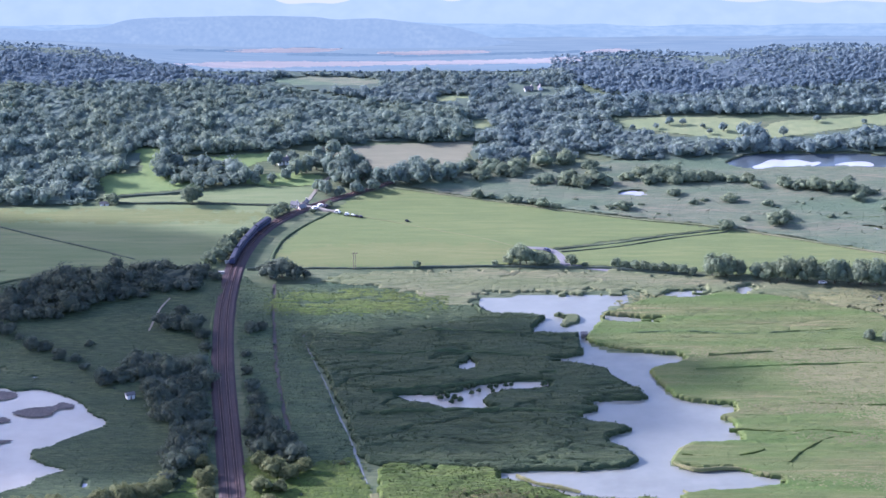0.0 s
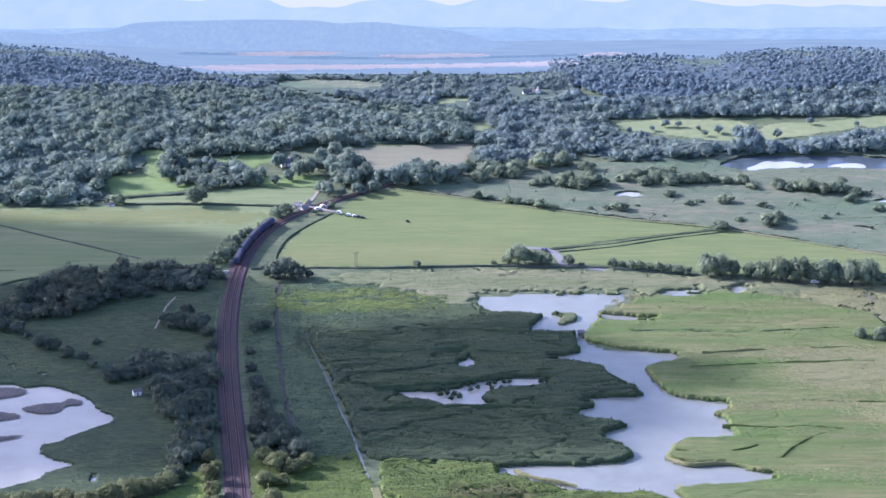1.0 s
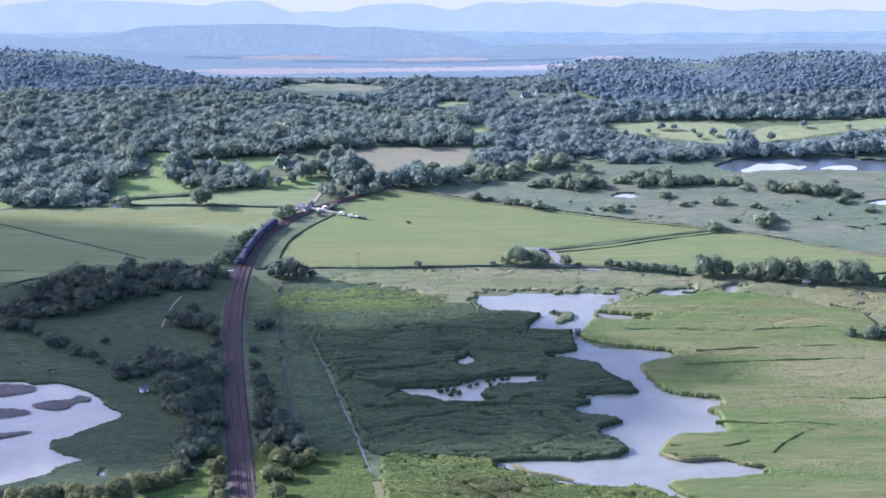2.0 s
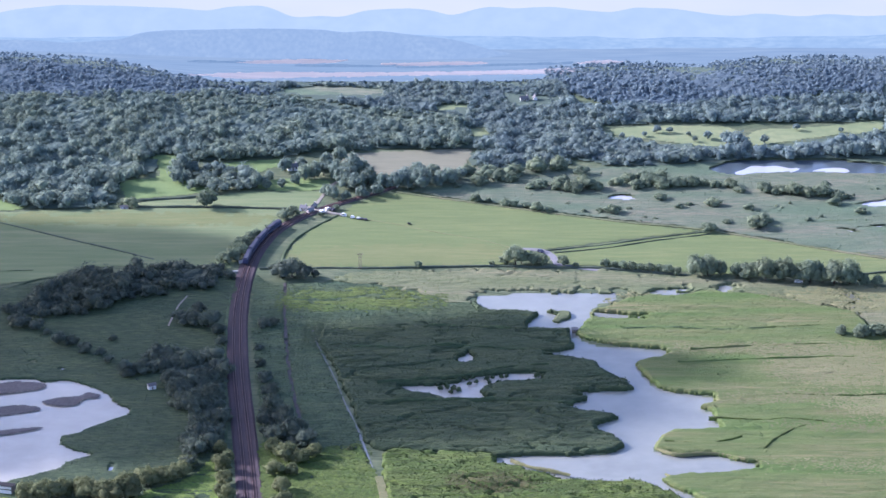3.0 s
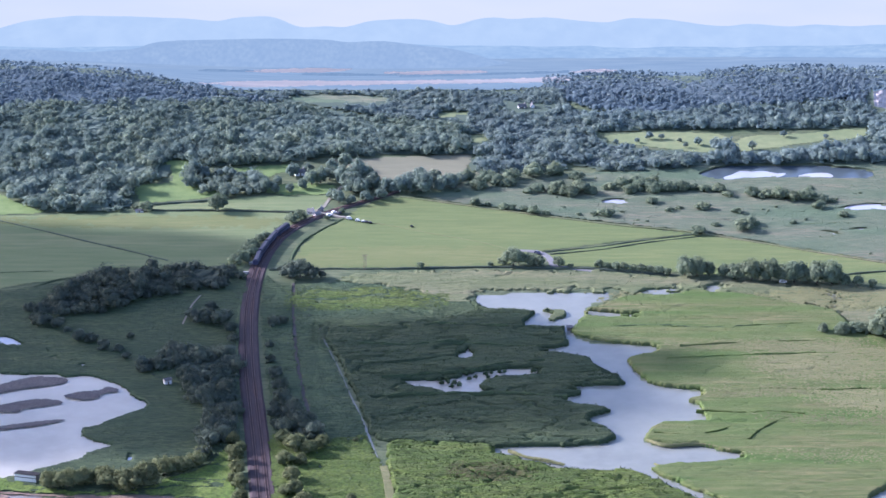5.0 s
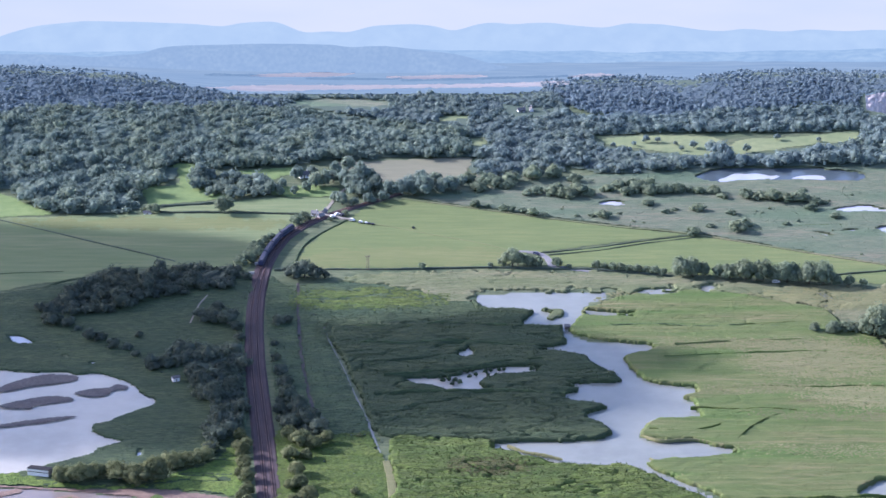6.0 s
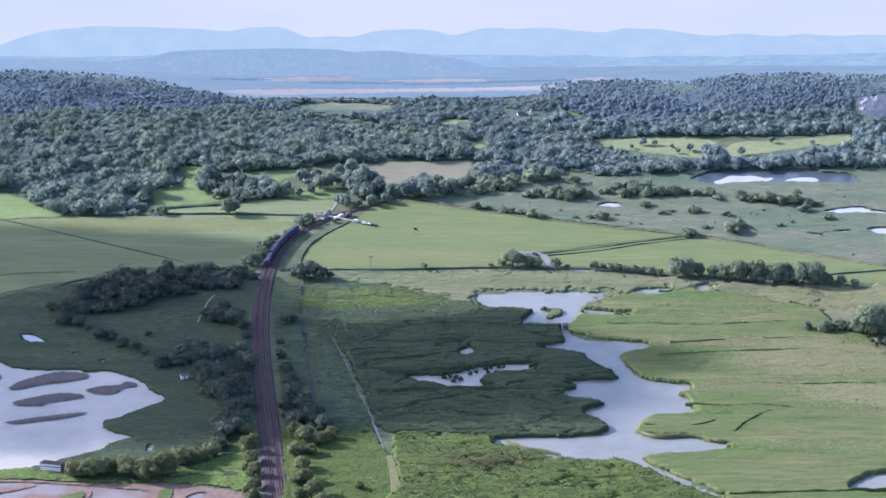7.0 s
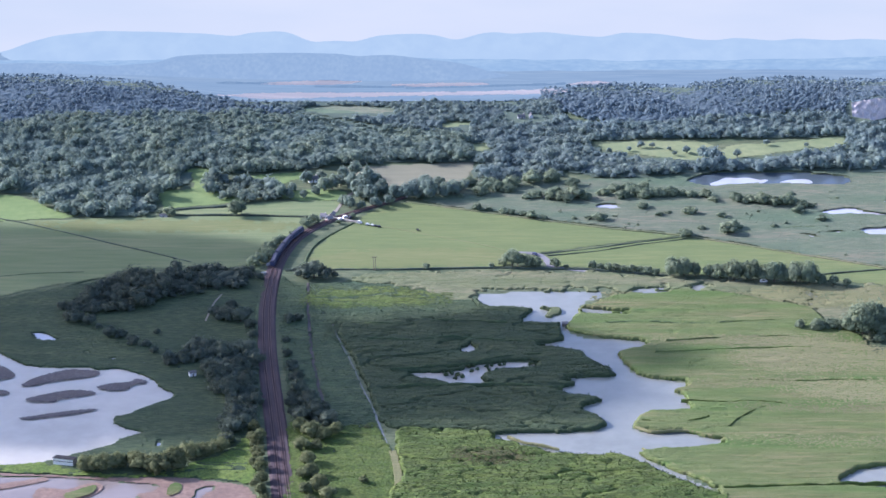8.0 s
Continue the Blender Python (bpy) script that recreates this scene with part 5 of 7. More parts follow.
    (-87.2, -318.4, 7.4), (-85.5, -329.3, 6.8), (-95.6, -257, 5.5), (-92.6, -285, 4.9), (-90.1, -310.2, 5.3)]
RAIL_HEDGE_EAST = [(-72.3, -246.1, 8.3), (-67.1, -252.6, 10.5), (-60.5, -255.2, 8.8), (-70.7, -266.5, 8.2), (-67, -282.7, 8.1), (-64.9, -297.2, 8.6),
    (-60.6, -311.5, 9.0), (-66.6, -316.1, 7.4), (-54.8, -248.8, 7.2), (-63.7, -266.5, 6.6), (-69.1, -298.4, 6.4), (-56.3, -322, 7.9), (-63.7, -329.4,
    7.9), (-39.7, -242.3, 2.8), (-40, -304.4, 4.8)]
PARK_TREES = [(100.5, 171.9, 3.2), (113.1, 174.1, 3.2), (120.7, 180.7, 4.6), (127.8, 180.6, 3.5), (148.4, 169.5, 4.6), (199.8, 184.8, 3.9), (158,
    158.6, 7.7), (163.2, 153.2, 9.8), (138.1, 175.1, 2.8), (140.9, 165.2, 3.2), (179.5, 161.8, 4.9), (224.4, 181.4, 3.2)]
TUSSOCKS = [(10.8, -166.4, 2.6), (13.4, -164.9, 2.3), (15.3, -170, 2.3), (20, -166.4, 2.6), (22.6, -164.9, 2.0), (26.7, -164.2, 2.3), (29, -163.5,
    2.0), (-0.8, -177.1, 2.6), (2.1, -175.7, 2.6), (4.9, -177.1, 2.9), (7.2, -179.3, 2.6), (-2.2, -173.5, 2.3), (1.2, -172.1, 2.3), (21.1, -170.7,
    2.0), (25.1, -170, 2.0), (42.9, -162.8, 2.9), (45.5, -162.8, 2.3), (12.1, -172.1, 2.3), (3.8, -181.4, 2.6), (9.6, -162, 2.9), (51.9, -86.4, 2.4),
    (54.5, -88.8, 2.4)]
HEDGE_TREES = [(124.8, -38.5, 10.7), (131.1, -38.5, 11.3), (137.5, -37.7, 7.6), (145.1, -40.2, 6.9), (151.2, -42, 9.4), (158.8, -43.7, 11.9), (168.1,
    -44.6, 11.3), (173.7, -45.5, 9.4), (180.4, -47.2, 12.6), (186.5, -48, 8.2), (192, -48.9, 12.6), (199.4, -49.8, 13.8), (206.3, -51.5, 6.3), (212.6,
    -51.5, 5.7)]
HEDGE_BUSHES = [(80.8, -26.2, 5.1), (85.2, -28, 4.4), (89.6, -28.9, 5.1), (93.9, -30.6, 5.7), (98.2, -31.5, 5.0), (102.6, -32.4, 5.7), (107, -33.3,
    5.0), (111.2, -35, 5.7), (115.5, -36.7, 5.0), (220.1, -53.2, 5.0), (45.2, -22.6, 7.6), (49.3, -23.5, 6.3), (60, -24.4, 6.3), (66.3, -26.2, 3.2),
    (24.5, -24.3, 3.2), (-11.9, -26.8, 4.1), (30.9, -22.6, 5.1)]
LANE_TREES = [(36.3, -22.6, 10.8), (39.2, -21.7, 8.9), (-123.5, 59.6, 10.0)]
EAST_TREES = [(196.1, -118.4, 8.5), (219.2, -123.1, 19.9), (229, -121.6, 18.1), (213.3, -118.4, 10.3)]
EAST_BUSHES = [(186.8, -116, 7.3), (203.5, -116.1, 8.5), (208.1, -117.6, 7.9), (226.5, -133.8, 6.6), (202.3, -112.2, 5.5)]
MARSH_BUSHES = [(136.9, 23.7, 9.1), (161.3, 29.2, 11.8), (165.9, 36.7, 8.6), (115, 71.4, 6.7), (124.1, 57.7, 5.3), (142.1, 61.5, 8.7), (160.5, 55.7,
    6.6), (88.7, 50.2, 8.6), (82.2, 52.1, 4.6), (105.2, 43.5, 2.3), (110.4, 41.6, 2.3), (73.9, 52.2, 3.3), (206.4, 63.2, 8.0), (218, 49.7, 6.0),
    (189.5, 38.5, 4.6), (147, 34.9, 5.3), (205, 93.8, 4.8), (129.4, 61.6, 4.0), (97.7, 55.9, 3.0), (66, 63.8, 2.7)]
MARSH_CLUMPS = [(92.8, 94.2, 8.1), (99.9, 99.3, 10.2), (104.4, 89.2, 9.4), (111.5, 94.2, 10.8), (117.9, 89.1, 10.1), (124.9, 91.1, 11.5), (133.4,
    92.1, 10.1), (140.3, 93.1, 6.1), (145.9, 91, 7.4), (153.7, 91, 8.8), (158.1, 83, 6.1), (171.6, 83, 10.1), (178.8, 81, 8.8), (186.4, 79, 12.1),
    (193.6, 77, 10.1), (201.3, 76.9, 11.5), (209.2, 73, 8.1), (214.9, 73, 4.7), (108.1, 105.3, 8.2), (117.3, 104.3, 8.8)]
MARSH_CLUMPS_WEST = [(7.7, 89.6, 4.7), (19.6, 94.5, 10.1), (29.9, 101.5, 12.2), (36.7, 99.5, 8.8), (46.6, 87.4, 6.1), (51.8, 89.4, 8.8), (61.9, 87.4,
    10.1), (70.2, 83.4, 11.4), (75.5, 89.3, 11.5), (82.2, 87.3, 8.1), (65.7, 97.4, 6.8), (12.9, 109.8, 10.2), (23.9, 107.7, 10.2), (38.7, 109.7,
    11.6), (50.8, 114.7, 13.7), (63, 117.8, 12.3), (74.7, 109.5, 8.2), (2.6, 103.7, 8.1)]
LINE_TREES = [(-51.7, 89.8, 10.1), (-46.5, 84.8, 10.1), (-42.8, 73.9, 7.3), (-34.5, 77.8, 6.7), (-31.4, 89.7, 8.1), (-24.5, 87.7, 9.4), (-17.8, 89.7,
    10.1), (-11, 87.6, 12.1), (-0.8, 91.6, 10.1), (4.3, 94.6, 9.5), (-5.9, 99.7, 10.2), (9.4, 101.6, 7.5), (-51.1, 70, 5.3), (-57.9, 72, 7.3), (-62.2,
    79.9, 6.0), (-19.6, 99.7, 8.1), (-12.8, 103.7, 9.5)]
VILLAGE_TREES = [(-85.2, 115.3, 7.5), (-79.1, 94.9, 6.1), (-74.3, 101.9, 8.1), (-69.3, 105, 8.2), (-64.3, 110, 7.5), (-57.3, 104.9, 9.5), (-51.9,
    94.8, 11.5), (-48.7, 104.9, 12.2), (-43.7, 110, 8.9), (-39.9, 94.7, 10.1), (-93.1, 102, 5.4), (-99.2, 90, 8.8), (-94, 87.9, 6.1), (-85.7, 89.9,
    5.4), (-103.9, 100, 8.1), (-63.1, 122.4, 8.2), (-56.3, 128.6, 8.3), (-76.9, 122.5, 6.2)]
CAUSEWAY_BUSHES = [(17.6, 67.8, 6.0), (32.6, 61.9, 4.6), (37.5, 60, 4.6), (44.2, 58, 4.6), (49, 54.2, 5.9), (55.6, 52.2, 4.0), (24.3, 67.8, 3.3),
    (-163.1, 58.8, 6.7), (-169.2, 59.8, 4.0)]
RAIL_BUSHES = [(-103.6, -1.8, 7.1), (-100.7, 3.6, 7.1), (-97.9, 10.8, 6.5), (-95, 15.4, 5.8), (-101.2, -9.8, 8.3), (-104.6, -16.9, 8.3), (-86, 30.1,
    5.2), (-81.6, 40.4, 7.2), (-78.2, 47, 7.9), (-83.3, 42.3, 6.6), (-109.3, -22.1, 7.6), (-89, 24.6, 4.6), (-55.7, 55.5, 4.0), (-63.6, 46, 3.3)]
BANK_BUSHES = [(-79.2, -41.2, 11.3), (-74.2, -39.5, 12.6), (-68.2, -42.1, 8.8), (-62.9, -40.4, 5.0), (-82.5, -37.7, 7.5)]
DARK_BUSHES = [(-199.5, -104.6, 9.7), (-191.4, -108.5, 7.9), (-185.8, -113.2, 4.2), (-178.9, -125.6, 7.8), (-172.6, -126.4, 6.6), (-165, -136.3, 7.2),
    (-158, -137.8, 4.8), (-153.5, -147.5, 5.3), (-131.8, -137.9, 8.3), (-124.8, -97, 8.5), (-118.4, -101.7, 10.3), (-110.6, -105.7, 10.9), (-116.6,
    -85, 6.7), (-105.5, -114.3, 7.2), (-102.9, -125.8, 6.6), (-154.1, -121.8, 4.2), (-84.5, -105, 7.9), (-79.7, -103.4, 5.4), (-85, -132.7, 4.2),
    (-83, -152.2, 5.3), (-142.6, -163.7, 7.0), (-137.3, -157.9, 8.2), (-203.9, -98.3, 6.1)]
DARK_SCRUB = [(-80.1, -169, 7.6), (-77.3, -183.9, 8.6), (-75, -200.7, 9.7), (-69.2, -215.7, 11.3), (-63.8, -229.1, 12.3), (-71.9, -233.1, 10.1),
    (-58.5, -238.4, 10.0), (-77.5, -215.7, 7.4), (-107.6, -260.1, 8.3), (-110.2, -200.6, 11.4), (-117.6, -186.6, 11.5), (-122, -173.9, 9.9), (-107.2,
    -172.5, 10.5), (-102.8, -193.7, 11.5), (-101, -158, 7.6), (-96.3, -214.3, 8.5), (-99.7, -237.6, 10.1), (-106.2, -224.3, 10.1)]
WILLOWS = [(-171.9, -291.5, 10.9), (-164.6, -290.9, 13.6), (-157.2, -286.1, 10.3), (-146.4, -288.5, 11.9), (-138.6, -292.2, 14.1), (-130.5, -288.6,
    13.5), (-123.5, -277.6, 10.9), (-116.4, -273.9, 10.4), (-109.6, -268.3, 9.3), (-107.6, -258.8, 7.7), (-151, -282.4, 8.2)]
RAIL_HEDGE_WEST = [(-94.7, -246.1, 6.1), (-91.5, -253.8, 5.5), (-93, -263.3, 7.1), (-91.1, -275.8, 7.1), (-89.1, -289.9, 7.0), (-87.7, -303.1, 6.4),
    (-87.2, -318.4, 7.4), (-85.5, -329.3, 6.8), (-95.6, -257, 5.5), (-92.6, -285, 4.9), (-90.1, -310.2, 5.3)]
RAIL_HEDGE_EAST = [(-72.3, -246.1, 8.3), (-67.1, -252.6, 10.5), (-60.5, -255.2, 8.8), (-70.7, -266.5, 8.2), (-67, -282.7, 8.1), (-64.9, -297.2, 8.6),
    (-60.6, -311.5, 9.0), (-66.6, -316.1, 7.4), (-54.8, -248.8, 7.2), (-63.7, -266.5, 6.6), (-69.1, -298.4, 6.4), (-56.3, -322, 7.9), (-63.7, -329.4,
    7.9), (-39.7, -242.3, 2.8), (-40, -304.4, 4.8)]
PARK_TREES = [(100.5, 171.9, 3.2), (113.1, 174.1, 3.2), (120.7, 180.7, 4.6), (127.8, 180.6, 3.5), (148.4, 169.5, 4.6), (199.8, 184.8, 3.9), (158,
    158.6, 7.7), (163.2, 153.2, 9.8), (138.1, 175.1, 2.8), (140.9, 165.2, 3.2), (179.5, 161.8, 4.9), (224.4, 181.4, 3.2)]
TUSSOCKS = [(10.8, -166.4, 2.6), (13.4, -164.9, 2.3), (15.3, -170, 2.3), (20, -166.4, 2.6), (22.6, -164.9, 2.0), (26.7, -164.2, 2.3), (29, -163.5,
    2.0), (-0.8, -177.1, 2.6), (2.1, -175.7, 2.6), (4.9, -177.1, 2.9), (7.2, -179.3, 2.6), (-2.2, -173.5, 2.3), (1.2, -172.1, 2.3), (21.1, -170.7,
    2.0), (25.1, -170, 2.0), (42.9, -162.8, 2.9), (45.5, -162.8, 2.3), (12.1, -172.1, 2.3), (3.8, -181.4, 2.6), (9.6, -162, 2.9), (51.9, -86.4, 2.4),
    (54.5, -88.8, 2.4)]
HEDGE_TREES = [(124.8, -38.5, 10.7), (131.1, -38.5, 11.3), (137.5, -37.7, 7.6), (145.1, -40.2, 6.9), (151.2, -42, 9.4), (158.8, -43.7, 11.9), (168.1,
    -44.6, 11.3), (173.7, -45.5, 9.4), (180.4, -47.2, 12.6), (186.5, -48, 8.2), (192, -48.9, 12.6), (199.4, -49.8, 13.8), (206.3, -51.5, 6.3), (212.6,
    -51.5, 5.7)]
HEDGE_BUSHES = [(80.8, -26.2, 5.1), (85.2, -28, 4.4), (89.6, -28.9, 5.1), (93.9, -30.6, 5.7), (98.2, -31.5, 5.0), (102.6, -32.4, 5.7), (107, -33.3,
    5.0), (111.2, -35, 5.7), (115.5, -36.7, 5.0), (220.1, -53.2, 5.0), (45.2, -22.6, 7.6), (49.3, -23.5, 6.3), (60, -24.4, 6.3), (66.3, -26.2, 3.2),
    (24.5, -24.3, 3.2), (-11.9, -26.8, 4.1), (30.9, -22.6, 5.1)]
LANE_TREES = [(36.3, -22.6, 10.8), (39.2, -21.7, 8.9), (-123.5, 59.6, 10.0)]
EAST_TREES = [(196.1, -118.4, 8.5), (219.2, -123.1, 19.9), (229, -121.6, 18.1), (213.3, -118.4, 10.3)]
EAST_BUSHES = [(186.8, -116, 7.3), (203.5, -116.1, 8.5), (208.1, -117.6, 7.9), (226.5, -133.8, 6.6), (202.3, -112.2, 5.5)]
MARSH_BUSHES = [(136.9, 23.7, 9.1), (161.3, 29.2, 11.8), (165.9, 36.7, 8.6), (115, 71.4, 6.7), (124.1, 57.7, 5.3), (142.1, 61.5, 8.7), (160.5, 55.7,
    6.6), (88.7, 50.2, 8.6), (82.2, 52.1, 4.6), (105.2, 43.5, 2.3), (110.4, 41.6, 2.3), (73.9, 52.2, 3.3), (206.4, 63.2, 8.0), (218, 49.7, 6.0),
    (189.5, 38.5, 4.6), (147, 34.9, 5.3), (205, 93.8, 4.8), (129.4, 61.6, 4.0), (97.7, 55.9, 3.0), (66, 63.8, 2.7)]
MARSH_CLUMPS = [(92.8, 94.2, 8.1), (99.9, 99.3, 10.2), (104.4, 89.2, 9.4), (111.5, 94.2, 10.8), (117.9, 89.1, 10.1), (124.9, 91.1, 11.5), (133.4,
    92.1, 10.1), (140.3, 93.1, 6.1), (145.9, 91, 7.4), (153.7, 91, 8.8), (158.1, 83, 6.1), (171.6, 83, 10.1), (178.8, 81, 8.8), (186.4, 79, 12.1),
    (193.6, 77, 10.1), (201.3, 76.9, 11.5), (209.2, 73, 8.1), (214.9, 73, 4.7), (108.1, 105.3, 8.2), (117.3, 104.3, 8.8)]
MARSH_CLUMPS_WEST = [(7.7, 89.6, 4.7), (19.6, 94.5, 10.1), (29.9, 101.5, 12.2), (36.7, 99.5, 8.8), (46.6, 87.4, 6.1), (51.8, 89.4, 8.8), (61.9, 87.4,
    10.1), (70.2, 83.4, 11.4), (75.5, 89.3, 11.5), (82.2, 87.3, 8.1), (65.7, 97.4, 6.8), (12.9, 109.8, 10.2), (23.9, 107.7, 10.2), (38.7, 109.7,
    11.6), (50.8, 114.7, 13.7), (63, 117.8, 12.3), (74.7, 109.5, 8.2), (2.6, 103.7, 8.1)]
LINE_TREES = [(-51.7, 89.8, 10.1), (-46.5, 84.8, 10.1), (-42.8, 73.9, 7.3), (-34.5, 77.8, 6.7), (-31.4, 89.7, 8.1), (-24.5, 87.7, 9.4), (-17.8, 89.7,
    10.1), (-11, 87.6, 12.1), (-0.8, 91.6, 10.1), (4.3, 94.6, 9.5), (-5.9, 99.7, 10.2), (9.4, 101.6, 7.5), (-51.1, 70, 5.3), (-57.9, 72, 7.3), (-62.2,
    79.9, 6.0), (-19.6, 99.7, 8.1), (-12.8, 103.7, 9.5)]
VILLAGE_TREES = [(-85.2, 115.3, 7.5), (-79.1, 94.9, 6.1), (-74.3, 101.9, 8.1), (-69.3, 105, 8.2), (-64.3, 110, 7.5), (-57.3, 104.9, 9.5), (-51.9,
    94.8, 11.5), (-48.7, 104.9, 12.2), (-43.7, 110, 8.9), (-39.9, 94.7, 10.1), (-93.1, 102, 5.4), (-99.2, 90, 8.8), (-94, 87.9, 6.1), (-85.7, 89.9,
    5.4), (-103.9, 100, 8.1), (-63.1, 122.4, 8.2), (-56.3, 128.6, 8.3), (-76.9, 122.5, 6.2)]
CAUSEWAY_BUSHES = [(17.6, 67.8, 6.0), (32.6, 61.9, 4.6), (37.5, 60, 4.6), (44.2, 58, 4.6), (49, 54.2, 5.9), (55.6, 52.2, 4.0), (24.3, 67.8, 3.3),
    (-163.1, 58.8, 6.7), (-169.2, 59.8, 4.0)]
RAIL_BUSHES = [(-103.6, -1.8, 7.1), (-100.7, 3.6, 7.1), (-97.9, 10.8, 6.5), (-95, 15.4, 5.8), (-101.2, -9.8, 8.3), (-104.6, -16.9, 8.3), (-86, 30.1,
    5.2), (-81.6, 40.4, 7.2), (-78.2, 47, 7.9), (-83.3, 42.3, 6.6), (-109.3, -22.1, 7.6), (-89, 24.6, 4.6), (-55.7, 55.5, 4.0), (-63.6, 46, 3.3)]
BANK_BUSHES = [(-79.2, -41.2, 11.3), (-74.2, -39.5, 12.6), (-68.2, -42.1, 8.8), (-62.9, -40.4, 5.0), (-82.5, -37.7, 7.5)]
DARK_BUSHES = [(-199.5, -104.6, 9.7), (-191.4, -108.5, 7.9), (-185.8, -113.2, 4.2), (-178.9, -125.6, 7.8), (-172.6, -126.4, 6.6), (-165, -136.3, 7.2),
    (-158, -137.8, 4.8), (-153.5, -147.5, 5.3), (-131.8, -137.9, 8.3), (-124.8, -97, 8.5), (-118.4, -101.7, 10.3), (-110.6, -105.7, 10.9), (-116.6,
    -85, 6.7), (-105.5, -114.3, 7.2), (-102.9, -125.8, 6.6), (-154.1, -121.8, 4.2), (-84.5, -105, 7.9), (-79.7, -103.4, 5.4), (-85, -132.7, 4.2),
    (-83, -152.2, 5.3), (-142.6, -163.7, 7.0), (-137.3, -157.9, 8.2), (-203.9, -98.3, 6.1)]
DARK_SCRUB = [(-80.1, -169, 7.6), (-77.3, -183.9, 8.6), (-75, -200.7, 9.7), (-69.2, -215.7, 11.3), (-63.8, -229.1, 12.3), (-71.9, -233.1, 10.1),
    (-58.5, -238.4, 10.0), (-77.5, -215.7, 7.4), (-107.6, -260.1, 8.3), (-110.2, -200.6, 11.4), (-117.6, -186.6, 11.5), (-122, -173.9, 9.9), (-107.2,
    -172.5, 10.5), (-102.8, -193.7, 11.5), (-101, -158, 7.6), (-96.3, -214.3, 8.5), (-99.7, -237.6, 10.1), (-106.2, -224.3, 10.1)]
WILLOWS = [(-171.9, -291.5, 10.9), (-164.6, -290.9, 13.6), (-157.2, -286.1, 10.3), (-146.4, -288.5, 11.9), (-138.6, -292.2, 14.1), (-130.5, -288.6,
    13.5), (-123.5, -277.6, 10.9), (-116.4, -273.9, 10.4), (-109.6, -268.3, 9.3), (-107.6, -258.8, 7.7), (-151, -282.4, 8.2)]
RAIL_HEDGE_WEST = [(-94.7, -246.1, 6.1), (-91.5, -253.8, 5.5), (-93, -263.3, 7.1), (-91.1, -275.8, 7.1), (-89.1, -289.9, 7.0), (-87.7, -303.1, 6.4),
    (-87.2, -318.4, 7.4), (-85.5, -329.3, 6.8), (-95.6, -257, 5.5), (-92.6, -285, 4.9), (-90.1, -310.2, 5.3)]
RAIL_HEDGE_EAST = [(-72.3, -246.1, 8.3), (-67.1, -252.6, 10.5), (-60.5, -255.2, 8.8), (-70.7, -266.5, 8.2), (-67, -282.7, 8.1), (-64.9, -297.2, 8.6),
    (-60.6, -311.5, 9.0), (-66.6, -316.1, 7.4), (-54.8, -248.8, 7.2), (-63.7, -266.5, 6.6), (-69.1, -298.4, 6.4), (-56.3, -322, 7.9), (-63.7, -329.4,
    7.9), (-39.7, -242.3, 2.8), (-40, -304.4, 4.8)]
PARK_TREES = [(100.5, 171.9, 3.2), (113.1, 174.1, 3.2), (120.7, 180.7, 4.6), (127.8, 180.6, 3.5), (148.4, 169.5, 4.6), (199.8, 184.8, 3.9), (158,
    158.6, 7.7), (163.2, 153.2, 9.8), (138.1, 175.1, 2.8), (140.9, 165.2, 3.2), (179.5, 161.8, 4.9), (224.4, 181.4, 3.2)]
TUSSOCKS = [(10.8, -166.4, 2.6), (13.4, -164.9, 2.3), (15.3, -170, 2.3), (20, -166.4, 2.6), (22.6, -164.9, 2.0), (26.7, -164.2, 2.3), (29, -163.5,
    2.0), (-0.8, -177.1, 2.6), (2.1, -175.7, 2.6), (4.9, -177.1, 2.9), (7.2, -179.3, 2.6), (-2.2, -173.5, 2.3), (1.2, -172.1, 2.3), (21.1, -170.7,
    2.0), (25.1, -170, 2.0), (42.9, -162.8, 2.9), (45.5, -162.8, 2.3), (12.1, -172.1, 2.3), (3.8, -181.4, 2.6), (9.6, -162, 2.9), (51.9, -86.4, 2.4),
    (54.5, -88.8, 2.4)]


DITCH_GAP = [(x - 1.1, y) for x, y in DITCH_LINE] + [(x + 1.1, y) for x, y in DITCH_LINE[::-1]]
REED_EDGE = [(-64, -122), (-60, -100), (-46, -96), (-16, -90), (4, -80), (14, -78), (12, -94), (-16, -108), (-46, -113), (-52, -140)]
SUNLIT_STRIP = [(-78.8, -63.6), (-51.2, -57.7), (-23.3, -56.9), (-6.5, -65.2), (1.8, -77.0), (-12.0, -82.8), (-44.8, -85.7), (-76.4, -82.7)]
STRIP_GAP = [(x - 0.9, y) for x, y in DITCH_STRIP] + [(x + 0.9, y) for x, y in DITCH_STRIP[::-1]]
EAST_STREAKS = [[(112.6, -110.1), (145.8, -108.7), (178.2, -104.9)], [(114.9, -134.8), (146.7, -130.4), (181.3, -128.2)], [(108.1, -150.0), (153.9, -145.1), (202.5, -142.2)]]
BROWN_PATCH = [(2.9, -276), (14, -267), (32, -272), (40, -279), (26, -286), (6.3, -283)]

WET = [LAKE_NORTH, LAKE_MID, LAKE_SOUTH, REED_POOL, REED_POOL_SMALL, LAKE_CHANNEL, LAKE_INLET, LAKE_INLET_EAST, BROOK, POND_WEST, POOL_A, POOL_B, POOL_C, POOL_D,
       SCRAPE, SCRAPE_EAST, POND_CORNER, MERE, MERE_EAST, MERE_DARK, MARSH_POOL_A, MARSH_POOL_B, MARSH_POOL_C, MARSH_POOL_D, MARSH_POOL_E, MARSH_POOL_F]

# ---- ground: one sheet, fine in the valley and coarse beyond ----
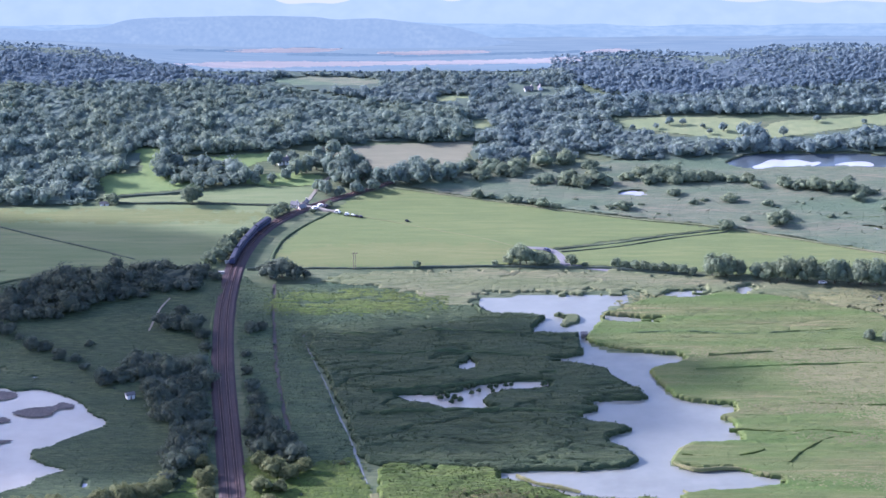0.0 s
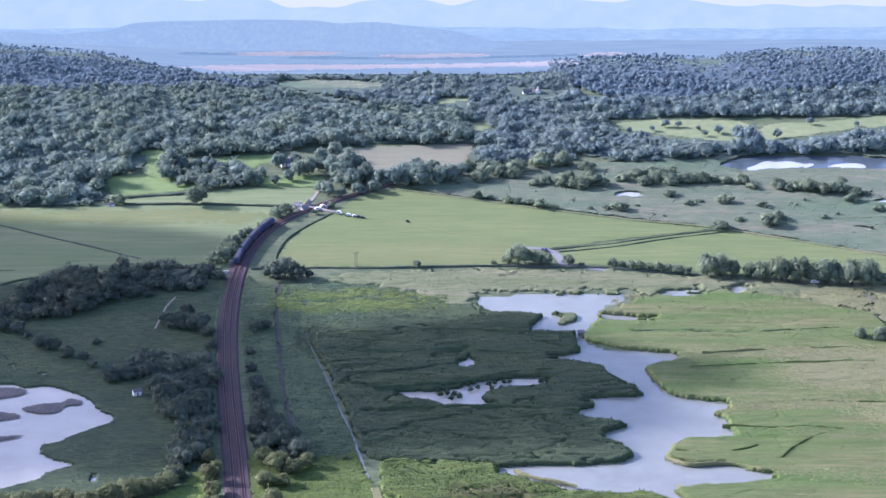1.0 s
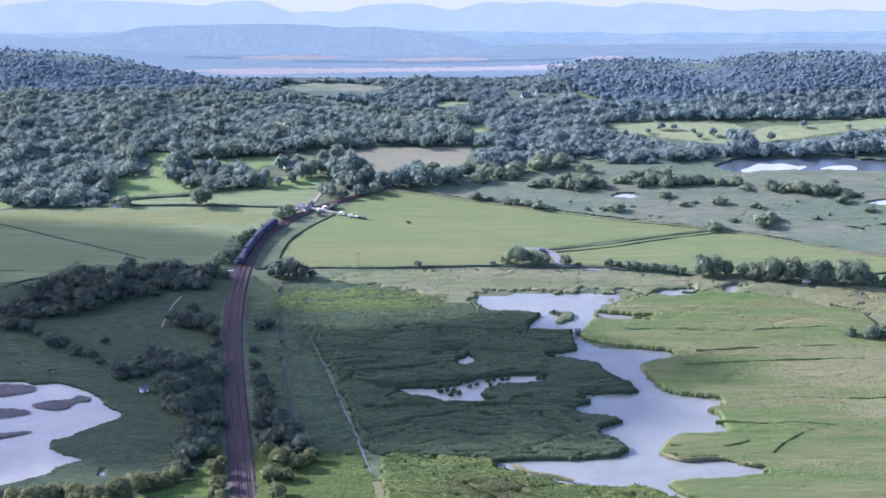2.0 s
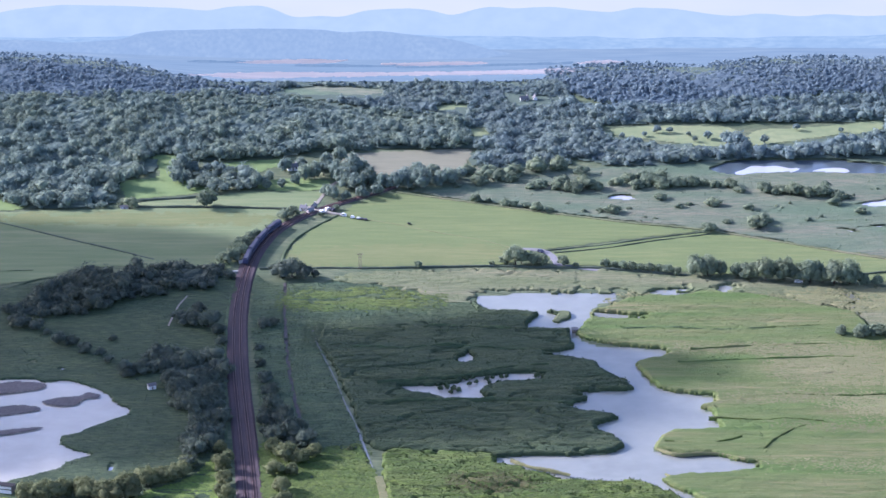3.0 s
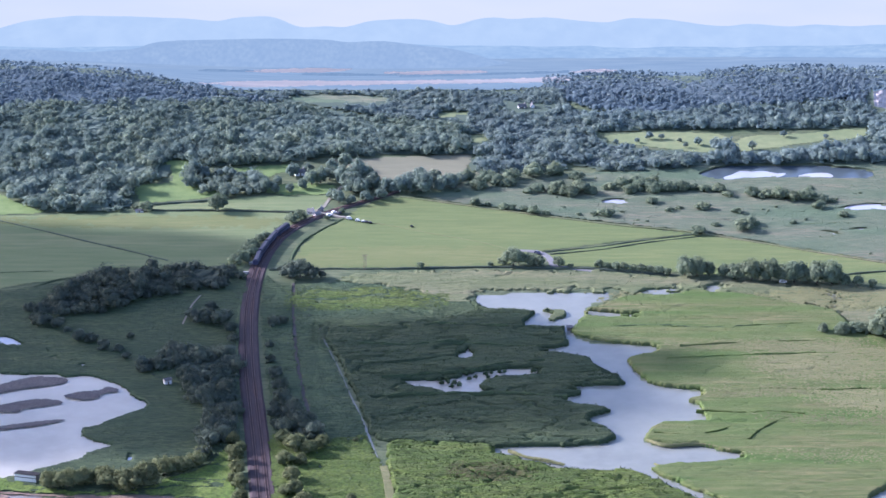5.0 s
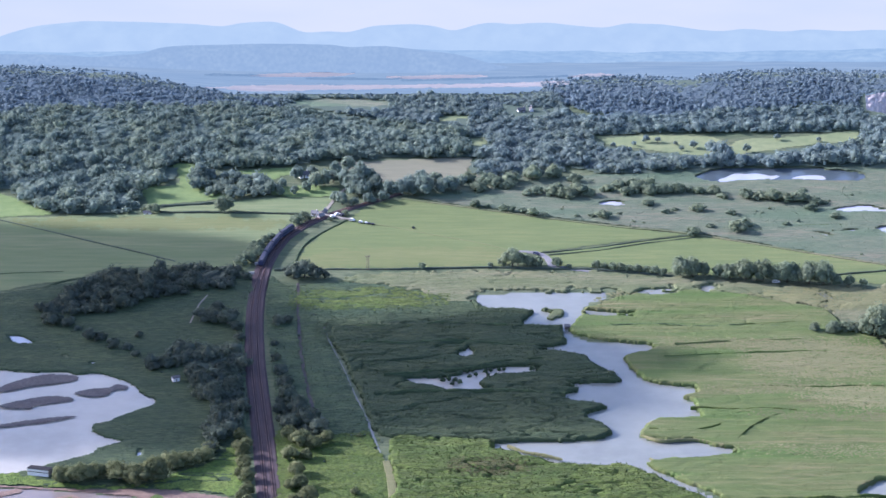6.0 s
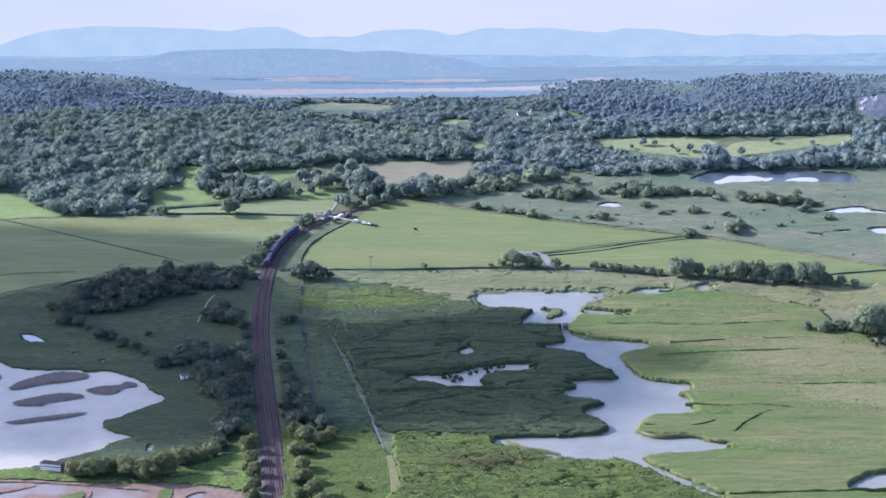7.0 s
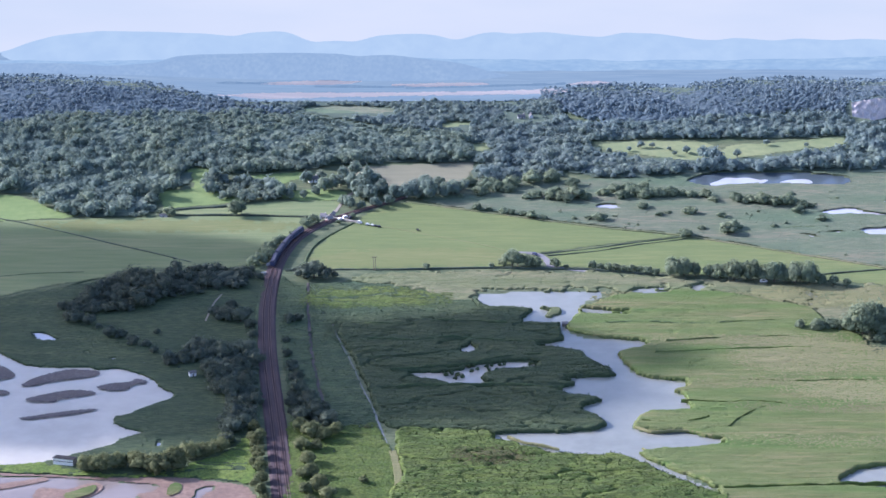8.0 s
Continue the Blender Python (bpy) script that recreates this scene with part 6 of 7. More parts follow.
gx = np.concatenate([np.linspace(-4000, -380, 24), np.arange(-372, 373, 3.2), np.linspace(380, 4000, 24)])
gy = np.concatenate([np.linspace(-3200, -372, 24), np.arange(-366, 440, 3.2), np.linspace(446, 2600, 60)])
GX, GY = np.meshgrid(gx, gy)
GZ = hill(GX, GY) + 0.12 * waves(GX, GY, 14, 5)
ponds = np.zeros(GX.shape, bool)
for o in WET:
    ponds |= inside(GX, GY, o)
for o in WET[:10]:
    ponds |= inside(GX, GY + 3.6, o)
GZ = np.where(ponds, -1.0, GZ)
ny, nx = GX.shape
idx = np.arange(nx * ny).reshape(ny, nx)
sheet("ground", np.stack([GX, GY, GZ], -1).reshape(-1, 3), np.stack([idx[:-1, :-1], idx[:-1, 1:], idx[1:, 1:], idx[1:, :-1]], -1).reshape(-1, 4), MARSH,
      "rough green marsh grass of a flat valley", "ground", "structure")

# ---- still water ----
for name, outline, mat, label in (
                ("water_reed_pool", REED_POOL, WATER_SILT_SKY, "bright pool dotted with reed tussocks"),
        ("water_reed_pool_small", REED_POOL_SMALL, WATER_SILT_SKY, "small bright pool in dark reeds"), ("water_channel", LAKE_CHANNEL, WATER, "narrow side channel of the lake"),
        ("water_inlet", LAKE_INLET, WATER, "shallow inlet in sedge"), ("water_inlet_east", LAKE_INLET_EAST, WATER, "small pale pool in sedge"), ("water_brook", BROOK, WATER, "thin bend of a brook"),
        ("water_pond", POND_WEST, WATER_SILT_SKY, "wide pale silty lagoon with mud islands"), ("water_pool_a", POOL_A, WATER_FAR, "small bright pool in marsh grass"),
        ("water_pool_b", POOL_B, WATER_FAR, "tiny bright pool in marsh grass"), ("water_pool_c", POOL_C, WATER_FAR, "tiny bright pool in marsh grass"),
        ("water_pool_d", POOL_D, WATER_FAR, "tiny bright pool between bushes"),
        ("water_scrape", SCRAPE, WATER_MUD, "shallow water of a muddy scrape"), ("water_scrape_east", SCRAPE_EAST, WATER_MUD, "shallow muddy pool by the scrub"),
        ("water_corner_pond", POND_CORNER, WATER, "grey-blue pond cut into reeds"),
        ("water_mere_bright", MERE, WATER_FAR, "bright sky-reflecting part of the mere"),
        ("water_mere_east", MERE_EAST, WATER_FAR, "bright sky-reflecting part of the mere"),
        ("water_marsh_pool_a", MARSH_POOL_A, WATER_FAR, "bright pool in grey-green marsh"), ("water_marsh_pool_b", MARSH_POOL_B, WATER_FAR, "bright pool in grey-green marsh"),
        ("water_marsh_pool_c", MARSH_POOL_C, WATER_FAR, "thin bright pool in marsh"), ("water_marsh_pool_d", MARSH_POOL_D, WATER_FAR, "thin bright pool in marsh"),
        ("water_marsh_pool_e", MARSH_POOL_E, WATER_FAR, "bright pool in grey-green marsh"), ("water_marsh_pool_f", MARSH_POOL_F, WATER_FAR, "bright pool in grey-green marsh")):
    pool(name, outline, mat, label, -0.35 - 0.01 * (len(name) % 4), 5.5 if name.startswith("water_reed") else 1.2 if len(outline) > 8 else 0.2)
pool("water_lake", [(8, -52), (138, -52), (150, -322), (4, -322)], WATER, "grey-blue calm lake winding through reed beds", z=-0.46, grow=0.0)
# The wood's reflection is this sheet's dark colour.
pool("water_mere", MERE_DARK, WATER_DARK, "mere coloured dark for the wood mirrored in it", z=-0.42)
ribbon("water_ditch", DITCH_LINE, (1.5, 0.6, 0.9, 0.3, 0.4, 0.3, 0.8, 0.4, 1.3, 0.7, 0.3, 1.0), 0.1, WATER, "straight water-filled drainage ditch", "ditch")

for outline in (MUD_A, MUD_B, MUD_C, MUD_D, MUD_E, MUD_F):
    grid_patch("mud_island", outline, 0.8, MUD, "low dark mud island in the lagoon", "island", "", base=-0.3, rise=0.5, size=9, seed=len(outline), ragged=0.6)
grid_patch("mud_shore", SHORE_MUD, 1.0, PINK_MUD, "pinkish drying mud round the scrape", "mud", "structure", holes=(SCRAPE, SCRAPE_EAST), base=0.06, rise=0.12, seed=3)
for outline in (SPIT_A, SPIT_B):
    grid_patch("mud_spit", outline, 0.7, PINK_MUD, "pinkish mud spit in shallow water", "island", "", base=-0.3, rise=0.4, size=9, seed=6, ragged=0.5)
for outline in (SPIT_GRASS, SPIT_GRASS_EAST):
    grid_patch("grass_islet", outline, 0.6, REED_LIGHT, "green grass tuft on a mud spit", "island", "", base=0.1, rise=0.6, seed=8, ragged=0.4)

# ---- reed beds ----
LAKES = [LAKE_NORTH, LAKE_MID, LAKE_SOUTH, REED_POOL, REED_POOL_SMALL, LAKE_CHANNEL, LAKE_INLET, LAKE_INLET_EAST, BROOK, POND_CORNER]
LAKES += [[(x, y - 3.6) for x, y in o] for o in LAKES]
grid_patch("reed_bed_west", REEDS_WEST, 0.9, REED, "dense dark green reed bed with ragged edges", "reeds", "stuff", LAKES + [DITCH_GAP], 0.6, 1.5, 6, 21, 1.0, 1, 1.5, 0.5)
grid_patch("reed_bed_south", REEDS_SOUTH, 0.9, REED_SOUTH, "sunlit green reed bed with winding gaps", "reeds", "stuff", LAKES, 0.6, 1.7, 4.5, 22, 1.0, 1, 1.5, 0.8)
grid_patch("brown_reeds", BROWN_PATCH, 0.8, BROWN_REED, "rust-brown patch of dying reeds", "reeds", "stuff", LAKES, 0.7, 1.7, 4.5, 22, 3.0, 0, 1.5, 0.3, 2.5)
grid_patch("reed_bed_east", REEDS_EAST, 0.9, REED_LIGHT, "broad sunlit reed bed, green to straw", "reeds", "stuff", LAKES, 0.9, 0.9, 9, 23, 1.0, 1, 0.35, 0.22)
grid_patch("sedge_north", SEDGE_NORTH, 1.0, SEDGE, "sedge meadow in dull green and straw", "sedge", "stuff", LAKES + [REEDS_WEST, REEDS_EAST], 0.25, 0.8, 11, 24, 6.0, 1, 0.7, 0.3)
for outline in (STRAW_A, STRAW_B, STRAW_F, STRAW_G, STRAW_H, STRAW_I):
    grid_patch("straw_reeds", outline, 0.9, STRAW, "patch of straw-coloured dry reeds", "reeds", "stuff", LAKES, 0.95, 0.9, 9, 23, 5.0, 0, 0.35, 0.15, 4.0)
for outline in (STRAW_D, STRAW_E):
    grid_patch("straw_sedge", outline, 1.0, STRAW, "patch of straw-coloured dry sedge", "reeds", "stuff", LAKES + [REEDS_EAST], 0.31, 0.8, 11, 24, 5.0, 0, 0.7, 0.2, 1.6)

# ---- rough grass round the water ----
# Grass under the cloud takes the darkened colour, sunlit grass the lighter one.
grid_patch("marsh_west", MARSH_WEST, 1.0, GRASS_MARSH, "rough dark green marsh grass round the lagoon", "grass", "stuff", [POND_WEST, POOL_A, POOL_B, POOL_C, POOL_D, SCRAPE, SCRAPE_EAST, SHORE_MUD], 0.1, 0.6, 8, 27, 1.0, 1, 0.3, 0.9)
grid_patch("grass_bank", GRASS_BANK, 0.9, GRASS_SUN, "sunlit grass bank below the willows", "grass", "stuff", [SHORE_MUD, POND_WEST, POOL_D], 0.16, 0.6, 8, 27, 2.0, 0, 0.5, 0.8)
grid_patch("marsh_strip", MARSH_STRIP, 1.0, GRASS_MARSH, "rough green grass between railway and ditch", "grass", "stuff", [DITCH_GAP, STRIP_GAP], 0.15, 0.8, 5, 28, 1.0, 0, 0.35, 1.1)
# Sunlight between cloud shadows, laid on as a band of brighter green.
grid_patch("meadow_strip", SUNLIT_STRIP, 0.9, REED_SOUTH, "bright green band of sunlit marsh grass", "grass", "stuff", LAKES, 0.2, 0.9, 5, 28, 7.0, 0, 0.7, 0.4, 3.0)
grid_patch("thin_reeds", REED_EDGE, 0.9, REED, "thin outer growth of a dark reed bed", "reeds", "stuff", LAKES + [DITCH_GAP], 0.3, 1.0, 5, 28, 4.0, 0, 0.7, 0.4, 2.2)
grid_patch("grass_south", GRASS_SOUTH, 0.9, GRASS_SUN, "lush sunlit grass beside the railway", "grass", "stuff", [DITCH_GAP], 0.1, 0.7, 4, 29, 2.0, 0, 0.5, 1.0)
grid_patch("fen_east", FEN_EAST, 1.6, FEN, "grey-green fen with worn hollows", "grass", "stuff", [MERE, MERE_DARK, MARSH_POOL_A, MARSH_POOL_B, MARSH_POOL_C, MARSH_POOL_D, MARSH_POOL_E, MARSH_POOL_F], 0.1, 0.6, 10, 30, 1.5, 0, 0.25, 0.6)

# ---- fields ----
for name, outline, mat, label in (
        ("field_west", FIELD_WEST, PASTURE_PALE, "wide pale green pasture with faint tracks"), ("field_east", FIELD_EAST, PASTURE, "flat green pasture beside the railway"),
        ("field_southeast", FIELD_SOUTHEAST, PASTURE, "flat green pasture behind a hedge"), ("field_green", FIELD_GREEN, PASTURE_BRIGHT, "bright green meadow at the wood's edge"),
        ("field_green_west", FIELD_GREEN_WEST, PASTURE_BRIGHT, "bright green meadow below the wood"), ("field_green_north", FIELD_GREEN_NORTH, PASTURE_BRIGHT, "small bright green paddock"),
        ("field_cottage", FIELD_COTTAGE, PASTURE_BRIGHT, "bright green paddock by cottages"), ("field_pale", FIELD_PALE, PASTURE_PALE, "narrow pale pasture between hedges"),
        ("field_tan", FIELD_TAN, TAN_FIELD, "tan hay field before the woods"), ("field_far", FIELD_FAR_A, FAR_FIELD, "sunlit yellow-green parkland"),
        ("field_far_east", FIELD_FAR_B, FAR_FIELD, "sunlit yellow-green slope"), ("clearing", CLEARING_A, FAR_FIELD, "small pale clearing in woods"),
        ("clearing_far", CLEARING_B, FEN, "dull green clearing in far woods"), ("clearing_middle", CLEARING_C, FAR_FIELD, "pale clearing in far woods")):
    grid_patch(name, outline, 1.5, mat, label, "field", "structure", WET, 0.14, 0.1, 12, 31, 0.8)

grid_patch("reed_island", REED_ISLAND, 0.6, SEDGE, "low reed island in the lake", "island", "", base=0.0, rise=1.2, size=4, seed=9, ragged=0.6, skirt=1)

grid_patch("field_east_dry", FIELD_EAST_DRY, 0.9, PASTURE_DRY, "yellowing strip of the pasture", "field", "structure", (), 0.2, 0.1, 12, 31, 7.0, 0, 0, 0, 1.2)
grid_patch("field_west_dry", FIELD_WEST_DRY, 0.9, PASTURE_DRY, "paler mown strip of the pasture", "field", "structure", (), 0.2, 0.1, 12, 31, 7.0, 0, 0, 0, 1.2)

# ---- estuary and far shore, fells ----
# Flats and fells glow in haze blue and take no light.
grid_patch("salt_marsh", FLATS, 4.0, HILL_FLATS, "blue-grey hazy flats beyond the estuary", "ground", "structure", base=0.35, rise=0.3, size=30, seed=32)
grid_patch("estuary_sand", ESTUARY, 1.2, SAND, "pale pinkish tidal sand and water", "sand", "structure", base=0.9, rise=0.1, size=30, seed=33, ragged=1.5)
for outline in (FLATS_A, FLATS_B, FLATS_C):
    grid_patch("far_field", outline, 1.0, FAR_SHORE, "pale field on the far shore", "field", "structure", base=1.0, rise=0.1, seed=34, ragged=1.5)


def ridge(name, profile, y, depth, mat, label, seed, rough=1.0, base=-3.0):
    """A line of fells: a rounded bank along x whose crest follows a few heights."""
    p = np.array(profile)
    xs = np.linspace(p[0, 0], p[-1, 0], 260)
    top = np.interp(xs, p[:, 0], p[:, 1])
    k = np.array([1, 2, 3, 2, 1]) / 9
    top = np.convolve(np.pad(top, 2, "edge"), k, "valid") + rough * waves(xs, xs * 0, 26, seed, 5)
    us = np.linspace(0, 1.4, 30)
    X, U = np.meshgrid(xs, us)
    F = np.clip(U, 0, 1)
    Y = y + (U - 1) * depth
    Z = base + (top - base) * np.sin(F * math.pi / 2) ** 0.8 + rough * 1.5 * waves(X, Y, 16, seed + 3, 4) * np.sin(F * math.pi) - np.clip(U - 1, 0, None) * depth * 2.5
    n = np.arange(X.size).reshape(X.shape)
    return sheet(name, np.stack([X, Y, Z], -1).reshape(-1, 3), np.stack([n[:-1, :-1], n[:-1, 1:], n[1:, 1:], n[1:, :-1]], -1).reshape(-1, 4), mat, label, "fells", "structure")


CREST_FELL = [(-402.7, 4.9), (-305.9, 8.8), (-282.7, 9.6), (-251.8, 8.8), (-228.7, 7.1), (-193.8, 9.9), (-186.0, 13.9), (-158.9, 15.5), (-112.6,
    16.6), (-74.1, 15.4), (-58.7, 13.3), (-37.4, 15.3), (-12.4, 11.7), (10.8, 8.4), (34.0, 2.7), (65.0, -3.0), (119.2, -4.6), (158.0, -5.5), (390.3,
    -5.8)]
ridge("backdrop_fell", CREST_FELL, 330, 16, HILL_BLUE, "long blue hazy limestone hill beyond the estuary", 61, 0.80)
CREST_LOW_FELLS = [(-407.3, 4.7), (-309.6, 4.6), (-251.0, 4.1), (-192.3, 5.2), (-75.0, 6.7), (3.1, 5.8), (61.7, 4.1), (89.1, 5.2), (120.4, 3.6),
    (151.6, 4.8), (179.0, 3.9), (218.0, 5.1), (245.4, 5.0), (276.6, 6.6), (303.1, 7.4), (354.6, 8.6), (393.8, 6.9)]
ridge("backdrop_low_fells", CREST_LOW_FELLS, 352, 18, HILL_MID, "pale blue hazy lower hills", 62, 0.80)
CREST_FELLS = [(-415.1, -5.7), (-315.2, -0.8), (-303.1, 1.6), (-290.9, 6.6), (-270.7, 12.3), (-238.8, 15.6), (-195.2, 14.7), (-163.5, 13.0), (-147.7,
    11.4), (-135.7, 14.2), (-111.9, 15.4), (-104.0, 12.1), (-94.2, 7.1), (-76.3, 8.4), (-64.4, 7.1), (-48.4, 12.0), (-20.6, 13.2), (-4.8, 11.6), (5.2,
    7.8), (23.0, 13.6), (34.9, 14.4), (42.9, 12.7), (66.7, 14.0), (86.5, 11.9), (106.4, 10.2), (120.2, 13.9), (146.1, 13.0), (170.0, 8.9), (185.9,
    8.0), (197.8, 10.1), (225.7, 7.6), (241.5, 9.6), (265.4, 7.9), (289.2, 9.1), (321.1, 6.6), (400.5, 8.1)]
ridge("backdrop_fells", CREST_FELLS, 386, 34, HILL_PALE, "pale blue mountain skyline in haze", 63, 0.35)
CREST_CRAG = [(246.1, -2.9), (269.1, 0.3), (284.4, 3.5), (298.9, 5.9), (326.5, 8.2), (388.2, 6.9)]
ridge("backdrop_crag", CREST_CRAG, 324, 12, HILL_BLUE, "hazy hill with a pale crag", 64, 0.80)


QUARRY = [float(q[0]) for q in lifted(np.array([QUARRY_AT[0][0]]), np.array([QUARRY_AT[0][1]]))]

# ---- quarry face ----
bm = bmesh.new()
bmesh.ops.create_grid(bm, x_segments=30, y_segments=12, size=1)
for v in bm.verts:
    a, b = v.co.x, v.co.y
    v.co = (QUARRY[0] + a * 19, QUARRY[1] + b * 3 + 1.5 * noise.noise((a * 9, b * 2, 1)), QUARRY[2] + 5.5 + b * (6.5 - 3.5 * max(0, -a - 0.2)))
tagged(part("backdrop_quarry_face", bm, ROCK), "pale grey limestone quarry face above woods", "cliff", "", "structure")

# ---- railway ----
railway = tagged(new("railway"), "double-track railway on brown ballast, curving", "railway", "", "structure")
ribbon("ballast", RAIL, (10.4, 9.0, 8.4, 8.0, 7.4, 5.4, 3.8, 2.8), 0.55, BALLAST, "", "", "", railway)
RW = (10.4, 9.0, 8.4, 8.0, 7.4, 5.4, 3.8, 2.8)
line = smooth_loop(RAIL, False, 60)
seg = np.concatenate([[0], np.cumsum(np.linalg.norm(np.diff(line, axis=0), axis=1))])
along = np.arange(0, seg[-1], 0.75)
px, py = np.interp(along, seg, line[:, 0]), np.interp(along, seg, line[:, 1])
dx, dy = np.gradient(px), np.gradient(py)
ln = np.hypot(dx, dy)
dx, dy = dx / ln, dy / ln
ww = np.interp(np.linspace(0, 1, len(px)), np.linspace(0, 1, len(RW)), RW)
for side in (-1, 1):
    verts, faces = [], []
    for i in range(len(px)):
        c = np.array([px[i] + dy[i] * side * ww[i] * 0.21, py[i] - dx[i] * side * ww[i] * 0.21])
        t, n2, hw = np.array([dx[i], dy[i]]), np.array([dy[i], -dx[i]]), ww[i] * 0.12
        q = [c - t * 0.14 - n2 * hw, c + t * 0.14 - n2 * hw, c + t * 0.14 + n2 * hw, c - t * 0.14 + n2 * hw]
        b = len(verts)
        verts += [(*a, 0.5) for a in q] + [(*a, 0.66) for a in q]
        faces += [(b + 4, b + 5, b + 6, b + 7), (b, b + 1, b + 5, b + 4), (b + 1, b + 2, b + 6, b + 5), (b + 2, b + 3, b + 7, b + 6), (b + 3, b, b + 4, b + 7)]
    sheet("sleepers", verts, faces, SLEEPER, "", "", "stuff", False, railway)
    for rail_side in (-1, 1):
        verts, faces = [], []
        for i in range(0, len(px), 3):
            off = side * ww[i] * 0.21 + rail_side * ww[i] * 0.066
            for o, z in ((-0.09, 0.66), (-0.09, 0.84), (0.09, 0.84), (0.09, 0.66)):
                verts.append((px[i] + dy[i] * (off + o), py[i] - dx[i] * (off + o), z))
            if i:
                b = len(verts) - 4
                faces += [(b - 4 + k, b - 3 + k, b + 1 + k, b + k) for k in range(3)]
        sheet("rail", verts, faces, RAIL_STEEL, "", "", "", False, railway)

# ---- lanes and paths ----
ribbon("road_lane", LANE, (2.6, 3.6, 2.6), 0.26, TARMAC, "short bend of pale tarmac lane", "road")
ribbon("road_farm_lane", FARM_LANE, (1.9, 1.5), 0.3, GRAVEL, "pale lane from crossing to cottages", "road")
ribbon("road_crossing", CROSSING_ROAD, (1.7, 2.0, 1.4), 0.9, GRAVEL, "pale road over a level crossing", "road")
ribbon("path_track_east", TRACK_EAST, (0.5, 0.7), 0.26, STRAW, "faint worn track across pasture", "path")
ribbon("path_west", PATH_WEST, (0.9, 0.7), 0.75, GRAVEL, "pale footpath through marsh grass", "path")
ribbon("path_south", PATH_SOUTH, (3.0, 4.5), 0.85, STRAW, "straw-coloured track beyond the ditch", "path")
ribbon("path_causeway", CAUSEWAY, (1.6, 1.8), 0.6, SEDGE, "thin causeway between pasture and marsh", "path")

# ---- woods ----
# A darker green sheet under each wood closes the gaps between trees.
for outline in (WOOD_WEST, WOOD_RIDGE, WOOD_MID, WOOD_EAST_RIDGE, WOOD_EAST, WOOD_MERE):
    grid_patch("woodland_floor", outline, 4.0, WOOD_FLOOR, "dark shaded floor under trees", "ground", "structure", [FIELD_GREEN, FIELD_GREEN_NORTH, FIELD_TAN, FIELD_FAR_A, FIELD_FAR_B, CLEARING_A, CLEARING_B, CLEARING_C, FIELD_COTTAGE, ESTUARY], 0.55, 0.2, 10, 35)

FIELDS = [FIELD_GREEN, FIELD_GREEN_NORTH, FIELD_TAN, FIELD_FAR_A, FIELD_FAR_B, CLEARING_A, CLEARING_B, CLEARING_C, FIELD_COTTAGE, HOUSE_LAWN, QUARRY_LAWN]
woodland("wood_west", [WOOD_WEST], 5.4, FOLIAGE, "dense green broadleaf wood on a low hill", 41, 0.95, FIELDS)
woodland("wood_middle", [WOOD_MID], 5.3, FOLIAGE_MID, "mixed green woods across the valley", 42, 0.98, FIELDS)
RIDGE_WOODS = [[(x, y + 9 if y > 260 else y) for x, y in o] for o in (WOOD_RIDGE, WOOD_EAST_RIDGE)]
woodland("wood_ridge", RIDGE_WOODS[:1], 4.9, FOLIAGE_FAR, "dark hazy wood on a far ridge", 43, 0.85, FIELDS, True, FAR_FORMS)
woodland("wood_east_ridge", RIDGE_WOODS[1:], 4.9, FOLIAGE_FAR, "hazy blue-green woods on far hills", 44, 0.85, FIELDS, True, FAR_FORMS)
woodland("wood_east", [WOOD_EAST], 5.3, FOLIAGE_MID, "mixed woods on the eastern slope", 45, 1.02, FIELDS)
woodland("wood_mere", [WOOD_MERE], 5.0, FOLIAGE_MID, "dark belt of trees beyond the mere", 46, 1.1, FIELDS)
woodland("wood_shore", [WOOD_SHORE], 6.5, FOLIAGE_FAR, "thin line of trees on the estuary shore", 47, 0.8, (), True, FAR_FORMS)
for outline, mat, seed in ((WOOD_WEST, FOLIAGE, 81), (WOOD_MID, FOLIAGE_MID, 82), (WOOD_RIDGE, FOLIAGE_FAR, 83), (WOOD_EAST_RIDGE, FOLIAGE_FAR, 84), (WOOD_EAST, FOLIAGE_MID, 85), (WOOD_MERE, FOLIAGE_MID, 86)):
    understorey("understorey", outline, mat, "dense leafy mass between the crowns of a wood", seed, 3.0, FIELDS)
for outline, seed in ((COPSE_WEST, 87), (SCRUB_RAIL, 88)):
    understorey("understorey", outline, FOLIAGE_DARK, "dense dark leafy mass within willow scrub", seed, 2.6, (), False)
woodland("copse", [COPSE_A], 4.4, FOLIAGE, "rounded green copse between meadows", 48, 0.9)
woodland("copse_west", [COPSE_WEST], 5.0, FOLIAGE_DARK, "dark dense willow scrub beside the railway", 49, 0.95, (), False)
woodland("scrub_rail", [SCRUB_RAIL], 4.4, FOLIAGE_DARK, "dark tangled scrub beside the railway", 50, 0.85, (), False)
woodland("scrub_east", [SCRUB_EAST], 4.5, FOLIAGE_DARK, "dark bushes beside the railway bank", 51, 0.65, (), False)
woodland("fen_scrub", [FEN_EAST], 6.5, HEDGEROW, "low grey-green scrub dotted over the fen", 52, 0.2, WET, False, FAR_FORMS, 0.3)
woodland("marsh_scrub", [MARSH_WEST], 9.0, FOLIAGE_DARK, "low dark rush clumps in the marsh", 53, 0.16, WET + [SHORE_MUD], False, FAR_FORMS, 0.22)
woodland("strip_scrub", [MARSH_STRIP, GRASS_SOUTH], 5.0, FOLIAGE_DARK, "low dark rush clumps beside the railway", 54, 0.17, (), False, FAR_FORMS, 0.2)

# ---- the clouds whose shade lies on the valley, high in the west ----
def cloud(name, shade, height, seed):
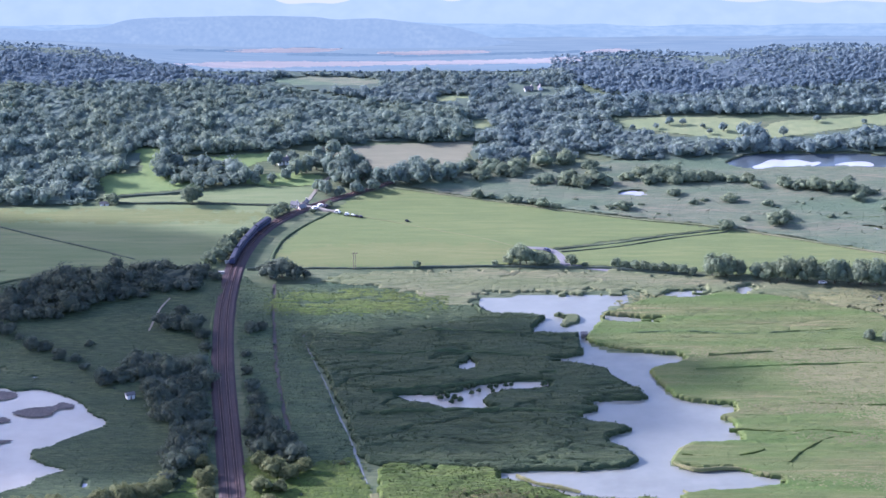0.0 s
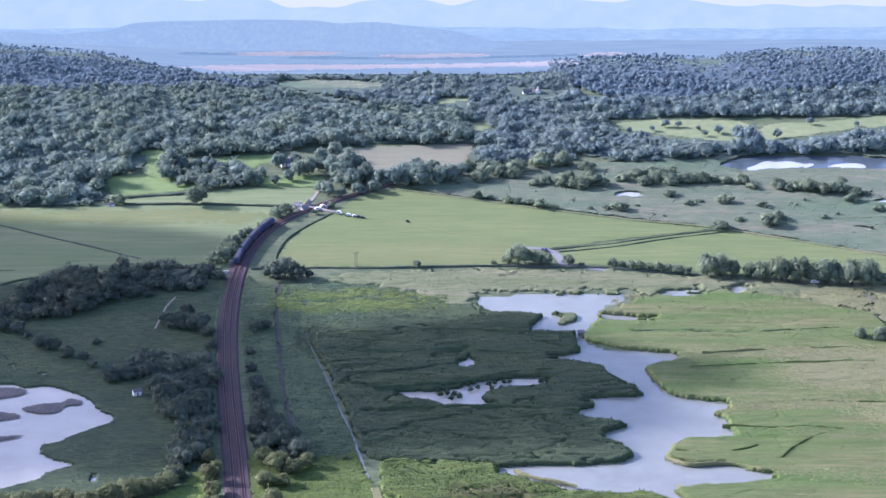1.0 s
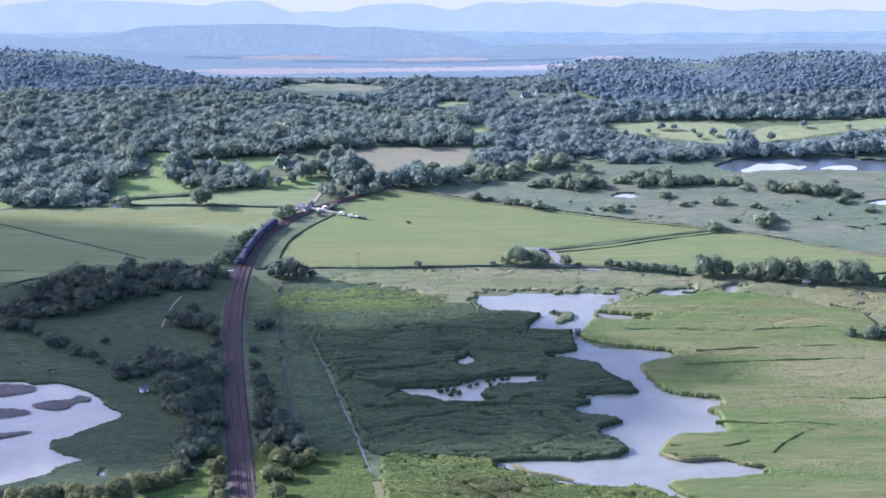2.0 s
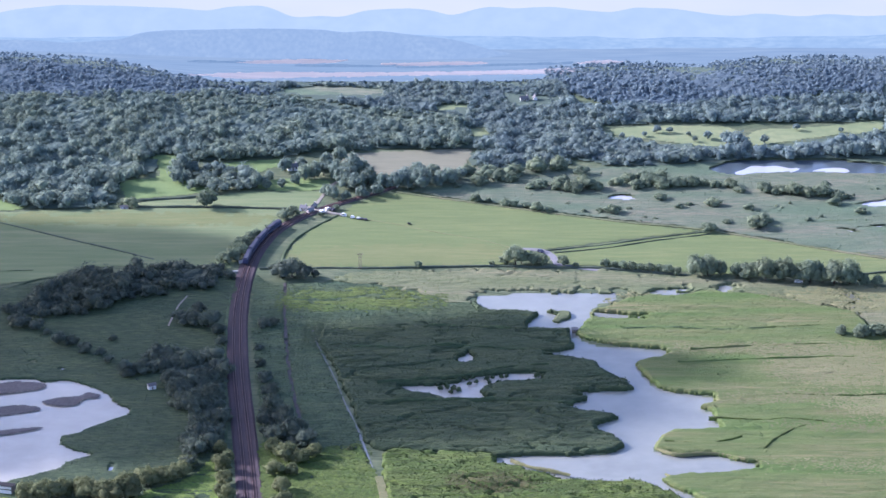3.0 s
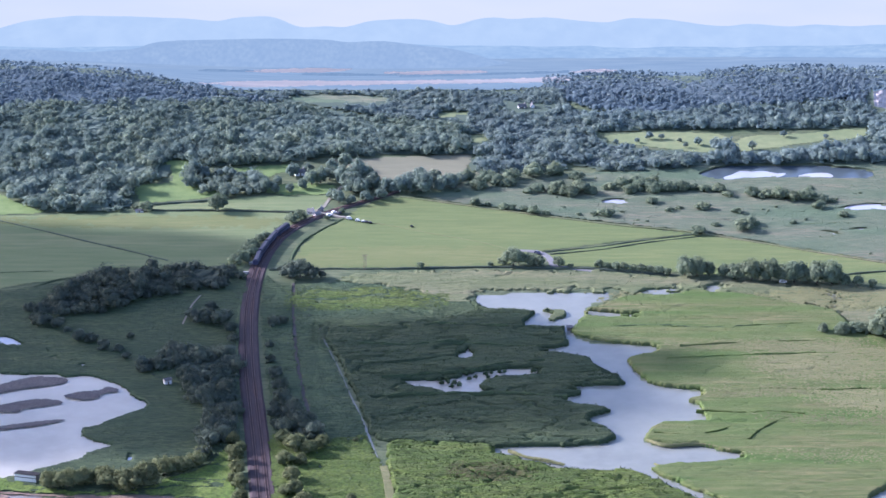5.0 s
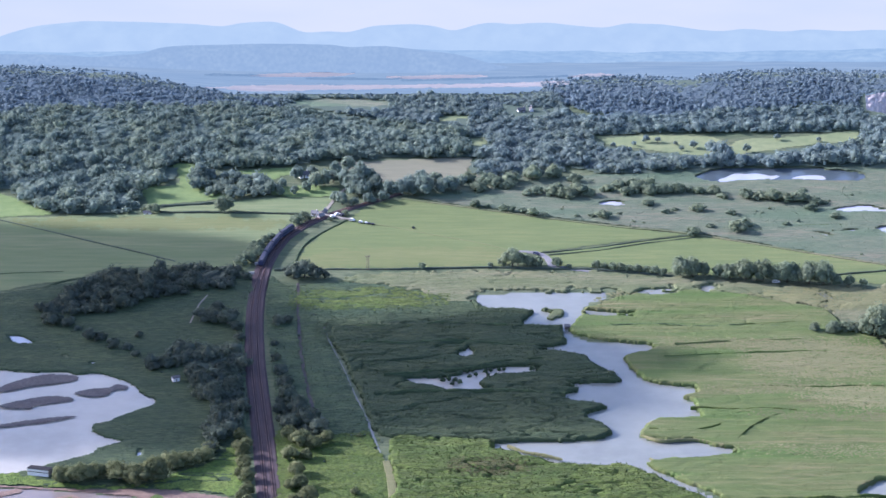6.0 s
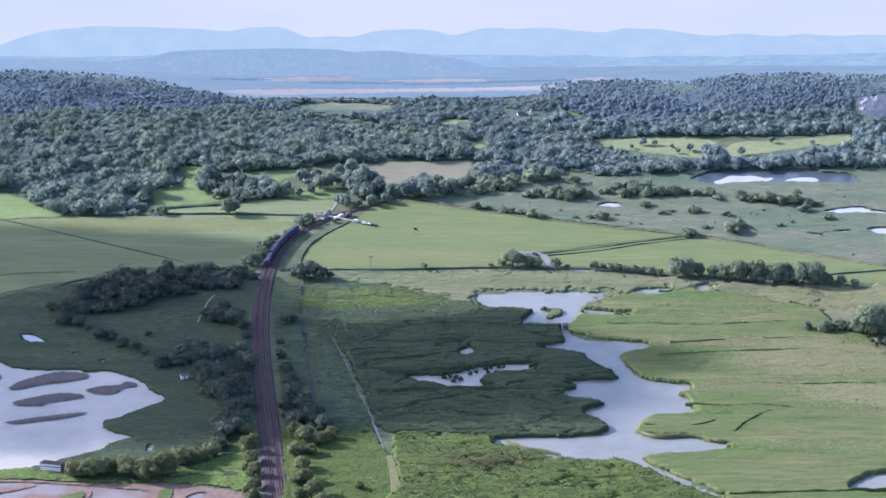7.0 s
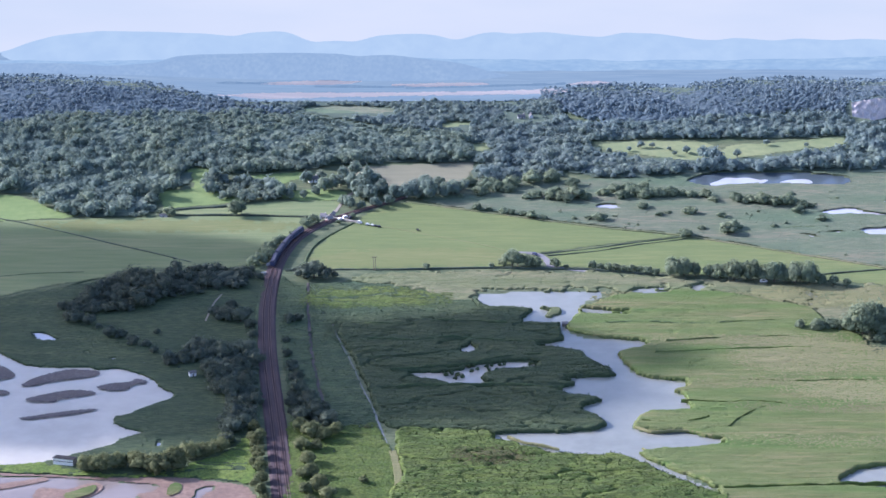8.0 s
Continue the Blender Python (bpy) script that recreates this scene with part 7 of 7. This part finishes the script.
    """A ragged layer of billows that stands between the sun and the outline of its shade."""
    rng = np.random.RandomState(seed)
    o = np.array(shade)
    step = 11.0
    gx, gy = np.meshgrid(np.arange(o[:, 0].min(), o[:, 0].max(), step), np.arange(o[:, 1].min(), o[:, 1].max(), step))
    gx, gy = gx.ravel() + rng.uniform(-4, 4, gx.size), gy.ravel() + rng.uniform(-4, 4, gx.size)
    keep = inside(gx, gy, shade)
    v, f = lump_arrays(seed, 3, 30, 12, 0, 0, 0.1, 1)
    vs, fs, count = [], [], 0
    for a, b in zip(gx[keep], gy[keep]):
        h = height + rng.uniform(-4, 4)
        k = h / SUN_TO.z
        vs.append(v * rng.uniform(0.8, 1.25) + (a + SUN_TO.x * k, b + SUN_TO.y * k, h))
        fs.append(f + count)
        count += len(v)
    ob = new(name, mesh_of(name, np.concatenate(vs), np.concatenate(fs), CLOUD))
    return tagged(ob, "white cumulus cloud that shades the valley", "cloud", "", "structure")


cloud("backdrop_cloud", CLOUD_MAIN, 620, 71)
cloud("backdrop_cloud_small", CLOUD_SMALL, 640, 72)

# ---- trees and bushes that stand apart ----
def scatter(kind, spots, mat, width, height, low, lobes, leaves, leaf, label, category, group, seed):
    """Two forms of one kind, set out in turn; a spot is x, y and the crown's width."""
    for k in range(2):
        mine = [(x, y, 1.14 * w / width) for x, y, w in spots[k::2]]
        if mine:
            place_all(tree_form(kind, seed + k, width, height, low, mat, lobes, leaves, leaf, label, category), mine, group, seed + k)


scatter("hedgerow_tree", HEDGE_TREES, HEDGEROW, 10, 9.2, -0.4, 13, 2250, 0.60, "broad green hedgerow tree beside a pasture", "tree", "hedgerow trees", 100)
scatter("hedge_bush", HEDGE_BUSHES, HEDGEROW, 5, 3.6, 0.2, 9, 750, 0.48, "low green hedge bush at a pasture's edge", "bush", "hedge bushes", 110)
scatter("field_tree", LANE_TREES, HEDGEROW, 9, 7.4, 0.8, 12, 1950, 0.54, "round green tree standing in pasture", "tree", "field trees", 120)
scatter("marsh_tree", EAST_TREES, HEDGEROW, 12, 10.0, 0.3, 16, 2600, 0.60, "grey-green tree at the reed bed's edge", "tree", "trees beside the reeds", 130)
scatter("marsh_bush", EAST_BUSHES, HEDGEROW, 7, 5.0, 0.2, 10, 1050, 0.48, "green bush at the reed bed's edge", "bush", "bushes beside the reeds", 140)
scatter("willow_bush", MARSH_BUSHES, HEDGEROW, 7, 3.4, -0.3, 12, 900, 0.4, "dark rounded willow bush in open marsh", "bush", "bushes in the marsh", 150)
scatter("willow_bush", MARSH_CLUMPS, HEDGEROW, 8, 4.2, -0.3, 12, 900, 0.42, "grey-green willow bush in a marsh thicket", "bush", "marsh thicket", 160)
scatter("willow_bush", MARSH_CLUMPS_WEST, HEDGEROW, 8, 4.6, -0.3, 12, 900, 0.42, "grey-green willow bush below the woods", "bush", "marsh thicket", 170)
scatter("lineside_tree", LINE_TREES, FOLIAGE, 8, 7.5, 0.0, 11, 1200, 0.54, "green tree beside the railway's far bend", "tree", "lineside trees", 180)
scatter("garden_tree", VILLAGE_TREES, FOLIAGE, 8, 8, 0.0, 11, 1200, 0.54, "green tree round the crossing cottages", "tree", "garden trees", 190)
scatter("hedge_bush", CAUSEWAY_BUSHES, HEDGEROW, 5, 3.6, 0.1, 9, 750, 0.48, "small green bush along a field edge", "bush", "field edge bushes", 200)
scatter("lineside_bush", RAIL_BUSHES, HEDGEROW, 7, 5, 0.1, 10, 1050, 0.48, "green bush on the railway verge", "bush", "lineside bushes", 210)
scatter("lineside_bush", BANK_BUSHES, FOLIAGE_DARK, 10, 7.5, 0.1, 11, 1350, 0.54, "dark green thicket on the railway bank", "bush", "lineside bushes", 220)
# Scrub under the cloud wears the darker leaf colour.
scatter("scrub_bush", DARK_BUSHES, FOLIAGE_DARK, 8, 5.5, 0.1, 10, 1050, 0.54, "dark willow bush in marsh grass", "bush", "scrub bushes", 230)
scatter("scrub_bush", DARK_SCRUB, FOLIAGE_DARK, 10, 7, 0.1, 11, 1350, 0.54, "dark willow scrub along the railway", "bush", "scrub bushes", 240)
# Bushes beyond the cloud's edge wear the lighter, sunlit leaf colour.
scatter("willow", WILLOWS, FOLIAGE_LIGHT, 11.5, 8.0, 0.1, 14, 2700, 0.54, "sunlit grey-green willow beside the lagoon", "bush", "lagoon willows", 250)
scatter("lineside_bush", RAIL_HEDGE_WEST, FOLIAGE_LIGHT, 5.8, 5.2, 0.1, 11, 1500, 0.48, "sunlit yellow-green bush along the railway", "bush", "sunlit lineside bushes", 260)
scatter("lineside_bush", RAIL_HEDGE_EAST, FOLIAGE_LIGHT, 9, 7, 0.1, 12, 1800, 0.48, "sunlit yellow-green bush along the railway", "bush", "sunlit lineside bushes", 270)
scatter("park_tree", PARK_TREES, FOLIAGE_MID, 5, 5, 0.4, 9, 600, 0.48, "small tree dotted in far parkland", "tree", "parkland trees", 280)
scatter("reed_tussock", TUSSOCKS, REED, 2.6, 1.8, -0.5, 7, 300, 0.36, "dark reed tussock standing in a pool", "reeds", "tussocks in the pool", 290)

# ---- hedges and dark ditches ----
def hedge(name, line, width, height, mat, label, category, seed):
    """A low line of growth with an uneven top."""
    p = smooth_loop(line, False, 14)
    seg = np.concatenate([[0], np.cumsum(np.linalg.norm(np.diff(p, axis=0), axis=1))])
    s = np.arange(0, seg[-1], 0.7)
    q = np.stack([np.interp(s, seg, p[:, 0]), np.interp(s, seg, p[:, 1])], -1)
    d = np.gradient(q, axis=0)
    n2 = np.stack([d[:, 1], -d[:, 0]], -1) / np.linalg.norm(d, axis=1)[:, None]
    rng = np.random.RandomState(seed)
    verts, faces = [], []
    for i in range(len(s)):
        k = 0.9 + 0.2 * rng.uniform() + 0.4 * float(waves(s[i], 0.0, 9, seed, 2))
        base = float(hill(q[i, 0], q[i, 1]))
        for side, h in ((-0.55, -0.1), (-0.42, 0.65), (-0.1, 1.0), (0.25, 0.9), (0.5, 0.5), (0.58, -0.1)):
            a = q[i] + n2[i] * width * side * (0.7 + 0.5 * k) + rng.uniform(-0.12, 0.12, 2)
            verts.append((a[0], a[1], base + max(h, -0.05) * height * max(k, 0.2) + 0.1))
        if i:
            b = 6 * i
            faces += [(b - 6 + j, b - 5 + j, b + 1 + j, b + j) for j in range(5)]
    return sheet(name, verts, faces, mat, label, category, "")


for line, w, h, seed in ((HEDGE_DIAGONAL, 1.0, 0.5, 1), (HEDGE_FIELD, 1.0, 0.9, 2), (HEDGE_GREEN, 1.3, 1.1, 3), (HEDGE_SOUTH, 1.2, 0.9, 4), (HEDGE_TWIN_A, 0.65, 0.5, 5),
                         (HEDGE_TWIN_B, 0.65, 0.5, 6), (HEDGE_SOUTHEAST, 1.0, 0.7, 7)):
    tagged(hedge("hedge", line, w, h, FOLIAGE_DARK, "thin dark green hedge between pastures", "hedge", seed), group="field hedges")
for line, w, h, seed in ((DITCH_RAIL, 1.3, 0.6, 11), (DITCH_WEST, 1.6, 0.6, 12), (DITCH_FIELD, 0.8, 0.35, 13), (CREEK_EAST, 1.4, 0.5, 15),
                         (CREEK_NORTH, 1.2, 0.8, 16), (CREEK_MID, 1.4, 1.4, 17)):
    tagged(hedge("ditch_growth", line, w, h, REED, "dark growth along a drainage ditch", "ditch", seed), group="ditch growth")
ribbon("dry_ditch", DITCH_STRIP, (1.3, 1.6), 0.12, MUD, "dark bed of a straight dry ditch", "ditch")
tagged(hedge("verge_growth", VERGE_WEST, 1.4, 0.6, REED, "rough grass verge along the railway", "verge", 18))


# Far tree lines glow in a darker haze blue.
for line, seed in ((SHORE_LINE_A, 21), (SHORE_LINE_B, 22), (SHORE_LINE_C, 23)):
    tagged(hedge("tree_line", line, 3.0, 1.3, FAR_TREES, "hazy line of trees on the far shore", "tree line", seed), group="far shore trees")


for line, mat, h, seed in ((REED_LINE_A, REED, 2.3, 31), (REED_LINE_B, REED, 2.3, 32), (REED_LINE_C, REED, 2.3, 33), (REED_LINE_D, REED, 2.3, 34), (REED_LINE_E, REED_SOUTH, 1.8, 35),
                           (REED_LINE_F, REED_SOUTH, 1.6, 36), (REED_LINE_G, REED_SOUTH, 1.7, 37), (REED_LINE_H, REED_SOUTH, 1.7, 38), (REED_LINE_I, REED_SOUTH, 2.3, 39), (REED_LINE_J, REED, 1.6, 40)):
    tagged(hedge("reed_fringe", line, 0.9, h, mat, "tall dark fringe of reeds along a cut", "reeds", seed), group="reed fringes")


for i, line in enumerate(EAST_STREAKS):
    tagged(hedge("reed_fringe", line, 0.8, 1.85, REED_LIGHT, "low dark-edged step in a sunlit reed bed", "reeds", 51 + i), group="reed fringes")


for line, seed in ((STRAW_LINE_A, 41), (STRAW_LINE_B, 42), (STRAW_LINE_C, 43), (STRAW_LINE_D, 44)):
    tagged(hedge("straw_fringe", line, 0.9, 1.1, STRAW, "pale straw-coloured fringe of reeds at the water", "reeds", seed), group="straw fringes")


# ---- train ----
def train():
    line = smooth_loop(RAIL, False, 60)
    seg = np.concatenate([[0], np.cumsum(np.linalg.norm(np.diff(line, axis=0), axis=1))])
    def at(s):
        return np.array([np.interp(s, seg, line[:, 0]), np.interp(s, seg, line[:, 1])])
    near = seg[np.argmin(np.linalg.norm(line - np.array(TRAIN_ENDS[0]), axis=1))]
    far = seg[np.argmin(np.linalg.norm(line - np.array(TRAIN_ENDS[1]), axis=1))]
    count = 4
    pitch = (far - near) / count
    for i in range(count):
        a, b = at(near + i * pitch + 0.3), at(near + (i + 1) * pitch - 0.3)
        d = (b - a) / np.linalg.norm(b - a)
        mid, half = (a + b) / 2 + np.array([-d[1], d[0]]) * 1.5, np.linalg.norm(b - a) / 2
        coach = tagged(new("train_coach"), "dark blue railway coach with grey roof", "train", "coaches of the train")
        coach.matrix_basis = Matrix.Translation((mid[0], mid[1], 0.84)) @ Matrix.Rotation(math.atan2(d[1], d[0]), 4, "Z")
        bm = bmesh.new()
        box(bm, -half, -1.35, 0.8, half, 1.35, 3.0)
        bmesh.ops.bevel(bm, geom=bm.edges[:], offset=0.12, segments=1, affect="EDGES")
        part("body", bm, TRAIN_BLUE, coach)
        bm = bmesh.new()
        box(bm, -half + 0.1, -1.3, 2.99, half - 0.1, 1.3, 3.6)
        bmesh.ops.bevel(bm, geom=[e for e in bm.edges if all(v.co.z > 3.5 for v in e.verts)], offset=0.45, segments=3, affect="EDGES")
        part("roof", bm, TRAIN_ROOF, coach, "grey rounded roof")
        for side in (-1, 1):
            for k in range(6):
                x = -half + (k + 0.5) * 2 * half / 6
                bm = bmesh.new()
                box(bm, x - 0.75, side * 1.33, 1.95, x + 0.75, side * 1.37, 2.7)
                part("window", bm, DARK, coach)
        for x in (-half * 0.65, half * 0.65):
            bm = bmesh.new()
            box(bm, x - 1.4, -1.1, 0.12, x + 1.4, 1.1, 0.8)
            bogie = part("bogie", bm, DARK, coach)
            for k in (-0.9, 0.9):
                for side in (-1, 1):
                    bm = bmesh.new()
                    bmesh.ops.create_cone(bm, cap_ends=True, segments=14, radius1=0.42, radius2=0.42, depth=0.14,
                                          matrix=Matrix.Translation((x + k, side * 0.75, 0.42)) @ Matrix.Rotation(radians(90), 4, "X"))
                    part("wheel", bm, RAIL_STEEL, bogie)


train()


# ---- buildings ----
def house(name, x, y, turn, length, width, wall, ridge_h, wall_mat, roof_mat, label, category, windows=3, chimney=True):
    px, py, pz = lifted(np.array([float(x)]), np.array([float(y)]))
    top = tagged(new(name), label, category)
    top.matrix_basis = pose(px[0], py[0], pz[0] + 0.1, 0, 0, turn)
    hl, hw = length / 2, width / 2
    bm = bmesh.new()
    a = [bm.verts.new(c) for c in ((-hl, -hw, -0.3), (hl, -hw, -0.3), (hl, hw, -0.3), (-hl, hw, -0.3), (-hl, -hw, wall), (hl, -hw, wall), (hl, hw, wall), (-hl, hw, wall), (-hl, 0, ridge_h), (hl, 0, ridge_h))]
    for f in ((0, 1, 5, 4), (2, 3, 7, 6), (1, 2, 6, 9, 5), (3, 0, 4, 8, 7)):
        bm.faces.new([a[i] for i in f])
    part("wall", bm, wall_mat, top)
    for side in (-1, 1):
        bm = bmesh.new()
        slope = (ridge_h - wall) / hw
        e = hw + 0.3
        c = [(-hl - 0.3, side * e, wall - 0.3 * slope), (hl + 0.3, side * e, wall - 0.3 * slope), (hl + 0.3, 0, ridge_h), (-hl - 0.3, 0, ridge_h)]
        lo = [bm.verts.new(q) for q in c]
        hi = [bm.verts.new((q[0], q[1], q[2] + 0.2)) for q in c]
        bm.faces.new(hi)
        bm.faces.new(lo[::-1])
        for i in range(4):
            bm.faces.new((lo[i], lo[(i + 1) % 4], hi[(i + 1) % 4], hi[i]))
        part("roof", bm, roof_mat, top)
    for k in range(windows):
        u = -hl + (k + 0.5) * length / windows
        bm = bmesh.new()
        box(bm, u - length * 0.07, -hw - 0.05, wall * 0.4, u + length * 0.07, -hw + 0.02, wall * 0.8)
        part("window", bm, DARK, top)
    bm = bmesh.new()
    box(bm, -0.35, -hw - 0.06, -0.1, 0.35, -hw + 0.02, wall * 0.65)
    part("door", bm, TIMBER, top)
    if chimney:
        bm = bmesh.new()
        box(bm, hl * 0.7 - 0.3, -0.3, ridge_h - 0.3, hl * 0.7 + 0.3, 0.3, ridge_h + 0.8)
        part("chimney", bm, ROCK, top)
    return top


def hide(x, y, turn):
    """The bird-watching hide by the lagoon: white boards, a lean-to dark roof, a viewing slot."""
    top = tagged(new("bird_hide"), "white boarded bird hide with dark sloping roof", "hide")
    top.matrix_basis = pose(x, y, 0.25, 0, 0, turn)
    for side, z0, z1 in ((-1, 0.0, 2.0), (-1, 2.4, 3.6), (1, 0.0, 2.7)):
        n = 4 if side > 0 else 2
        for k in range(n):
            bm = bmesh.new()
            h = (z1 - z0) / n
            box(bm, -5, side * 2.5 - 0.06, z0 + k * h + 0.02, 5, side * 2.5 + 0.06, z0 + (k + 1) * h - 0.02)
            part("board", bm, WHITE, top)
    for end in (-5, 5):
        bm = bmesh.new()
        q = [bm.verts.new((end + o, yy, z)) for o in (-0.06, 0.06) for yy, z in ((-2.44, 0), (2.44, 0), (2.44, 2.7), (-2.44, 3.6))]
        bm.faces.new(q[:4])
        bm.faces.new(q[4:][::-1])
        for i in range(4):
            bm.faces.new((q[i], q[(i + 1) % 4], q[4 + (i + 1) % 4], q[4 + i]))
        part("end_wall", bm, TIMBER, top)
    bm = bmesh.new()
    bmesh.ops.create_cube(bm, size=1, matrix=pose(0, 0, 3.26, -10, 0, 0) @ Matrix.Diagonal((10.6, 5.8, 0.16, 1)))
    part("roof", bm, FELT, top, "dark felt roof")
    for k in range(5):
        bm = bmesh.new()
        box(bm, -4.9 + k * 2.45 - 0.08, -2.54, 1.98, -4.9 + k * 2.45 + 0.08, -2.38, 2.42)
        part("post", bm, TIMBER, top)


hide(HIDE_AT[0][0], HIDE_AT[0][1], -14)
house("hut", *SPOT_HUT[0], 25, 3.4, 2.4, 2.6, 3.3, WHITE, ROOF, "small white-walled hut with grey roof beside scrub", "hut", 1, False)
house("house", *SPOT_HOUSE[0], 12, 4.6, 2.6, 1.8, 3.0, WHITE, ROOF, "white country house among far woods", "house", 4)
house("house", *SPOT_HOUSE[1], 100, 2.8, 2.2, 1.7, 2.9, WHITE, ROOF, "white gabled wing of a country house", "house", 2)
house("cottage", *SPOT_COTTAGE[0], 15, 5.4, 3.2, 2.2, 3.6, WHITE, ROOF, "white cottage with slate roof among trees", "house", 3)
house("cottage", *SPOT_COTTAGE[1], -20, 3.4, 2.4, 1.8, 2.9, WHITE, TARMAC, "white crossing cottage beside the railway", "house", 2)
house("cottage", *SPOT_COTTAGE[2], 70, 3.2, 2.2, 1.7, 2.7, ROCK, TARMAC, "pale stone cottage beside the level crossing", "house", 2)
house("cottage", *SPOT_COTTAGE[3], 40, 3.4, 2.2, 1.6, 2.6, ROCK, TARMAC, "pale stone barn beside the level crossing", "house", 2, False)
house("shed", *SPOT_COTTAGE[4], 5, 4.2, 1.8, 1.0, 1.6, WHITE, ROOF, "low white shed at the wood's edge", "shed", 1, False)
house("sluice_hut", *SPOT_COTTAGE[5], 0, 2.6, 1.8, 1.4, 2.1, TIMBER, ROOF, "dark timber hut at the lake's narrows", "hut", 1, False)


def vehicle(name, x, y, turn, length, height, mat, label, z=0.3):
    top = tagged(new(name), label, "vehicle")
    top.matrix_basis = pose(x, y, z, 0, 0, turn)
    hl, w = length / 2, 0.85
    bm = bmesh.new()
    box(bm, -hl, -w, 0.3, hl, w, height * 0.6)
    bmesh.ops.bevel(bm, geom=bm.edges[:], offset=0.12, segments=2, affect="EDGES")
    part("body", bm, mat, top)
    bm = bmesh.new()
    v = box(bm, -hl * 0.85, -w * 0.92, height * 0.58, hl * 0.5, w * 0.92, height)
    for q in v:
        if q.co.z > height * 0.8:
            q.co.x *= 0.85
            q.co.y *= 0.88
    bmesh.ops.bevel(bm, geom=bm.edges[:], offset=0.08, segments=2, affect="EDGES")
    cabin = part("cabin", bm, mat, top)
    bm = bmesh.new()
    box(bm, -hl * 0.7, -w * 0.95, height * 0.64, hl * 0.4, w * 0.95, height * 0.86)
    part("side_window", bm, DARK, cabin)
    for a in (-0.62, 0.62):
        for s in (-1, 1):
            bm = bmesh.new()
            bmesh.ops.create_cone(bm, cap_ends=True, segments=14, radius1=0.33, radius2=0.33, depth=0.22, matrix=Matrix.Translation((a * hl, s * w * 0.95, 0.33)) @ Matrix.Rotation(radians(90), 4, "X"))
            part("wheel", bm, DARK, top)


for i, (x, y) in enumerate(SPOT_VANS):
    vehicle("parked_van" if i < 2 else "parked_car", x, y, -20 + 9 * i, (3.0, 2.3, 1.9, 1.8, 1.8, 1.6)[i], (1.7, 1.4, 1.0, 1.0, 1.0, 0.9)[i], (WHITE, WHITE, WHITE, TRAIN_ROOF, TRAIN_ROOF, DARK)[i],
            ("white van parked on grass", "white van parked on grass", "white car parked on grass", "grey car parked on grass", "grey car parked on grass", "dark car parked on grass")[i])
vehicle("car", *SPOT_CARS[0], 5, 4.0, 1.6, WHITE, "white car on the lane behind hedgerow trees", 0.45)
vehicle("car", *SPOT_CARS[1], -40, 3.6, 1.5, TRAIN_BLUE, "blue car on a pale lane", 0.35)
for i, (x, y) in enumerate(SPOT_CROSSING):
    vehicle("waiting_car", x, y, 20 + 15 * i, 3.2, 1.5, (WHITE, WHITE, TRAIN_ROOF)[i], ("white car waiting at the crossing", "white car waiting at the crossing", "grey car waiting at the crossing")[i])


def wing_wall(x, y, turn, length):
    """A low concrete wall of a bridge over a drain, with a coping."""
    top = tagged(new("wing_wall"), "pale concrete wing wall of a railway underbridge", "wall", "underbridge walls")
    top.matrix_basis = pose(x, y, 0.0, 0, 0, turn)
    bm = bmesh.new()
    box(bm, -length / 2, -0.35, -0.3, length / 2, 0.35, 1.3)
    part("wall", bm, CONCRETE, top)
    bm = bmesh.new()
    box(bm, -length / 2 - 0.15, -0.5, 1.3, length / 2 + 0.15, 0.5, 1.52)
    bmesh.ops.bevel(bm, geom=bm.edges[:], offset=0.04, segments=1, affect="EDGES")
    part("coping", bm, CONCRETE, top)


for (x, y), turn, length in zip(SPOT_WALLS, (12, 18, 5), (3.4, 2.8, 2.6)):
    wing_wall(x, y, turn, length)


def pump_box(x, y):
    top = tagged(new("pump_cabinet"), "small white pump cabinet beside a dark thicket", "cabinet")
    top.matrix_basis = pose(x, y, 0.1, 0, 0, 20)
    bm = bmesh.new()
    box(bm, -0.9, -0.6, 0, 0.9, 0.6, 1.5)
    bmesh.ops.bevel(bm, geom=bm.edges[:], offset=0.05, segments=1, affect="EDGES")
    part("body", bm, WHITE, top)
    bm = bmesh.new()
    box(bm, -1.0, -0.7, 1.5, 1.0, 0.7, 1.62)
    part("lid", bm, CONCRETE, top)


pump_box(*SPOT_BOX[0])


def pylon(x, y, height):
    """A slender wooden power pole pair with cross-arm."""
    top = tagged(new("power_pole"), "slender grey power pole in pasture", "pole")
    top.matrix_basis = pose(x, y, 0.1, 0, 0, 10)
    for s in (-0.5, 0.5):
        bm = bmesh.new()
        bmesh.ops.create_cone(bm, cap_ends=True, segments=8, radius1=0.17, radius2=0.11, depth=height, matrix=Matrix.Translation((s, 0, height / 2)))
        part("post", bm, TIMBER, top)
    for z, w in ((height * 0.9, 1.5), (height * 0.7, 0.7)):
        bm = bmesh.new()
        box(bm, -w, -0.12, z, w, 0.12, z + 0.2)
        part("crossarm", bm, TIMBER, top)
    for s in (-1.2, 0, 1.2):
        bm = bmesh.new()
        bmesh.ops.create_cone(bm, cap_ends=True, segments=8, radius1=0.1, radius2=0.06, depth=0.4, matrix=Matrix.Translation((s, 0, height * 0.9 + 0.4)))
        part("insulator", bm, DARK, top)


pylon(*SPOT_POLE[0], 8.5)
